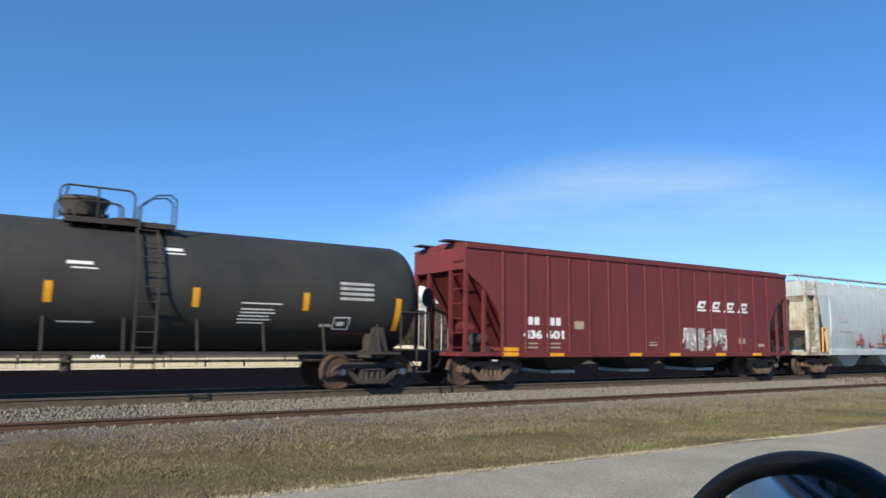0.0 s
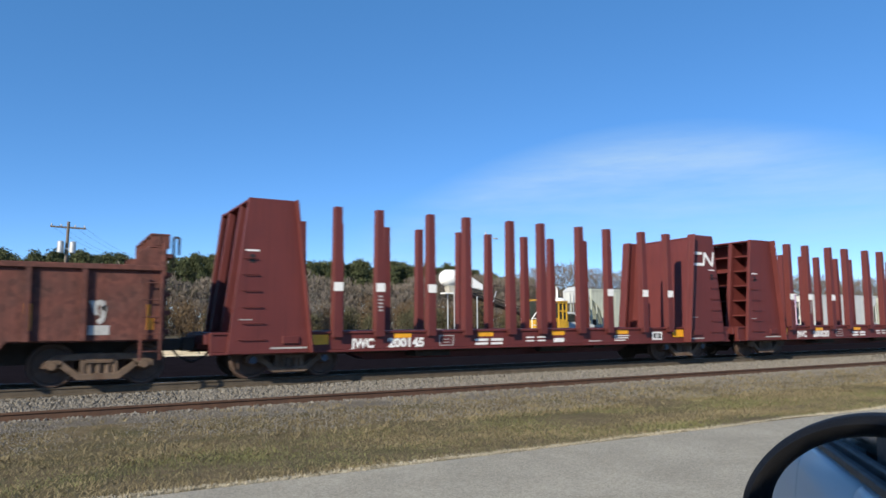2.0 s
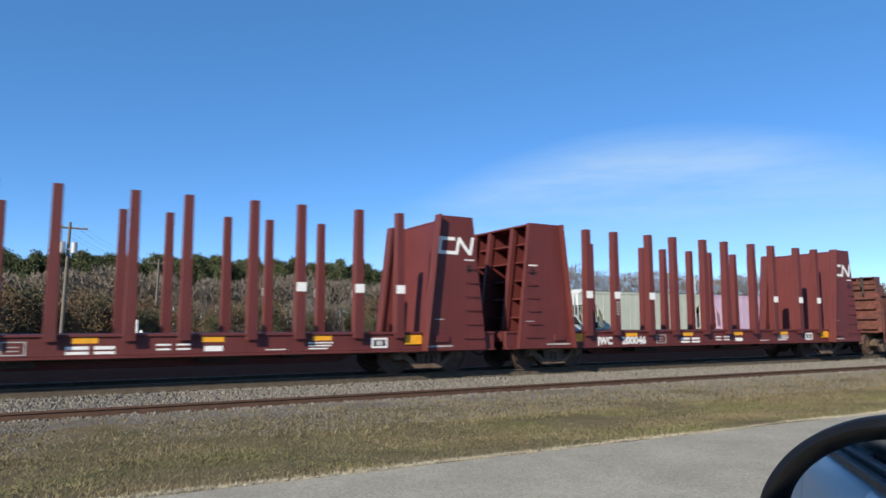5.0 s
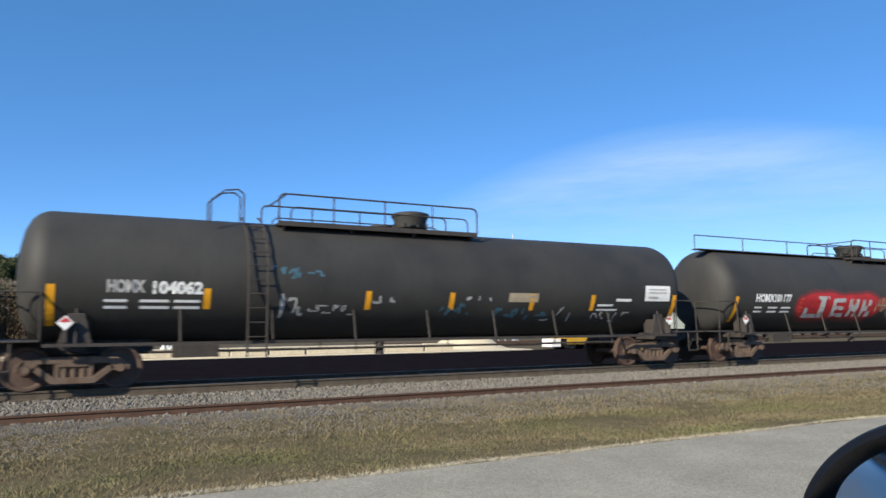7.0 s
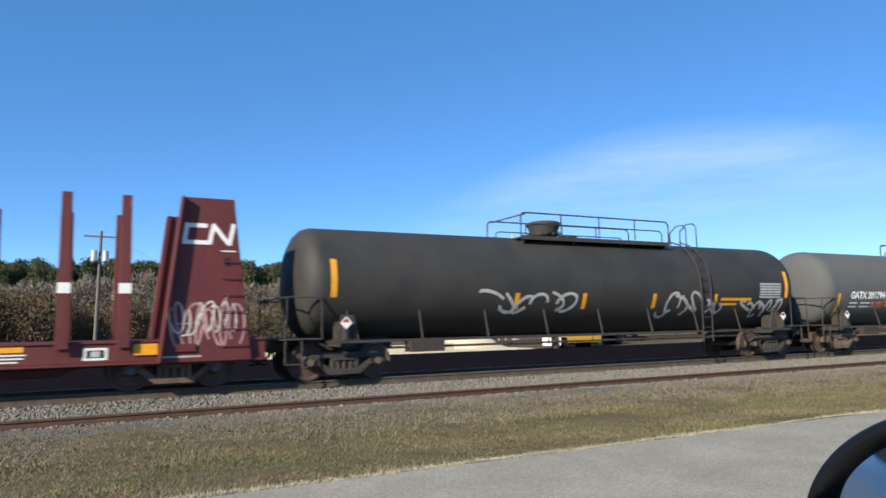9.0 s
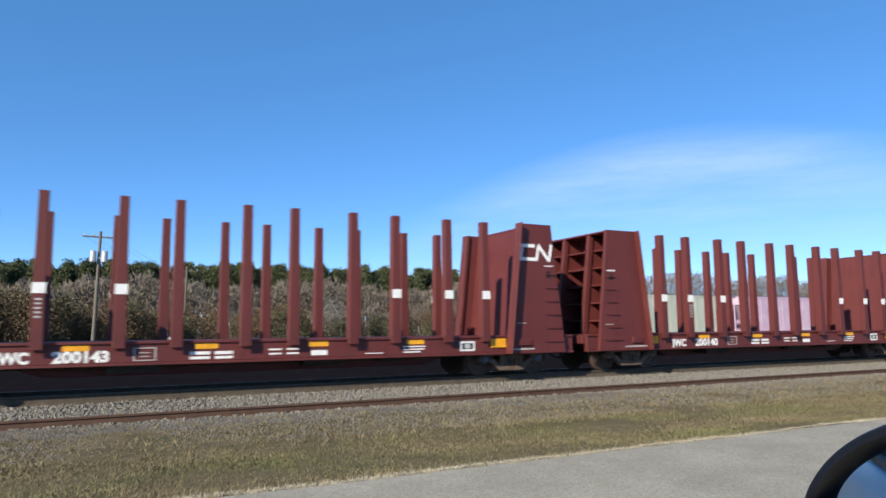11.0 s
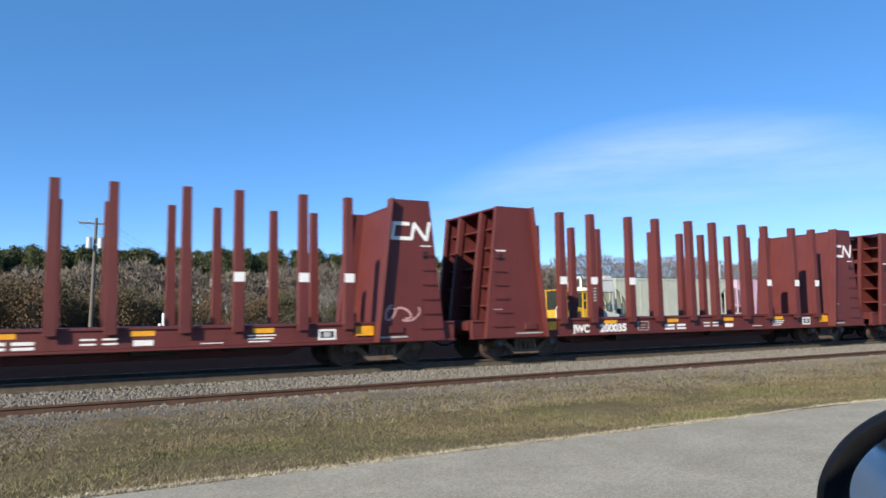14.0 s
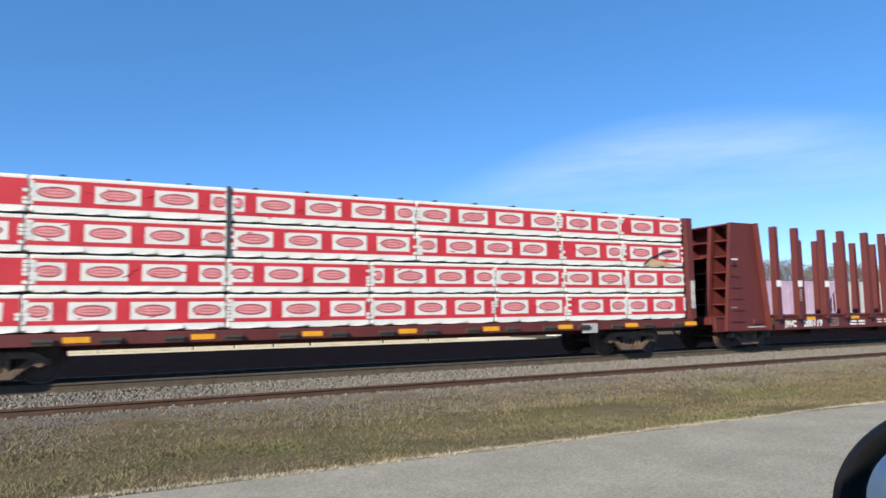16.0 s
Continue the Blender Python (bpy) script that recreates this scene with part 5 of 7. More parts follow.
def gondola(c, half, a, coupler, mark, number, deco):
    car = thing("gondola_car", "rusty brown mill gondola with raised ends, sprayed with graffiti", "gondola car", "gondola cars of the train")
    belly = [(-half, 0.98), (-a + 1.7, 0.98), (-a + 1.9, 0.72), (a - 1.9, 0.72), (a - 1.7, 0.98), (half, 0.98), (half, 2.52), (-half, 2.52)]
    for y in (-1.48, 1.43):
        part("side_wall", Shape().prism(belly, y, y + 0.05), RUST, car, bevel=0.008)
    part("floor", Shape().box(-half, half, -1.42, 1.42, 0.95, 1.0), RUST, car)
    for y in (-1.56, 1.43):
        part("top_rail", Shape().box(-half, half, y, y + 0.13, 2.48, 2.60), RUST, car, bevel=0.015)
    for k in range(-9, 10):
        x = 1.012 * k if abs(k) < 9 else math.copysign(half - 0.06, k)
        z0 = 0.72 if abs(x) < a - 1.8 else 0.98
        for y in (-1.58, 1.48):
            part("side_rib", Shape().prism([(x - 0.06, z0), (x + 0.06, z0), (x + 0.045, 2.5), (x - 0.045, 2.5)], y, y + 0.10), RUST, car)
    for sg in (-1, 1):
        s = Shape()
        s.box(min(sg * half, sg * (half - 0.08)), max(sg * half, sg * (half - 0.08)), -1.45, 1.45, 0.98, 3.12)
        for y in (-1.44, 1.37):
            s.prism([(sg * half, 2.6), (sg * half, 3.02), (sg * (half - 0.55), 2.96), (sg * (half - 0.72), 2.6)], y, y + 0.07)
        part("end_wall", s, RUST, car, bevel=0.01)
        for k in range(5):
            part("end_rib", Shape().box(min(sg * half, sg * (half + 0.12)), max(sg * half, sg * (half + 0.12)), -1.42, 1.42, 1.1 + 0.42 * k, 1.2 + 0.42 * k), RUST, car, bevel=0.01)
        lo, hi = sorted((sg * (half - 0.36), sg * (half + 0.06)))
        s = Shape()
        s.box(lo, hi, -1.44, 1.44, 3.0, 3.05)
        s.box(lo, hi, -1.44, 1.44, 3.27, 3.32)
        s.box((lo + hi) / 2 - 0.03, (lo + hi) / 2 + 0.03, -1.44, 1.44, 3.05, 3.27)
        for y in (-1.43, -0.72, -0.02, 0.68, 1.38):
            s.box(lo, hi, y, y + 0.05, 3.05, 3.27)
        part("end_cap_beam", s, RUST, car, bevel=0.01)
        part("brake_lever", Shape().pipe([(sg * (half + 0.2), -1.0, 2.6), (sg * (half + 0.2), -1.0, 3.3), (sg * (half + 0.32), -1.0, 3.3), (sg * (half + 0.32), -1.0, 2.9)], 0.03), UNDER, car)
        part("end_placard", Shape().box(min(sg * (half - 0.3), sg * (half - 0.12)), max(sg * (half - 0.3), sg * (half - 0.12)), -1.5, -1.487, 1.45, 2.05), RUST, car)
        s = Shape()
        s.box(min(sg * (a - 1.2), sg * (coupler - 0.3)), max(sg * (a - 1.2), sg * (coupler - 0.3)), -0.32, 0.32, 0.7, 0.97)
        part("draft_sill", s, UNDER, car)
        ladder(car, sg * (half - 0.3), -1.6, 0.55, 2.4, 0.4, 5, RUST)
    part("center_sill", Shape().box(-a, a, -0.3, 0.3, 0.46, 0.95), UNDER, car)
    w = side_wrap(-1.488)
    words(mark, "reporting_mark", 0.26, -half + 1.42, 1.98, WHITE, car, w, 1.0)
    words(number, "car_number", 0.26, -half + 1.42, 1.60, WHITE, car, w, 0.95)
    deco(car, w, half)
    sets = add_trucks(car, a, "brown")
    add_couplers(car, coupler)
    CARS.append((car, c, sets))
    return car


def deco_84(car, w, half):
    sheet([(-half + 1.2, -half + 2.4, 0.99, 2.38)], "painted_panel", PANEL_AND_SHADE_BLUE, car, side_wrap(-1.485), "dark blue painted panel")
    sheet([(-half + 1.42, -half + 1.85, 1.40, 1.46), (-half + 1.95, -half + 2.45, 1.40, 1.46), (-half + 1.42, -half + 1.85, 1.26, 1.32), (-half + 1.95, -half + 2.45, 1.26, 1.32)], "data_block", WHITE, car, w)
    for k, (x0, x1) in enumerate(((-6.02, -5.12), (-5.0, -4.1), (-3.98, -3.1), (-2.97, -2.1))):
        worn_block(x0, x1, 0.82, 1.9 - 0.05 * k, 100 + k, "worn_graffiti", SPRAY_TAN, car, side_wrap(-1.484), "flaking pale graffiti block", 0.04, 0.98)
        sheet([(x0 + 0.1, x0 + 0.26, 0.95, 1.75), (x1 - 0.3, x1 - 0.14, 0.95, 1.75), (x0 + 0.26, x1 - 0.3, 1.28, 1.42)], "spray_letter", SPRAY_TAN, car, side_wrap(-1.4865), "pale block letter strokes")
    blot(-half + 0.35, -half + 1.1, 1.05, 1.6, 120, "spray_cloud", SPRAY_WHITE, car, side_wrap(-1.484), "worn white sprayed cloud", 3)
    scrawl(-half + 0.3, -half + 1.1, 1.05, 1.6, 125, "scrawl", RUST, car, side_wrap(-1.4925), 5, 0.03)
    worn_block(-half + 1.6, -half + 2.4, 0.92, 1.2, 124, "worn_graffiti", SPRAY_TAN, car, side_wrap(-1.492), cover=0.35)
    worn_block(3.0, 5.4, 0.95, 1.6, 121, "worn_graffiti", SPRAY_TAN, car, w, cover=0.25)
    worn_block(6.0, 6.7, 1.4, 2.1, 122, "worn_graffiti", SPRAY_TAN, car, w, cover=0.4)
    scrawl(8.2, 8.7, 1.2, 1.9, 123, "scrawl", GREYWHITE, car, w, 3, 0.1)
    for x in (-half + 0.45, -6.15, -2.35, 0.55, 4.15, 7.1, half - 0.3):
        sheet([(x - 0.075, x + 0.075, 1.2, 1.75)], "reflector", FADED_YELLOW, car, side_wrap(-1.49), "upright yellow reflective strip")
    sheet([(8.2, 8.6, 1.1, 1.3)], "test_panel", GREYWHITE, car, w)


def deco_48(car, w, half):
    sheet([(-half + 1.4, -half + 1.8, 1.40, 1.44), (-half + 1.9, -half + 2.45, 1.40, 1.44), (-half + 1.4, -half + 1.8, 1.24, 1.28), (-half + 1.9, -half + 2.45, 1.24, 1.28), (-half + 1.4, -half + 1.7, 1.0, 1.05)], "data_block", WHITE, car, w)
    loops(-6.7, -5.1, 0.8, 2.3, 131, "scrawl", SPRAY_TAN, car, w, 5, 0.07, "large pale sprayed curls")
    loops(-5.2, -3.2, 0.8, 2.2, 132, "scrawl", SPRAY_TAN, car, w, 5, 0.07, "large pale sprayed curls")
    scrawl(-4.8, -4.3, 1.4, 1.8, 133, "scrawl", SPRAY_TAN, car, w, 3, 0.09)
    loops(-3.6, -3.0, 0.8, 1.6, 135, "scrawl", SPRAY_PINK, car, w, 2, 0.07)
    for x0, x1, z0, z1, paint, seed in ((-1.9, -1.2, 1.6, 2.15, SPRAY_WHITE, 134), (-0.9, -0.2, 1.62, 2.0, SPRAY_TAN, 136), (0.12, 0.75, 1.72, 2.06, SPRAY_TAN, 137), (5.0, 5.7, 1.55, 2.1, SPRAY_TAN, 138), (8.4, 8.75, 1.6, 2.1, SPRAY_WHITE, 139), (9.0, 9.35, 1.75, 2.1, SPRAY_WHITE, 141), (8.45, 8.9, 2.15, 2.35, SPRAY_TAN, 142)):
        scrawl(x0, x1, z0, z1, seed, "scrawl", paint, car, w, 9, 0.085, "small pale sprayed tag")
    loops(0.95, 3.5, 0.85, 2.25, 143, "scrawl", SPRAY_WHITE, car, w, 9, 0.085, "looping white graffiti")
    scrawl(1.0, 3.3, 1.2, 2.1, 144, "scrawl", SPRAY_TAN, car, side_wrap(-1.4905), 9, 0.06)
    worn_block(5.5, 8.0, 0.98, 1.74, 151, "worn_graffiti", SPRAY_WHITE, car, side_wrap(-1.4835), "white sprayed letter blocks", 0.05, 0.8)
    worn_block(6.0, 7.1, 1.0, 2.28, 153, "worn_graffiti", SPRAY_WHITE, car, side_wrap(-1.4850), "white sprayed letter blocks", 0.05, 0.85)
    worn_block(7.2, 7.85, 1.6, 2.25, 154, "worn_graffiti", SPRAY_TAN, car, side_wrap(-1.4850), "yellowed sprayed letter block", 0.05, 0.8)
    loops(5.6, 7.0, 1.05, 2.15, 140, "scrawl", RUST, car, side_wrap(-1.492), 8, 0.04)
    loops(7.1, 7.8, 1.05, 2.1, 152, "scrawl", RUST, car, side_wrap(-1.492), 4, 0.045)
    sheet([(7.6, 8.2, 1.32, 1.38), (7.6, 8.15, 1.12, 1.18), (8.2, 9.1, 0.99, 1.01)], "spray_letter", SPRAY_TAN, car, side_wrap(-1.489), "yellowed sprayed strokes")
    worn_block(-half + 0.75, -half + 1.4, 1.8, 2.3, 146, "worn_graffiti", WHITE, car, w, cover=0.5)
    worn_block(-half + 0.5, -half + 1.0, 1.05, 1.3, 147, "worn_graffiti", SPRAY_TAN, car, w, cover=0.4)
    for x in (-half + 0.75, -5.75, -2.73, 0.58, 3.23, 6.17, 8.9):
        sheet([(x - 0.08, x + 0.08, 1.1, 1.7)], "reflector", FADED_YELLOW, car, side_wrap(-1.4945), "upright yellow reflective strip")


WRAP_RED = mat("red_lumber_wrap", (0.50, 0.028, 0.040), 0.55, vary=0.12, scale=2.0, bump=0.3, fine=9.0)
WRAP_WHITE = mat("white_lumber_wrap", (0.67, 0.66, 0.62), 0.55, vary=0.07, scale=2.0, bump=0.3, fine=9.0)
PRINT_DARK = mat("dark_red_print", (0.30, 0.055, 0.06), 0.55, vary=0.1, bump=0.0)
PRINT_PINK = mat("faded_red_print", (0.66, 0.25, 0.26), 0.55, vary=0.12, bump=0.0)
STRAP = mat("dark_strap", (0.04, 0.045, 0.05), 0.6, vary=0.1)
LUMBER = mat("sawn_lumber", (0.451, 0.328, 0.18), 0.8, vary=0.2, scale=3.0, bump=0.2)


def lumber_bundle(u0, u1, z0, z1, seed, off=None):
    rnd = random.Random(seed)
    b = thing("lumber_bundle", "stack of lumber in red and white printed wrapping", "lumber", "lumber bundles on the flat car")
    s = Shape().box(u0 + 0.01, u1 - 0.01, -1.42, 1.42, z0, z1 - 0.05)
    part("wrap", s, WRAP_WHITE, b, "white plastic wrapping", bevel=0.035)
    w = side_wrap(-1.4235)
    h = z1 - 0.05 - z0
    sheet([(u0 + 0.03, u1 - 0.03, z0 + 0.17 * h, z0 + 0.89 * h)], "printed_band", WRAP_RED, b, w, "red printed band")
    pitch = 1.18
    off = rnd.uniform(-0.35, 0.3) if off is None else off
    k = 0
    while u0 + off + k * pitch < u1 - 0.2:
        a = u0 + off + k * pitch
        e = min(a + 0.90, u1 - 0.04)
        if e - a < 0.3 or (a < u0 and e - u0 < 0.3):
            k += 1
            continue
        sheet([(max(a, u0 + 0.04), e, z0 + 0.29 * h, z0 + 0.78 * h)], "printed_panel", WRAP_WHITE, b, side_wrap(-1.4265))
        a = max(a, u0 + 0.04)
        if e - a > 0.25:
            mid, zc, fit = (a + e) / 2, z0 + 0.54 * h, (e - a) / 0.90
            for rx, rz, m, y in ((0.36, 0.128, PRINT_DARK, -1.429), (0.32, 0.092, PRINT_PINK, -1.431), (0.27, 0.04, PRINT_DARK, -1.433), (0.25, 0.026, PRINT_PINK, -1.435)):
                vs = [(mid + rx * fit * math.cos(2 * math.pi * i / 24), zc + rz * math.sin(2 * math.pi * i / 24)) for i in range(24)]
                part("printed_oval", flat(vs, [tuple(range(24))], "printed_oval", m, side_wrap(y)), m, b)
        k += 1
    for x in (u0, u1):
        rag = [(x - 0.11 if x == u1 else x + 0.01, x - 0.01 if x == u1 else x + 0.11 + rnd.uniform(-0.03, 0.06), z0 + h * (0.2 + 0.11 * k), z0 + h * (0.29 + 0.11 * k)) for k in range(6)]
        for r in rag:
            if rnd.random() < 0.7:
                sheet([r], "folded_seam", WRAP_WHITE, b, side_wrap(-1.4365))
    for x in np.arange(u0 + 0.6, u1 - 0.3, 1.25):
        part("batten", Shape().box(x - 0.045, x + 0.045, -1.38, 1.38, z1 - 0.05, z1), STRAP, b)
    # creases pulled across the wrapping, and loose folds along its lower edge
    for k in range(int((u1 - u0) * 1.6)):
        x, z = rnd.uniform(u0 + 0.2, u1 - 0.5), z0 + h * rnd.uniform(0.2, 0.75)
        dx, dz = rnd.uniform(0.12, 0.34), rnd.uniform(-0.1, 0.16)
        vs = [(x, -1.4245, z), (x + dx * 0.5, -1.440, z + dz * 0.5 + 0.012), (x + dx, -1.4245, z + dz), (x + dx * 0.5, -1.4245, z + dz * 0.5 - 0.03)]
        part("crease", Shape().add(vs, [(0, 1, 3), (1, 2, 3), (0, 2, 1), (0, 3, 2)]), WRAP_RED if z - z0 < 0.8 * h else WRAP_WHITE, b)
    x = u0 + 0.1
    while x < u1 - 0.4:
        e = min(u1 - 0.05, x + rnd.uniform(0.35, 1.0))
        d = rnd.uniform(0.004, 0.02)
        vs = [(x, -1.422, z0 + 0.16 * h), (e, -1.422, z0 + 0.16 * h), (e, -1.425 - d, z0 + 0.02), (x, -1.425 - d * 0.4, z0 - 0.01), ((x + e) / 2, -1.43 - 1.3 * d, z0 - 0.015)]
        part("wrap_flap", Shape().add(vs, [(0, 1, 2, 4, 3)]), WRAP_WHITE, b)
        x = e + rnd.uniform(0.0, 0.08)
    return b


def lumber_car(c):
    car = thing("bulkhead_flat_car", "dark red flat car with end bulkheads, loaded with wrapped lumber", "flat car")
    s = Shape()
    s.box(-10.75, 10.75, -1.42, 1.42, 0.96, 1.06)
    for y in (-1.46, 1.38):
        s.box(-10.75, 10.75, y, y + 0.08, 0.80, 1.06)
    s.box(-11.1, 11.1, -0.3, 0.3, 0.66, 0.96)
    part("deck_frame", s, RED, car, bevel=0.01)
    for k in range(17):
        x = -10 + 1.25 * k
        part("strap_winch", Shape().box(x - 0.17, x + 0.17, -1.53, -1.44, 0.82, 0.95).tube((x - 0.2, -1.5, 0.9), (x + 0.2, -1.5, 0.9), 0.055, 8), UNDER, car)
        if k % 2 == 0:
            part("reflector", Shape().box(x + 0.35, x + 0.85, -1.475, -1.462, 0.86, 0.98), YELLOW, car, "yellow reflective strip")
    for sg in (-1, 1):
        s = Shape()
        e = sg * 10.62
        s.box(e - 0.06, e + 0.06, -1.4, 1.4, 1.06, 4.35)
        for y in (-1.38, -0.7, 0, 0.7, 1.38):
            s.box(min(e, e + sg * 0.28), max(e, e + sg * 0.28), y - 0.06, y + 0.06, 1.06, 4.35)
        part("bulkhead", s, RED, car, bevel=0.01)
        part("end_panel", Shape().box(e - 0.02 + sg * 0.1, e + 0.02 + sg * 0.22, -1.46, -1.42, 1.4, 2.3), GREYWHITE, car)
    part("placard", Shape().box(6.2, 6.75, -1.5, -1.465, 0.72, 1.0), GREYWHITE, car, "pale dirty placard")
    sets = add_trucks(car, 8.45, "brown")
    add_couplers(car, 11.4)
    CARS.append((car, c, sets))
    t = Shape().prism([(8.75, 2.77), (10.25, 2.77), (9.9, 2.83), (9.0, 2.98)], -1.452, -1.425)
    part("torn_wrap", t, LUMBER, car, "bare lumber under torn wrapping")
    part("strap_tail", Shape().pipe([(8.7, -1.46, 2.78), (9.0, -1.46, 3.0), (9.5, -1.46, 3.18), (9.95, -1.46, 3.24)], 0.02), STRAP, car)
    rows = [[-10.5, -7.9, -3.9, -0.4, 3.25, 5.7, 8.0, 10.45], [-10.5, -7.8, -3.9, -0.4, 3.3, 5.65, 8.0, 10.45], [-10.5, -7.9, -3.85, 0.9, 5.6, 7.9, 10.45], [-10.5, -7.85, -3.85, 0.9, 5.5, 7.85, 10.45]]
    # where the print of each bundle begins
    shifts = [[None, -0.35, 0.1, 0.05, 0.2, 0.45, -0.1], [None, -0.24, -0.32, -0.52, 0.05, 0.1, 0.35], [None, -0.1, 0.1, -0.3, 0.5, 0.3], [None, 0.03, -0.57, 0.1, 0.3, 0.45]]
    # dark strip over the gap between bundles of the top two tiers
    part("bundle_gap_strip", Shape().box(-3.93, -3.83, -1.45, -1.437, 2.72, 4.36), STRAP, car, "dark upright strip over the gap between bundles")
    for tier, cuts in enumerate(rows):
        z0 = 1.10 + 0.82 * tier
        for k in range(len(cuts) - 1):
            b = lumber_bundle(cuts[k], cuts[k + 1], z0, z0 + 0.82, tier * 10 + k, shifts[tier][k])
            CARS.append((b, c, []))
    return car


def spray_on_end(car):
    loops(6.75, 8.3, 0.9, 2.1, 201, "scrawl", SPRAY_PINK, car, side_wrap(-1.51), 8, 0.05, "pale sprayed scrawl")
    loops(6.8, 8.2, 1.2, 2.0, 202, "scrawl", SPRAY_WHITE, car, side_wrap(-1.512), 7, 0.035)


def scuffed(car):
    loops(6.85, 7.7, 1.15, 1.55, 203, "scrawl", SPRAY_PINK, car, side_wrap(-1.51), 3, 0.06)


def build_train():
    car, sets = hopper_car(18.7, 7.85, 6.62, HOPPER_RED, "mineral red covered hopper car with white painted marks", deco_red_hopper)
    CARS.append((car, 18.7, sets))
    car, sets = round_hopper_car(8.0, 6.6, 8.6)
    CARS.append((car, 35.9, sets))
    tank_car(2.02, 7.6, 6.17, 8.2, BLACK, "black tank car with white lettering and yellow reflectors", deco_tcbx, (-1.3, 1.0), 0.4, -0.85, caps=CAP_MESH, dark=True, hoop=0.25, railing=(-1.4, 0.1))
    stake_car("200020", -15.38, spray_on_end)
    stake_car("200145", -33.7)
    gondola(-53.3, 9.7, 8.47, 10.5, "WCRC", "3284", deco_84)
    gondola(-74.3, 9.7, 8.47, 10.5, "WCRC", "3248", deco_48)
    stake_car("200046", -94.1)
    stake_car("200122", -112.3)
    tank_car(-131.5, 9.4, 8.15, 10.2, BLACK, "black tank car covered in red and white graffiti", deco_77, (-1.4, 1.1), 0.9, -0.1, long_rail=(-9.6, 7.7), climb=False)
    tank_car(-152.0, 9.4, 8.2, 10.25, BLACK, "black tank car with faded scrawls and a white placard", deco_62, (-3.9, 1.75), -4.5, 0.1, hoop=-0.6)
    tank_car(-172.0, 9.15, 7.89, 9.95, TANK_GREY, "grey tank car with white scrawl and orange patches", deco_94, (-1.3, 4.9), 4.15, -0.05, wheels=("brown", "orange"))
    tank_car(-191.9, 9.25, 8.0, 10.1, BLACK, "black tank car with grey sprayed loops", deco_4, (-2.5, 3.4), 4.3, -1.0, dark=True)
    stake_car("200061", -210.85, spray_on_end)
    stake_car("200140", -229.15, scuffed)
    stake_car("200143", -247.5)
    stake_car("200048", -265.85)
    stake_car("200117", -284.2)
    stake_car("200035", -302.55)
    stake_car("200100", -320.9, scuffed)
    stake_car("200119", -339.25)
    lumber_car(-360.0)


build_train()

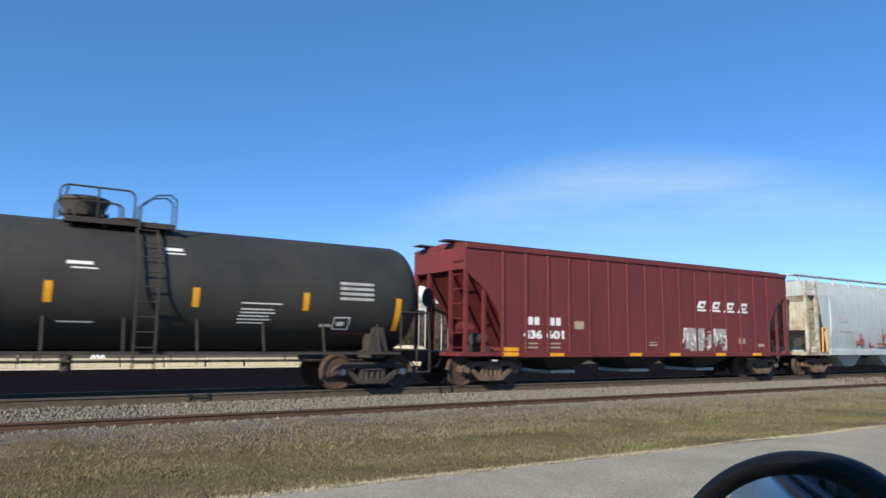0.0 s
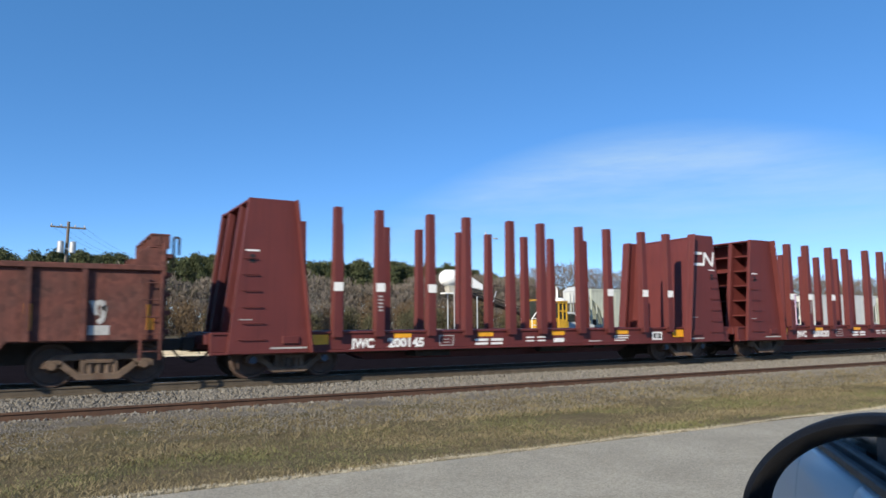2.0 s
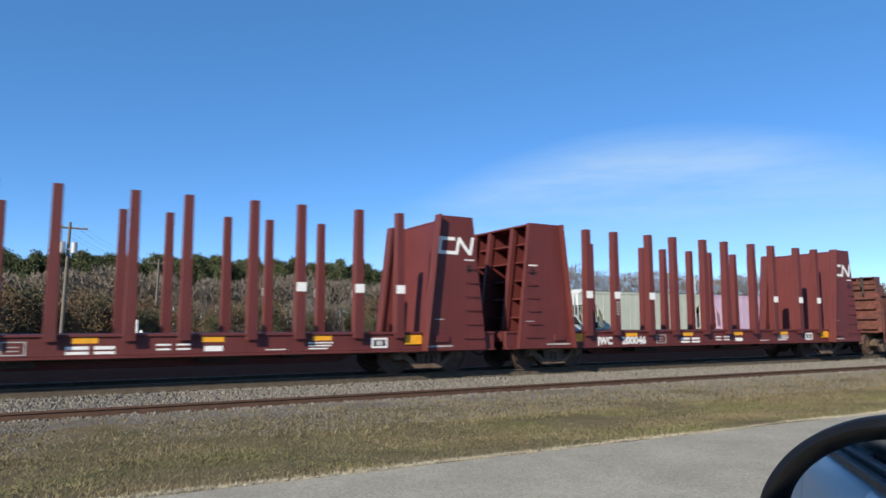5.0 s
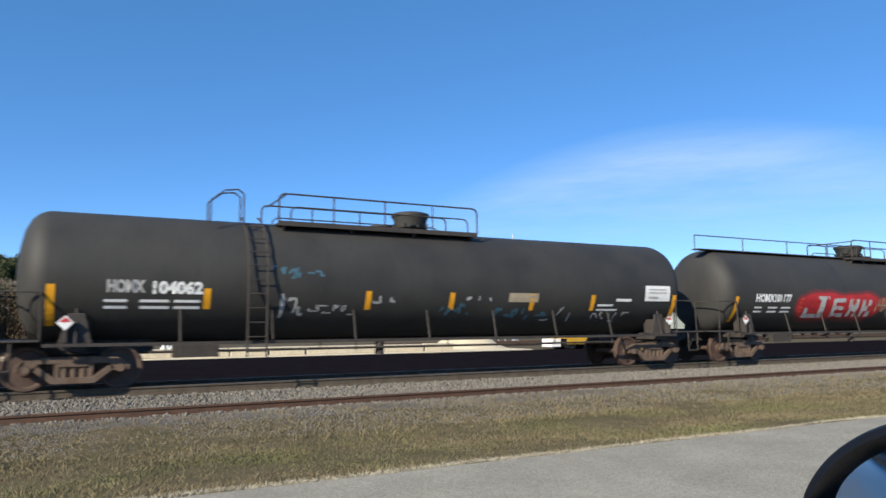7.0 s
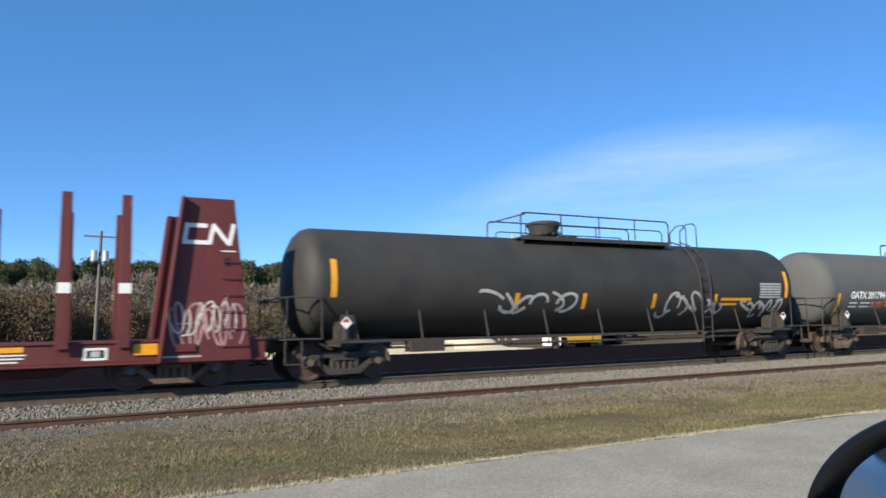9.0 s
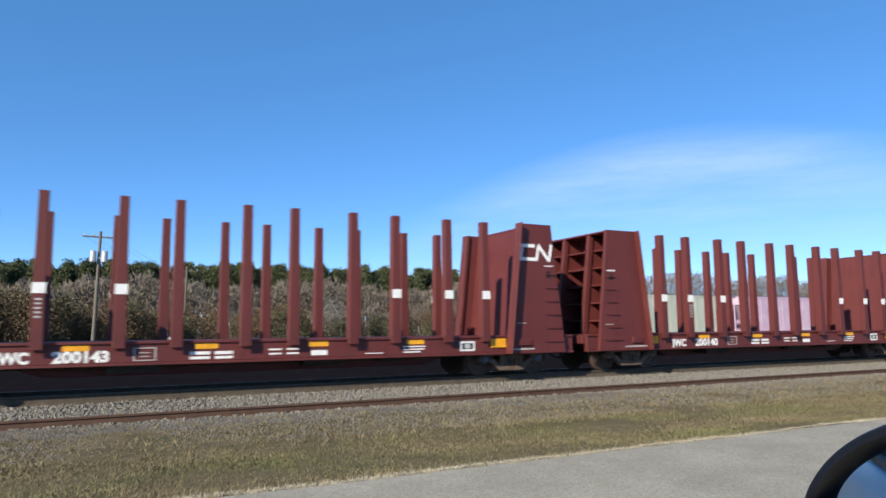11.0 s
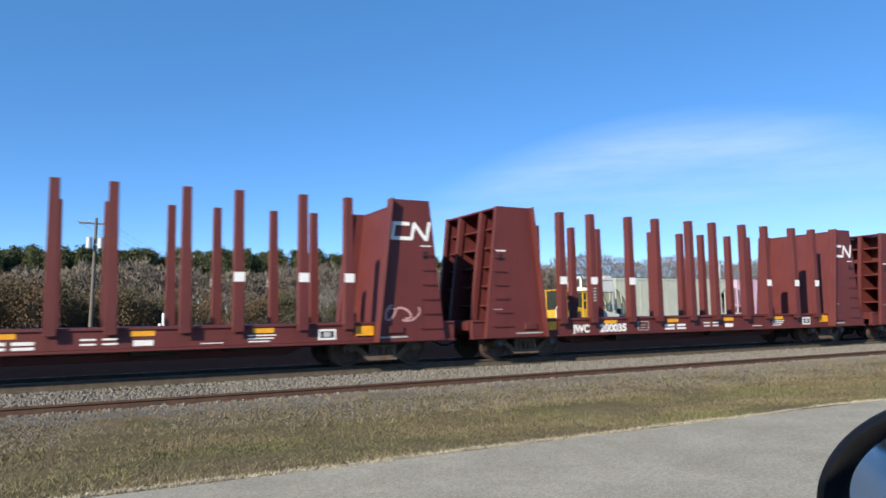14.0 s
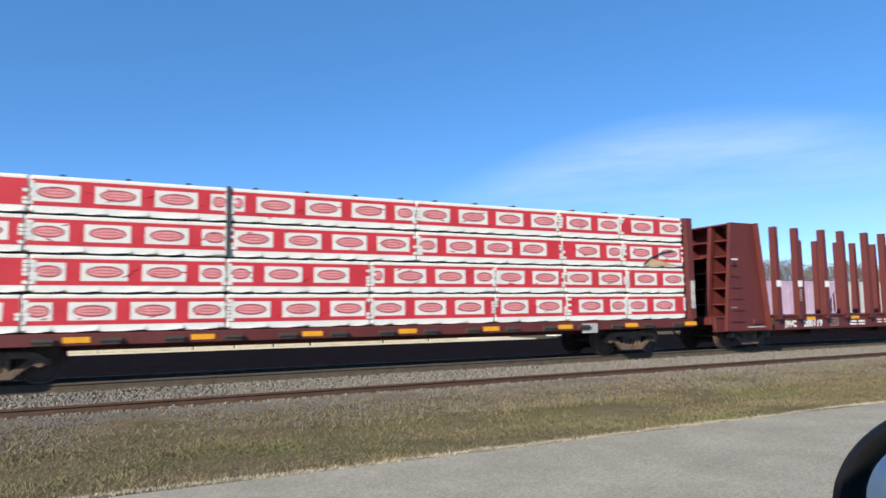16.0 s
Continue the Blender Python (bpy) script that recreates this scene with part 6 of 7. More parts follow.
# ---- mirror of the car ----
def build_own_car():
    """The driver's side of the car that the camera sits in: mirror, door, pillars, roof edge."""
    car = thing("parked_car", "pale blue car by the road, seen only as its door mirror", "car", at=pose(0, 0, 0.04))
    lower = [(0.16, 0.28), (0.24, 0.45), (0.26, 0.72), (0.23, 0.98), (0.20, 1.06), (0.14, 1.08), (0.10, 1.06), (0.10, 0.28)]
    part("front_door", Shape().extrude_x(lower, -0.42, 0.62), CAR_BLUE, car, bevel=0.008, smooth=True)
    part("rear_door", Shape().extrude_x(lower, -1.45, -0.43), CAR_BLUE, car, bevel=0.008, smooth=True)
    part("rear_quarter", Shape().extrude_x(lower, -2.6, -1.46), CAR_BLUE, car, bevel=0.008, smooth=True)
    for k, y in enumerate((0.185, 0.150)):
        part("window_seal", Shape().box(-1.45, 0.6, y - 0.012, y + 0.012, 1.075, 1.10 + 0.012 * k), RUBBER, car, bevel=0.004)
    part("door_handle", Shape().pipe([(-0.38, 0.23, 0.93), (-0.36, 0.28, 0.93), (-0.20, 0.28, 0.93), (-0.18, 0.23, 0.93)], 0.013, 8), CAR_BLUE, car)
    part("pillar", Shape().prism([(-0.62, 1.08), (-0.46, 1.08), (-0.54, 1.58), (-0.68, 1.58)], 0.06, 0.12), RUBBER, car, bevel=0.01)
    part("rear_pillar", Shape().prism([(-1.75, 1.08), (-1.40, 1.08), (-1.15, 1.55), (-1.45, 1.55)], 0.04, 0.10), CAR_BLUE, car, bevel=0.01)
    part("roof", Shape().extrude_x([(0.02, 1.58), (0.07, 1.56), (0.06, 1.60), (-0.06, 1.66), (-0.7, 1.70), (-1.4, 1.62), (-1.4, 1.60), (-0.7, 1.66)], -1.5, 0.05), CAR_BLUE, car, smooth=True)
    for x in (-1.75, 1.05):
        for y in (0.10, -1.45):
            part("wheel", Shape().lathe([(-0.1, 0.2), (-0.1, 0.29), (-0.07, 0.32), (0.07, 0.32), (0.1, 0.29), (0.1, 0.2)], "y", 24, (x, y, 0.32)), RUBBER, car, smooth=True)
    part("floor_pan", Shape().box(-2.5, 1.6, -1.5, 0.12, 0.28, 0.42), UNDER, car, bevel=0.03)
    part("far_door", Shape().box(-2.5, 0.62, -1.55, -1.45, 0.3, 1.05), CAR_BLUE, car, bevel=0.03)
    part("bonnet", Shape().prism([(0.64, 0.45), (2.0, 0.45), (2.08, 0.70), (1.92, 0.88), (0.80, 1.02), (0.64, 1.02)], -1.46, 0.10), CAR_BLUE, car, bevel=0.04)
    part("dashboard", Shape().prism([(0.42, 0.75), (0.64, 0.75), (0.64, 1.02), (0.50, 1.02)], -1.44, 0.08), RUBBER, car, bevel=0.02)
    part("rear_side_glass", Shape().prism([(-1.38, 1.10), (-0.64, 1.10), (-0.70, 1.56), (-1.18, 1.56)], 0.088, 0.096), CAB_GLASS, car, "dark side window")
    # unseen far and rear cabin parts, added to deepen the car's shadow
    part("far_glass_sun_block", Shape().prism([(-1.7, 1.06), (0.45, 1.06), (-0.1, 1.60), (-1.3, 1.60)], -1.46, -1.45), CAB_GLASS, car, "dark side window")
    part("trunk", Shape().prism([(-2.55, 0.45), (-1.5, 0.45), (-1.5, 1.10), (-2.45, 1.02)], -1.48, 0.09), CAR_BLUE, car, bevel=0.03)
    part("rear_glass_sun_block", Shape().prism([(-1.98, 1.07), (-1.95, 1.07), (-1.47, 1.60), (-1.50, 1.60)], -1.35, 0.02), CAB_GLASS, car, "opaque rear window added to block the sun")
    for y in (-0.28, -1.12):
        part("seat_back", Shape().prism([(-0.50, 0.5), (-0.32, 0.5), (-0.48, 1.15), (-0.62, 1.15)], y - 0.24, y + 0.24), UNDER, car, bevel=0.04)
    part("rear_seat", Shape().prism([(-1.45, 0.45), (-1.2, 0.45), (-1.42, 1.12), (-1.56, 1.12)], -1.35, 0.0), UNDER, car, bevel=0.04)
    # mirror: an oval shell whose rim frames the glass
    c = Vector((0.674, 0.362, 1.36 - 0.173))
    e1, e2 = Vector((-0.0348, 0.1063, -0.0184)), Vector((0.0087, -0.0020, 0.0897))
    n = Vector((-0.951, -0.296, 0.086)).normalized()
    gaze = Vector((-0.943, -0.330, 0.035)).normalized()
    prof = [(0.735, -0.014), (0.745, 0.000), (0.80, 0.010), (0.88, 0.014), (0.96, 0.006), (1.0, -0.012), (0.99, -0.035), (0.90, -0.075), (0.70, -0.105), (0.35, -0.12), (0.02, -0.123)]
    seg = 64
    s = Shape()
    vs = []
    for r, d in prof:
        for k in range(seg):
            a = 2 * math.pi * k / seg
            ca, sa = math.cos(a), math.sin(a)
            vs.append(tuple(c + e1 * (r * ca) + e2 * (r * sa) + n * d))
    m = len(prof)
    fs = [(i * seg + k, i * seg + (k + 1) % seg, (i + 1) * seg + (k + 1) % seg, (i + 1) * seg + k) for i in range(m - 1) for k in range(seg)]
    s.add(vs, fs + [tuple(range((m - 1) * seg, m * seg))])
    shell = part("door_mirror", s, MIRROR_SHELL, car, "black oval door mirror shell", smooth=True)
    glass = bpy.data.materials.new("mirror_glass")
    glass.use_nodes = True
    b = glass.node_tree.nodes["Principled BSDF"]
    b.inputs["Metallic"].default_value, b.inputs["Roughness"].default_value = 1.0, 0.02
    b.inputs["Base Color"].default_value = (0.78, 0.80, 0.84, 1)
    g = Shape()
    ring = [tuple(c + e1 * (0.742 * math.cos(2 * math.pi * k / seg)) + e2 * (0.742 * math.sin(2 * math.pi * k / seg)) - n * 0.010) for k in range(seg)]
    ring = [tuple(Vector(p) - n * ((Vector(p) - c).dot(gaze) / gaze.dot(n) + 0.010)) for p in ring]
    back = [tuple(Vector(p) - n * 0.004) for p in ring]
    g.add(ring + back, [tuple(range(seg)), tuple(range(2 * seg - 1, seg - 1, -1))] + [(k, seg + k, seg + (k + 1) % seg, (k + 1) % seg) for k in range(seg)])
    part("mirror_glass", g, glass, shell, "silvered mirror glass")
    part("mirror_arm", Shape().tube(tuple(c - e1 * 0.7 - n * 0.07 - e2 * 0.4), (0.60, 0.16, 1.03), 0.035, 10, 0.045), MIRROR_SHELL, car, smooth=True)


build_own_car()


# ---- yard beyond the train ----
PINE = mat("pine_needles", (0.076, 0.088, 0.044), 0.9, vary=0.3, scale=0.5, bump=0.0, island=0.3, spec=0.1)
BARK = mat("tree_bark", (0.078, 0.063, 0.051), 0.9, vary=0.3, scale=3.0, bump=0.3)
TWIG = mat("bare_grey_twigs", (0.160, 0.135, 0.112), 0.9, vary=0.25, scale=0.4, bump=0.0, island=0.22, spec=0.1)
PALE_TWIG = mat("pale_grey_twigs", (0.19, 0.175, 0.155), 0.9, vary=0.2, scale=0.5, bump=0.0, island=0.2, spec=0.1)
OAK = mat("brown_autumn_leaves", (0.108, 0.075, 0.044), 0.85, vary=0.3, scale=0.6, bump=0.0, island=0.3, spec=0.1)
SCRUB = mat("olive_scrub_leaves", (0.080, 0.076, 0.044), 0.85, vary=0.3, scale=0.6, bump=0.0, island=0.3, spec=0.1)


def leaf_mesh(name, centres, size, material, seed, slim=0.6, upright=1.0):
    """Many small leaf blades or twigs, each its own little quad, turned at random."""
    rng = np.random.default_rng(seed)
    n = len(centres)
    c = np.asarray(centres)
    a, b = rng.normal(size=(n, 3)), rng.normal(size=(n, 3))
    a[:, 2] *= upright
    a /= np.linalg.norm(a, axis=1)[:, None]
    b -= (a * b).sum(1)[:, None] * a
    b /= np.linalg.norm(b, axis=1)[:, None]
    s = size * rng.uniform(0.6, 1.4, (n, 1))
    vs = np.stack([c - a * s, c - b * s * slim, c + a * s, c + b * s * slim], 1).reshape(-1, 3)
    me = bpy.data.meshes.new(name)
    me.from_pydata(vs.tolist(), [], [(4 * i, 4 * i + 1, 4 * i + 2, 4 * i + 3) for i in range(n)])
    me.materials.append(material)
    return me


def pine_kind(seed):
    rng = np.random.default_rng(seed)
    h = 13.0
    trunk = Shape().tube((0, 0, -0.3), (rng.normal() * 0.2, rng.normal() * 0.2, h * 0.6), 0.22, 7, 0.13).tube((0, 0, h * 0.55), (0, 0, h * 0.97), 0.13, 6, 0.03)
    cs = []
    for k in range(58):
        z = h * (0.40 + 0.59 * rng.random() ** 0.75)
        reach = (1.0 - ((z / h) - 0.40) / 0.62) * 1.7 * rng.uniform(0.35, 1.35) + 0.12
        ang = rng.uniform(0, 6.283)
        tip = np.array([math.cos(ang) * reach, math.sin(ang) * reach, z + 0.2 * reach])
        if k % 2:
            trunk.tube((0, 0, z - 0.2), tuple(tip), 0.05, 4, 0.015)
        cs.append(tip * 0.75 * np.array([1, 1, 0]) + np.array([0, 0, tip[2]]) + rng.normal(size=(64, 3)) * np.array([0.40, 0.40, 0.2]))
    return trunk.mesh("trunk", BARK), leaf_mesh("crown", np.concatenate(cs), 0.14, PINE, seed)


def branchy(seed, h, spread, levels=3):
    """A bare tree: forking limbs that thin out into twigs."""
    rnd = random.Random(seed)
    trunk, twigs = Shape(), []

    def grow(p, d, length, r, level):
        q = p + d * length
        if level <= 1:
            trunk.tube(p, q, r, 5, r * 0.6)
        else:
            twigs.append((p, q, max(r, 0.028)))
        if level >= levels + 1:
            return
        for k in range(4 if level == 0 else 5):
            e = (d + Vector((rnd.gauss(0, spread), rnd.gauss(0, spread), rnd.gauss(0.12, spread * 0.5)))).normalized()
            grow(p + d * length * rnd.uniform(0.45, 1.0), e, length * rnd.uniform(0.48, 0.72), r * 0.5, level + 1)

    grow(Vector((0, 0, -0.3)), Vector((0, 0, 1)), h * 0.4, 0.16, 0)
    vs, fs = [], []
    for p, q, r in twigs:
        side = (q - p).cross(Vector((rnd.gauss(0, 1), rnd.gauss(0, 1), rnd.gauss(0, 1)))).normalized() * r
        n = len(vs)
        vs += [tuple(p - side), tuple(p + side), tuple(q + side * 0.4), tuple(q - side * 0.4)]
        fs.append((n, n + 1, n + 2, n + 3))
    me = bpy.data.meshes.new("twig_crown")
    me.from_pydata(vs, [], fs)
    me.materials.append(TWIG)
    return trunk.mesh("trunk", BARK), me


def bush_kind(seed, material, h):
    rng = np.random.default_rng(seed)
    trunk = Shape()
    cs = []
    for k in range(24):
        ang, z, r = rng.uniform(0, 6.283), h * rng.uniform(0.2, 0.95), rng.uniform(0.2, 1.0)
        r *= h * 0.42 * math.sqrt(max(0.1, 1 - (z / h - 0.4) ** 2 * 2.2))
        p = np.array([math.cos(ang) * r, math.sin(ang) * r, z])
        trunk.tube((0, 0, -0.2), tuple(p), 0.05, 4, 0.012)
        cs.append(p + rng.normal(size=(110, 3)) * 0.11 * h)
    return trunk.mesh("trunk", BARK), leaf_mesh("crown", np.concatenate(cs), 0.085, material, seed)


def plant(name, kinds, places, label, category, group, rng, top="crown"):
    made = []
    for k, (x, y, s) in enumerate(places):
        i = k % len(kinds)
        m = pose(x, y, -0.3, rng.uniform(-3, 3), rng.uniform(-3, 3), rng.uniform(0, 360)) @ Matrix.Diagonal((s * rng.uniform(0.9, 1.15), s * rng.uniform(0.9, 1.15), s, 1))
        t = thing(name, label, category, group, at=m)
        part("trunk", kinds[i][0], None, t)
        part(top, kinds[i][1], None, t)
        made.append(t)
    return made


def build_woods():
    rng = random.Random(12)
    pines = [pine_kind(300 + k) for k in range(6)]
    bares = [branchy(320 + k, 9.5, 0.42) for k in range(5)]
    oaks = [bush_kind(340 + k, OAK, 4.2) for k in range(3)]
    scrubs = [bush_kind(350 + k, SCRUB, 3.4) for k in range(3)]
    spots = []
    for k in range(400):
        u = k / 399
        x = -45 + 190 * u + rng.uniform(-1, 1)
        y = 126 + 3 * math.sin(u * 9) + (0, 4, 8)[k % 3] + rng.uniform(-1, 1)
        fall = 1.0 if x < 75 else max(0.6, 1.0 - (x - 75) / 120)
        spots.append((x, y, 1.02 * fall * rng.uniform(0.88, 1.07)))
    plant("pine_tree", pines, spots, "dark green pine tree with a bare lower trunk", "tree", "pine trees of the far wood", rng)
    spots = []
    for k in range(190):
        u = k / 189
        x = -42 + 250 * u + rng.uniform(-1.5, 1.5)
        y = 106 + rng.uniform(-6, 12)
        fall = 0.80 if x < 70 else min(1.02, 0.80 + (x - 70) / 150)
        spots.append((x, y, fall * rng.uniform(0.8, 1.12)))
    plant("bare_tree", bares, spots, "leafless grey tree with fine twigs", "tree", "bare trees of the far wood", rng, "twig_crown")
    spots = [(-14 + 1.6 * k + rng.uniform(-1, 1), 84 + rng.uniform(-5, 8) + 0.05 * k, rng.uniform(0.75, 1.3)) for k in range(52) if rng.random() < 0.6]
    plant("autumn_oak", oaks, spots, "low oak with brown autumn leaves", "tree", "shrubs before the far wood", rng)
    spots = [(-14 + 1.4 * k + rng.uniform(-1, 1), 78 + rng.uniform(-5, 8), rng.uniform(0.6, 1.2)) for k in range(62) if rng.random() < 0.55]
    plant("scrub_bush", scrubs, spots, "olive green scrub bush", "bush", "shrubs before the far wood", rng)
    # taller trees close to the power poles
    near = [(-9.0, 70, 1.5), (-6.2, 73, 1.2), (-3.6, 70, 1.25), (-0.5, 74, 1.0), (2.6, 73, 1.15), (5.6, 76, 0.9)]
    plant("autumn_oak", oaks, near, "larger oak with rust brown autumn leaves", "tree", "trees by the power pole", rng)
    plant("cedar_tree", scrubs, [(x + 1.5, y + 3, s * 1.15) for x, y, s in near], "dark green bushy cedar tree", "tree", "trees by the power pole", rng)
    grey = bush_kind(371, PALE_TWIG, 5.4)
    plant("bare_shrub", [grey], [(26.6, 79.0, 1.0), (29.6, 81.0, 0.7)], "rounded pale grey leafless shrub", "bush", "", rng)
    spots = [(152 + 4.5 * k + rng.uniform(-2, 2), 92 + rng.uniform(-6, 6), rng.uniform(1.0, 1.25)) for k in range(16)]
    plant("bare_tree", bares, spots, "tall leafless grey tree with fine twigs", "tree", "bare trees of the far wood", rng, "twig_crown")
    # the depth of the wood behind, too thick to count
    gen = np.random.default_rng(9)
    n = 230000
    x = gen.uniform(-60, 320, n)
    low = 9.7 + 3.9 * np.clip((x - 60) / 40, 0, 1) + 0.8 * np.sin(x * 0.21) + 0.5 * np.sin(x * 0.83 + 1) + 0.3 * np.sin(x * 2.3)
    cs = np.stack([x, 114 + gen.uniform(0, 8, n), -0.3 + low * gen.random(n) ** 1.05], 1)
    tagged(new("far_wood", leaf_mesh("far_wood", cs, 0.5, TWIG, 2, 0.12, 2.2)), "brown undergrowth deep inside the wood", "wood", "", "stuff")


def utility_pole(x, y, h, cans):
    p = thing("utility_pole", "weathered wooden power pole with a crossarm" + (" and grey transformers" if cans else ""), "utility pole", "power poles", at=pose(x, y, -0.3, 0, 1.2))
    part("pole", Shape().tube((0, 0, 0), (0, 0, h), 0.17, 10, 0.11), WOOD, p, smooth=True)
    part("crossarm", Shape().box(-1.3, 1.3, -0.06, 0.06, h - 0.55, h - 0.42), WOOD, p, bevel=0.01)
    for u in (-1.2, -0.5, 0.5, 1.2):
        part("insulator", Shape().lathe([(h - 0.42, 0.03), (h - 0.36, 0.06), (h - 0.28, 0.06), (h - 0.24, 0.03)], "z", 8, (u, 0, 0)), GALV, p)
    if cans:
        for u in (-0.45, 0.42):
            part("transformer", Shape().lathe([(h - 2.6, 0.2), (h - 2.55, 0.25), (h - 1.7, 0.25), (h - 1.62, 0.12)], "z", 12, (u, -0.12, 0)), GALV, p, "grey transformer can", smooth=True)
        part("brace", Shape().box(-0.5, 0.5, -0.16, -0.1, h - 2.3, h - 2.2), GALV, p)
    return p


def build_poles():
    utility_pole(1.0, 64.0, 10.2, True)
    utility_pole(11.0, 88.0, 9.6, False)
    for u in (-1.2, -0.5, 0.5, 1.2):
        s = Shape()
        for a, b in (((1.0 + u, 64, 9.62), (11 + u, 88, 9.0)), ((11 + u, 88, 9.0), (40 + u, 150, 9.0))):
            a, b = Vector(a), Vector(b)
            pts = [a.lerp(b, k / 8) - Vector((0, 0, 0.9 * 4 * (k / 8) * (1 - k / 8))) for k in range(9)]
            s.pipe([tuple(q) for q in pts], 0.008, 4)
        tagged(part("power_line", s, RUBBER, None), "thin sagging power wire between the poles", "wire", "power wires")
    for x, y, h in ((35.9, 54.4, 10.3), (78.0, 66.0, 8.5)):
        p = thing("lamp_post", "tall pale steel yard lamp post with a short arm", "lamp post", "yard lamp posts", at=pose(x, y, -0.3))
        part("mast", Shape().tube((0, 0, 0), (0, 0, h), 0.12, 10, 0.08), GALV, p, smooth=True)
        part("arm", Shape().pipe([(0, 0, h - 0.9), (0.5, 0, h - 0.55), (1.0, 0, h - 0.5)], 0.035), GALV, p)
        part("lamp_head", Shape().box(0.85, 1.35, -0.13, 0.13, h - 0.62, h - 0.48), GALV, p, bevel=0.04)
        part("base", Shape().box(-0.25, 0.25, -0.25, 0.25, 0, 0.4), GALV, p, bevel=0.03)


def build_yard():
    # parked covered hoppers on a yard track
    t = thing("yard_track", "rusty yard track under the parked hopper cars", "track", kind="structure", at=pose(0, 49.5, -0.05))
    for y in (-0.7525, 0.7525):
        part("rail", Shape().box(20, 220, y - 0.035, y + 0.035, -0.05, 0.13), RAIL_RUST, t)
    s = Shape()
    for k in range(260):
        s.box(22 + 0.7 * k, 22.22 + 0.7 * k, -1.25, 1.25, -0.22, -0.05)
    part("far_ties", s, TIE, t)
    for k, (x, paint, label) in enumerate(((50.3, CREAM_CAR, "parked cream covered hopper car with weathered paint"), (66.4, PINK_CAR, "parked covered hopper car sprayed pale pink"), (82.6, WHITE_CAR, "parked white covered hopper car"), (98.8, CREAM_CAR, "parked pale grey covered hopper car"), (115.0, WHITE_CAR, "parked white covered hopper car"))):
        car, sets = hopper_car(x, 7.2, 5.9, paint, label, None, 8, coupler=8.1)
        car.matrix_basis = pose(x, 49.5, 0.08) @ Matrix.Diagonal((1, 1, 1.06, 1))
    # track machine: two yellow cab frames over a hood
    m = thing("track_machine", "yellow track maintenance machine with glazed cab frames", "machine", at=pose(30.1, 40.0, -0.27) @ Matrix.Diagonal((0.66, 1, 0.94, 1)))
    part("chassis", Shape().box(-0.3, 4.4, -1.1, 1.1, 0.75, 1.15), MACHINE, m, bevel=0.03)
    part("hood", Shape().prism([(1.2, 1.15), (4.2, 1.15), (4.2, 1.9), (2.4, 2.15), (1.2, 2.0)], -0.95, 0.95), MACHINE, m, bevel=0.04)
    part("engine_grille", Shape().box(1.5, 2.5, -0.97, -0.955, 1.3, 1.85), UNDER, m, "dark engine grille")
    for x0, x1, top in ((0.0, 1.15, 3.45), (2.75, 3.95, 3.35)):
        cab = part("cab", Shape().box(x0, x1, -1.0, 1.0, 1.15, 2.0), MACHINE, m, bevel=0.03)
        part("cab_window", Shape().box(x0 + 0.1, x1 - 0.1, -0.93, 0.93, 2.0, top - 0.1), CAB_GLASS, cab, "dark cab glazing")
        for x in (x0, (x0 + x1) / 2 - 0.05, x1 - 0.12):
            for y in (-1.0, 0.9):
                part("cab_post", Shape().box(x, x + 0.12, y, y + 0.1, 2.0, top), MACHINE, cab)
        for z in (2.6, top - 0.12):
            part("cab_rail", Shape().box(x0, x1, -1.015, -0.92, z, z + 0.12), MACHINE, cab)
        part("cab_top", Shape().box(x0 - 0.08, x1 + 0.08, -1.08, 1.08, top, top + 0.08), MACHINE, cab, bevel=0.02)
    part("canopy", Shape().lathe([(3.44, 1.1), (3.55, 1.05), (3.68, 0.7), (3.72, 0.05)], "z", 20, (3.3, 0, 0)), GLOSS_WHITE, m, "white domed canopy", smooth=True)
    part("exhaust", Shape().pipe([(3.4, -0.3, 3.7), (3.4, -0.3, 4.35), (3.25, -0.3, 4.5), (2.9, -0.3, 4.45)], 0.09, 8), GLOSS_WHITE, m, "white bent exhaust pipe")
    for z in (1.6, 2.1):
        part("guard_rail", Shape().pipe([(-0.9, -1.0, z), (0.0, -1.0, z)], 0.035), GLOSS_WHITE, m)
    part("guard_post", Shape().pipe([(-0.9, -1.0, 0.9), (-0.9, -1.0, 2.1), (-0.2, -1.0, 2.6)], 0.04), GLOSS_WHITE, m)
    for x in (0.6, 3.4):
        part("wheel", Shape().lathe([(-1.0, 0.5), (-0.8, 0.55), (0.8, 0.55), (1.0, 0.5)], "y", 18, (x, 0, 0.5)), RUBBER, m, smooth=True)
    part("side_skirt", Shape().box(-0.2, 4.3, -1.13, -1.10, 0.35, 0.8), MACHINE, m, bevel=0.01)
    part("tool_box", Shape().box(-1.6, -0.4, -0.6, 0.6, 0.15, 0.75), GLOSS_WHITE, m, "white tool box", bevel=0.03)
    for x, paint, name in ((33.6, SIGN_RED, "red"), (34.6, GLOSS_WHITE, "white"), (35.3, MACHINE, "yellow")):
        d = thing("fuel_drum", name + " steel drum standing in the yard", "drum", "drums by the machine", at=pose(x, 42.0, -0.3))
        part("shell", Shape().lathe([(0.0, 0.28), (0.3, 0.28), (0.31, 0.3), (0.33, 0.28), (0.6, 0.28), (0.61, 0.3), (0.63, 0.28), (0.88, 0.28)], "z", 16), paint, d, smooth=True)
        part("rim", Shape().lathe([(0.86, 0.29), (0.91, 0.29)], "z", 16), UNDER, d)
    t = thing("utility_truck", "small white utility truck with a sloping bonnet", "truck", at=pose(36.4, 43.0, -0.3))
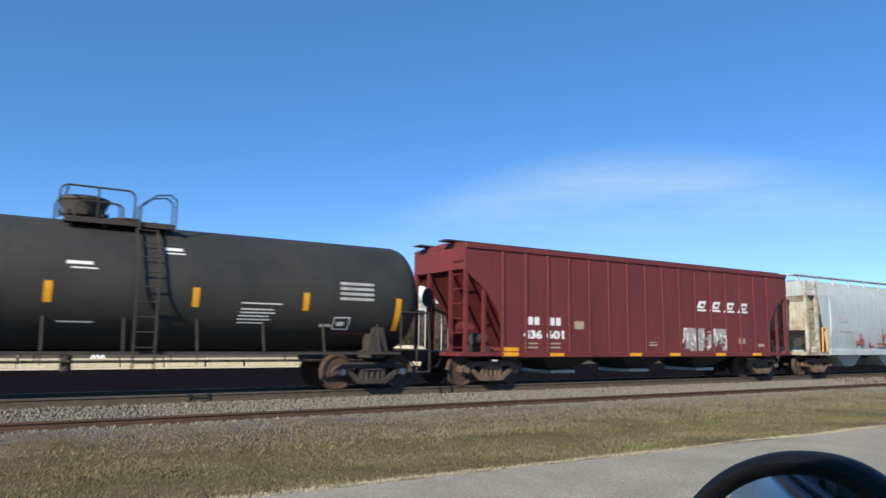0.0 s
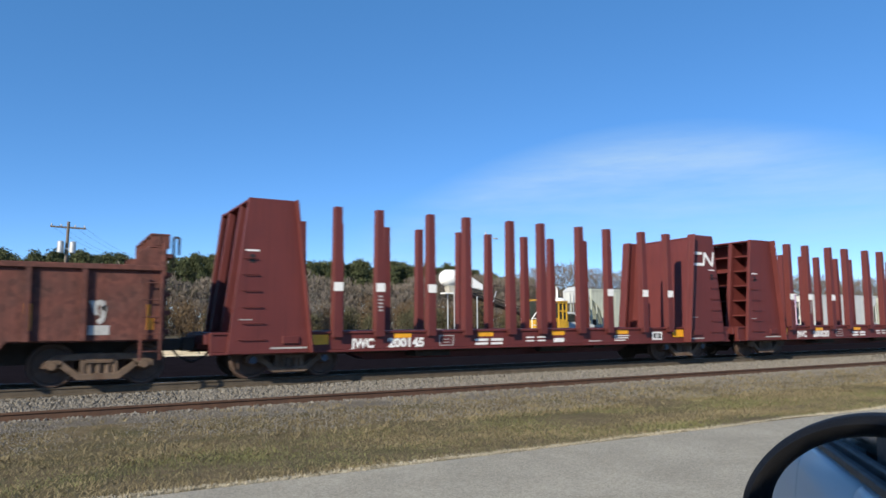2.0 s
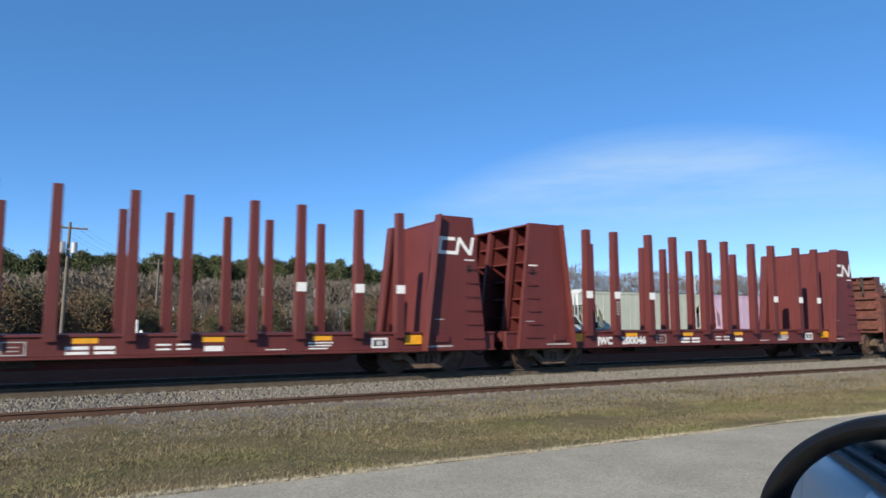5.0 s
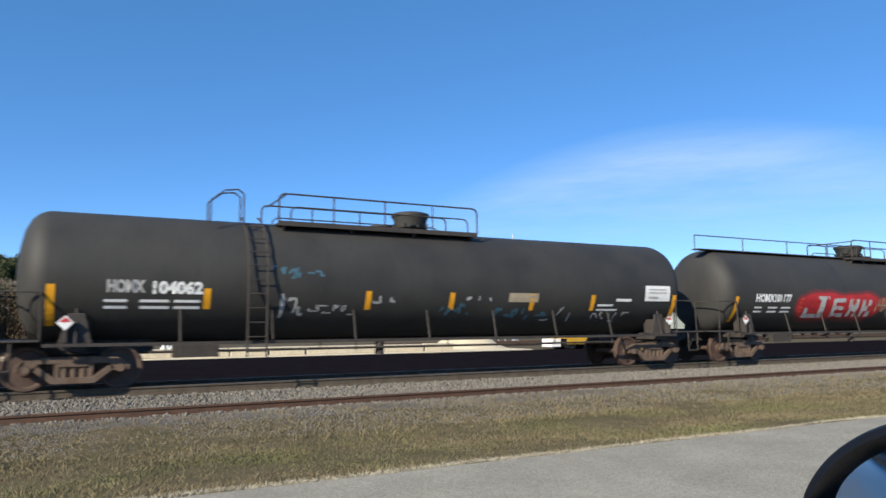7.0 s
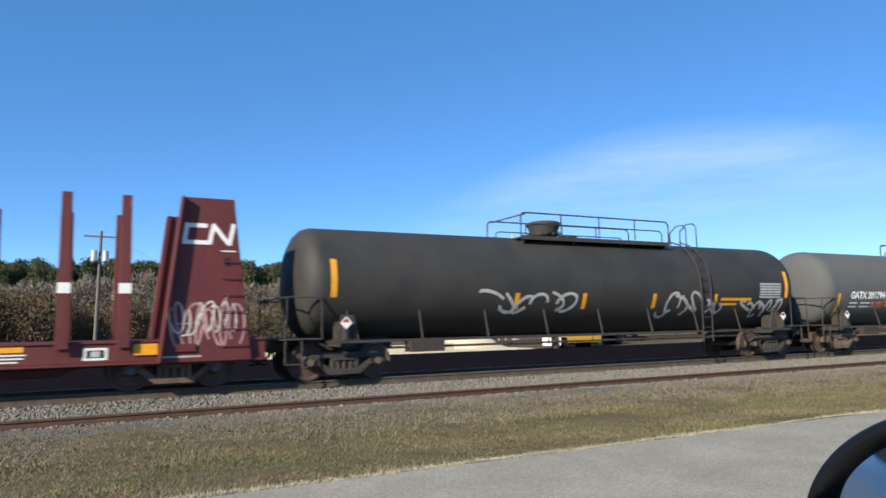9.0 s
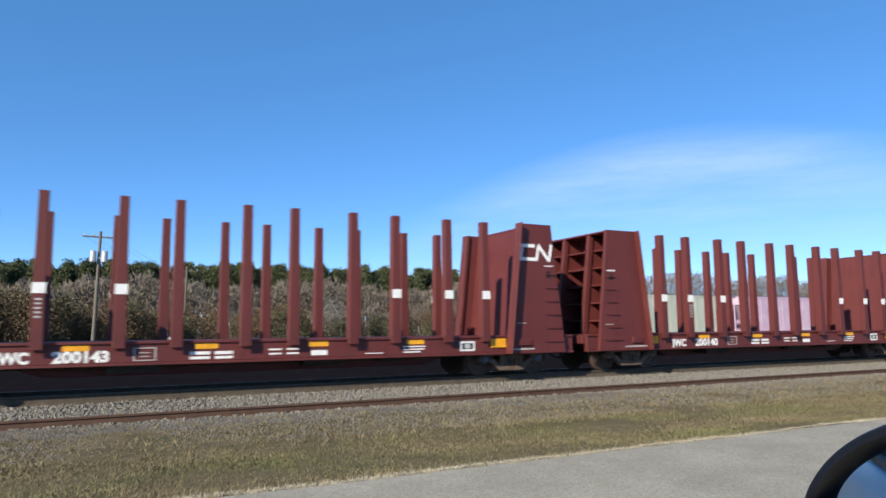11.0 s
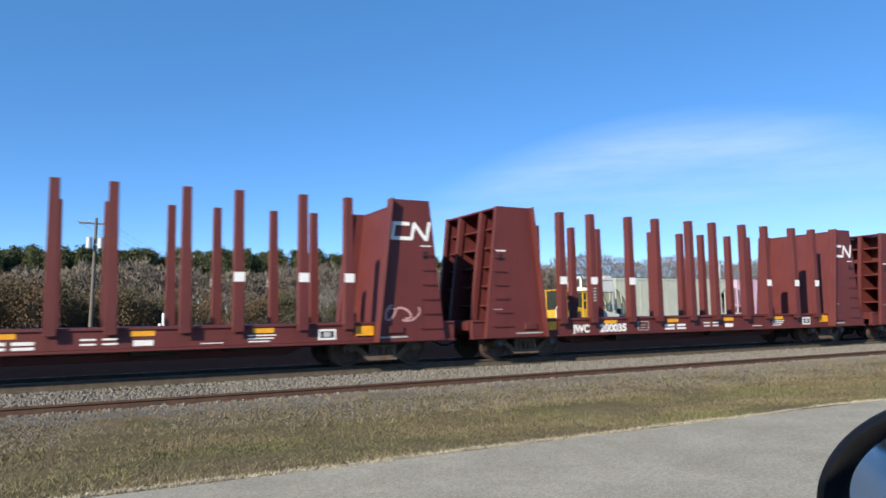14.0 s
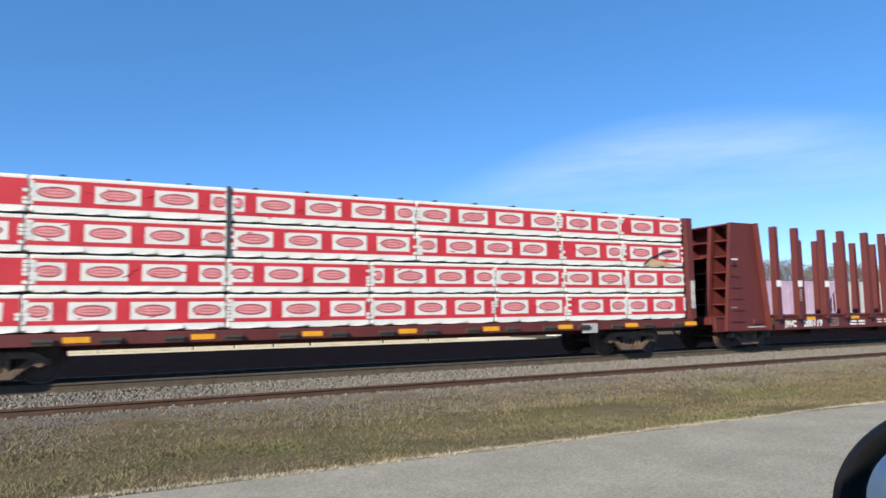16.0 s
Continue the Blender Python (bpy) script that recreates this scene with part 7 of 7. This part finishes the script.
    part("cab", Shape().prism([(-1.9, 0.7), (1.7, 0.7), (1.7, 1.5), (0.4, 1.75), (-0.3, 2.5), (-1.9, 2.6)], -0.9, 0.9), WHITE_CAR, t, bevel=0.05)
    part("side_window", Shape().prism([(-1.5, 1.75), (0.1, 1.75), (-0.4, 2.35), (-1.5, 2.4)], -0.915, -0.905), CAB_GLASS, t, "dark side window")
    for x in (-1.2, 1.1):
        part("wheel", Shape().lathe([(-0.95, 0.36), (-0.85, 0.42), (0.85, 0.42), (0.95, 0.36)], "y", 16, (x, 0, 0.42)), RUBBER, t, smooth=True)
    # loading conveyor with a white head drum
    s = thing("loading_conveyor", "sloping steel conveyor with a white head drum on legs", "conveyor", at=pose(29.4, 51.0, -0.75))
    part("head_drum", Shape().lathe([(-0.95, 0.15), (-0.85, 0.5), (-0.5, 0.72), (0.3, 0.74), (0.7, 0.55), (0.85, 0.2)], "x", 20, (0.55, 0, 6.0)), GLOSS_WHITE, s, smooth=True)
    part("top_pipe", Shape().pipe([(1.35, 0, 6.5), (1.35, 0, 7.75), (1.5, 0, 7.9), (2.4, 0, 7.9)], 0.15, 8), GLOSS_WHITE, s, "white bent pipe")
    part("drum_stand", Shape().prism([(0.1, 5.35), (1.0, 5.35), (0.8, 4.75), (0.3, 4.75)], -0.4, 0.4), RUSTY_WHITE, s)
    part("drum_base", Shape().box(-0.2, 1.3, -0.45, 0.45, 4.65, 4.76), GLOSS_WHITE, s)
    part("belt_cover", Shape().prism([(1.7, 6.15), (2.2, 6.25), (3.6, 5.5), (3.6, 4.95), (1.9, 5.25)], -0.5, 0.5), GLOSS_WHITE, s, "white belt cover", bevel=0.08)
    for y in (-0.5, 0.5):
        for dz in (0.0, 0.55):
            part("truss_chord", Shape().tube((1.2, y, 5.0 + dz * 0.6), (9.0, y, 2.6 + dz), 0.06, 6), UNDER, s)
        for k in range(9):
            x = 1.6 + 0.82 * k
            z = 5.0 - (x - 1.2) * 0.308
            part("truss_brace", Shape().tube((x, y, z), (x + 0.41, y, z + 0.42), 0.035, 5).tube((x + 0.41, y, z + 0.42), (x + 0.82, y, z - 0.25), 0.035, 5), UNDER, s)
    part("belt", Shape().prism([(1.2, 5.05), (9.0, 2.65), (9.0, 2.75), (1.2, 5.15)], -0.4, 0.4), RUBBER, s)
    for x, z in ((4.6, 4.0), (5.9, 3.6)):
        part("guard_arm", Shape().tube((x, -0.5, z), (x + 0.35, -0.5, z + 0.95), 0.04, 6), GALV, s)
    for x in (0.6, 2.9, 8.4):
        for y in (-0.55, 0.55):
            part("leg", Shape().tube((x, y, 0.43), (x, y, 5.0 - max(0, x - 1.2) * 0.308), 0.06, 8), GALV, s)
    # low concrete blocks along the edge of the lot
    rnd = random.Random(18)
    x = -34.0
    while x < 21.0:
        d = rnd.choice((1.1, 2.1, 3.0, 3.1, 4.6))
        o = tagged(part("concrete_block", Shape().box(0, d, -0.28, 0.28, 0, 0.5 + rnd.uniform(-0.02, 0.02)), CONCRETE, None, bevel=0.03), "long pale concrete block at the edge of the lot", "block", "concrete blocks")
        o.matrix_basis = pose(x, 41.4 + rnd.uniform(-0.08, 0.08), -0.26, 0, 0, rnd.uniform(-1, 1))
        x += d + 0.14
    for k, (x, y, h) in enumerate(((25.4, 45.0, 1.0), (-19.0, 52.0, 0.7))):
        sp = Shape().lathe([(-0.32, 3.2), (0.0, 2.4), (h * 0.62, 1.45), (h * 0.95, 0.95), (h, 0.05)], "z", 22, (0, 0, 0))
        tagged(part("sand_heap", sp, SAND, None, smooth=True), "low pale sand pile on the gravel lot", "sand pile", "sand piles").location = (x, y, 0)
    # white meter pedestal at the edge of the lot
    p = thing("meter_pedestal", "white post with two small boxes by the lot", "pedestal", at=pose(4.31, 42.0, -0.25))
    part("post", Shape().tube((0.03, 0, 0), (0.03, 0, 1.98), 0.09, 8), GLOSS_WHITE, p, smooth=True)
    for x in (-0.34, 0.1):
        part("meter_box", Shape().box(x, x + 0.30, -0.16, 0.12, 0.28, 0.56), GLOSS_WHITE, p, bevel=0.02)
        part("riser", Shape().box(x + 0.08, x + 0.24, -0.10, 0.06, 0.56, 1.40), GLOSS_WHITE, p, bevel=0.02)
    for x in (-0.2, 0.25):
        part("stand", Shape().box(x - 0.03, x + 0.03, -0.05, 0.03, 0.0, 0.28), UNDER, p)
    # white hopper bin standing before the parked cars
    c = thing("feed_bin", "white sheet metal bin on steel legs", "bin", at=pose(39.6, 46.0, -0.3))
    part("bin_body", Shape().box(-0.75, 0.75, -0.9, 0.9, 3.35, 4.35), WHITE_CAR, c, bevel=0.05)
    part("bin_roof", Shape().prism([(-0.8, 4.35), (0.8, 4.35), (0.3, 4.75), (-0.2, 4.75)], -0.95, 0.95), WHITE_CAR, c, bevel=0.02)
    for x in (-0.65, 0.65):
        for y in (-0.8, 0.8):
            part("leg", Shape().box(x - 0.05, x + 0.05, y - 0.05, y + 0.05, 0, 3.4), GALV, c)
    part("ladder", Shape().box(-0.95, -0.90, -0.7, -0.65, 0, 4.2).box(-0.95, -0.90, -0.3, -0.25, 0, 4.2), GALV, c)


build_woods()
build_poles()
build_yard()


# ---- grass, stones ----
STRAW = mat("dry_straw_grass", (0.178, 0.146, 0.084), 0.9, vary=0.25, scale=0.9, bump=0.0, island=0.2, spec=0.2)
GREEN = mat("short_green_grass", (0.126, 0.126, 0.056), 0.9, vary=0.25, scale=0.9, bump=0.0, island=0.2, spec=0.2)
PALE = mat("bleached_grass_edge", (0.36, 0.325, 0.245), 0.9, vary=0.15, scale=2.0, bump=0.0, island=0.3, spec=0.2)


def blades(name, material, xs, ys, h, seed, label):
    rng = np.random.default_rng(seed)
    n = len(xs)
    z = np.interp(ys, [6.15, 6.3, 6.7, 8.5, 11.0, 13.6, 14.4, 15.2], [-0.06, 0.0, -0.05, -0.19, -0.27, -0.28, -0.275, -0.2]) - 0.012
    hh = h * rng.uniform(0.5, 1.5, n)
    a = rng.uniform(0, 6.283, n)
    w = 0.008 + 0.14 * hh
    lean = rng.normal(0, 0.85, (n, 2)) * hh[:, None]
    base = np.stack([xs, ys, z], 1)
    off = np.stack([np.cos(a) * w / 2, np.sin(a) * w / 2, np.zeros(n)], 1)
    tip = base + np.stack([lean[:, 0], lean[:, 1], hh], 1)
    vs = np.stack([base - off, base + off, tip], 1).reshape(-1, 3)
    me = bpy.data.meshes.new(name)
    me.from_pydata(vs.tolist(), [], [(3 * i, 3 * i + 1, 3 * i + 2) for i in range(n)])
    me.materials.append(material)
    tagged(new(name, me), label, "grass", "", "stuff")


def patchy(rng, n, x0, x1, y0, y1, want):
    """Places that gather where a broad pattern is high (want 1) or low (want -1)."""
    x, y = rng.uniform(x0, x1, n), rng.uniform(y0, y1, n)
    p = np.sin(x * 1.3 + 2 * np.sin(y * 0.9)) + np.sin(y * 2.1 + x * 0.37) + 0.7 * np.sin(x * 0.31 - y * 1.7) + rng.normal(0, 0.9, n)
    keep = p * want > -0.5
    return x[keep], y[keep]


def build_verge():
    rng = np.random.default_rng(21)
    x, y = patchy(rng, 210000, -3, 27, 6.3, 12.6, 1)
    thin = rng.random(len(y)) < np.clip((12.4 - y) / 2.4, 0.05, 1)
    blades("dry_grass", STRAW, x[thin], y[thin], 0.034, 1, "short straw coloured dry grass on the verge")
    x, y = patchy(rng, 150000, -3, 27, 6.6, 11.6, -1)
    thin = rng.random(len(y)) < np.clip((11.5 - y) / 2.2, 0.04, 1)
    blades("green_grass", GREEN, x[thin], y[thin], 0.03, 2, "short dull green grass on the verge")
    x, y = rng.uniform(27, 90, 60000), rng.uniform(6.3, 12.0, 60000)
    blades("far_grass", STRAW, x, y, 0.06, 3, "short straw coloured dry grass on the verge")
    x = rng.uniform(-3, 60, 80000)
    y = 6.27 + np.abs(rng.normal(0, 0.10, len(x))) + 0.05 * np.sin(x * 2.1) + 0.03 * np.sin(x * 7.3)
    blades("bleached_grass", PALE, x, y, 0.032, 4, "bleached grass fringe along the road edge")
    x, y = rng.uniform(-3, 27, 2600), rng.uniform(9.8, 14.0, 2600)
    blades("weed_tufts", STRAW, np.repeat(x, 7) + rng.normal(0, 0.03, 18200), np.repeat(y, 7) + rng.normal(0, 0.03, 18200), 0.07, 5, "thin dry weed tufts in the gravel")


def build_stones():
    rng = np.random.default_rng(5)
    octa = np.array([(1, 0, 0), (-1, 0, 0), (0, 1, 0), (0, -1, 0), (0, 0, 1), (0, 0, -1)], float)
    tri = np.array([(0, 2, 4), (2, 1, 4), (1, 3, 4), (3, 0, 4), (2, 0, 5), (1, 2, 5), (3, 1, 5), (0, 3, 5)])

    def stones(name, n, x0, x1, y0, y1, size, label, power=1.0):
        x, y = rng.uniform(x0, x1, n), y1 - (y1 - y0) * rng.random(n) ** power
        z = np.array([ground_z(v) for v in y])
        q = rng.normal(size=(n, 3, 3))
        q, _ = np.linalg.qr(q)
        s = size * rng.uniform(0.5, 1.5, (n, 1, 1)) * rng.uniform(0.6, 1.2, (n, 1, 3))
        v = np.einsum("vk,nkj->nvj", octa, q) * s + rng.normal(0, 0.12, (n, 6, 3)) * size
        v += np.stack([x, y, z + 0.3 * size], 1)[:, None, :]
        me = bpy.data.meshes.new(name)
        f = (tri[None] + 6 * np.arange(n)[:, None, None]).reshape(-1, 3)
        me.from_pydata(v.reshape(-1, 3).tolist(), [], f.tolist())
        me.materials.append(STONE)
        tagged(new(name, me), label, "stones", "", "stuff")

    stones("ballast_stones", 34000, -3, 30, 14.3, 16.75, 0.036, "coarse grey ballast stones on the track shoulder")
    stones("shoulder_gravel", 42000, -3, 30, 10.6, 14.5, 0.015, "fine grey gravel thinning out into the grass", 1.7)
    stones("far_ballast", 12000, 30, 95, 13.0, 17.0, 0.05, "coarse grey ballast stones farther along the track")
    stones("track_ballast", 9000, -3, 30, 17.1, 19.3, 0.036, "dark ballast stones between the rails")


build_verge()
build_stones()



# ---- what moves ----
def motions():
    times = [k / 10 for k in range(161)]
    leads = np.interp(times, [t for t, lead in LEAD], [lead for t, lead in LEAD])
    for ob, c, sets in CARS:
        walk(ob, [(t, pose(c + float(lead) + SPEED * t, TRACK_Y, RAIL)) for t, lead in zip(times, leads)])
        # wheels turn while they pass through the view
        t0 = max(0.0, (-9.0 - c) / SPEED - 0.3)
        t1 = min(16.0, (40.0 - c) / SPEED)
        if t1 <= t0:
            continue
        f0, f1 = int(t0 * FPS), int(t1 * FPS)
        for ws, x in sets:
            rows = [(0.0, pose(x, 0, 0.457))] if f0 > 0 else []
            rows += [(f / FPS, pose(x, 0, 0.457, 0, 86.0 * (f - f0))) for f in range(f0, f1 + 1)]
            if f1 < 16 * FPS:
                rows.append((16.0, pose(x, 0, 0.457, 0, 86.0 * (f1 - f0))))
            walk(ws, rows)


motions()
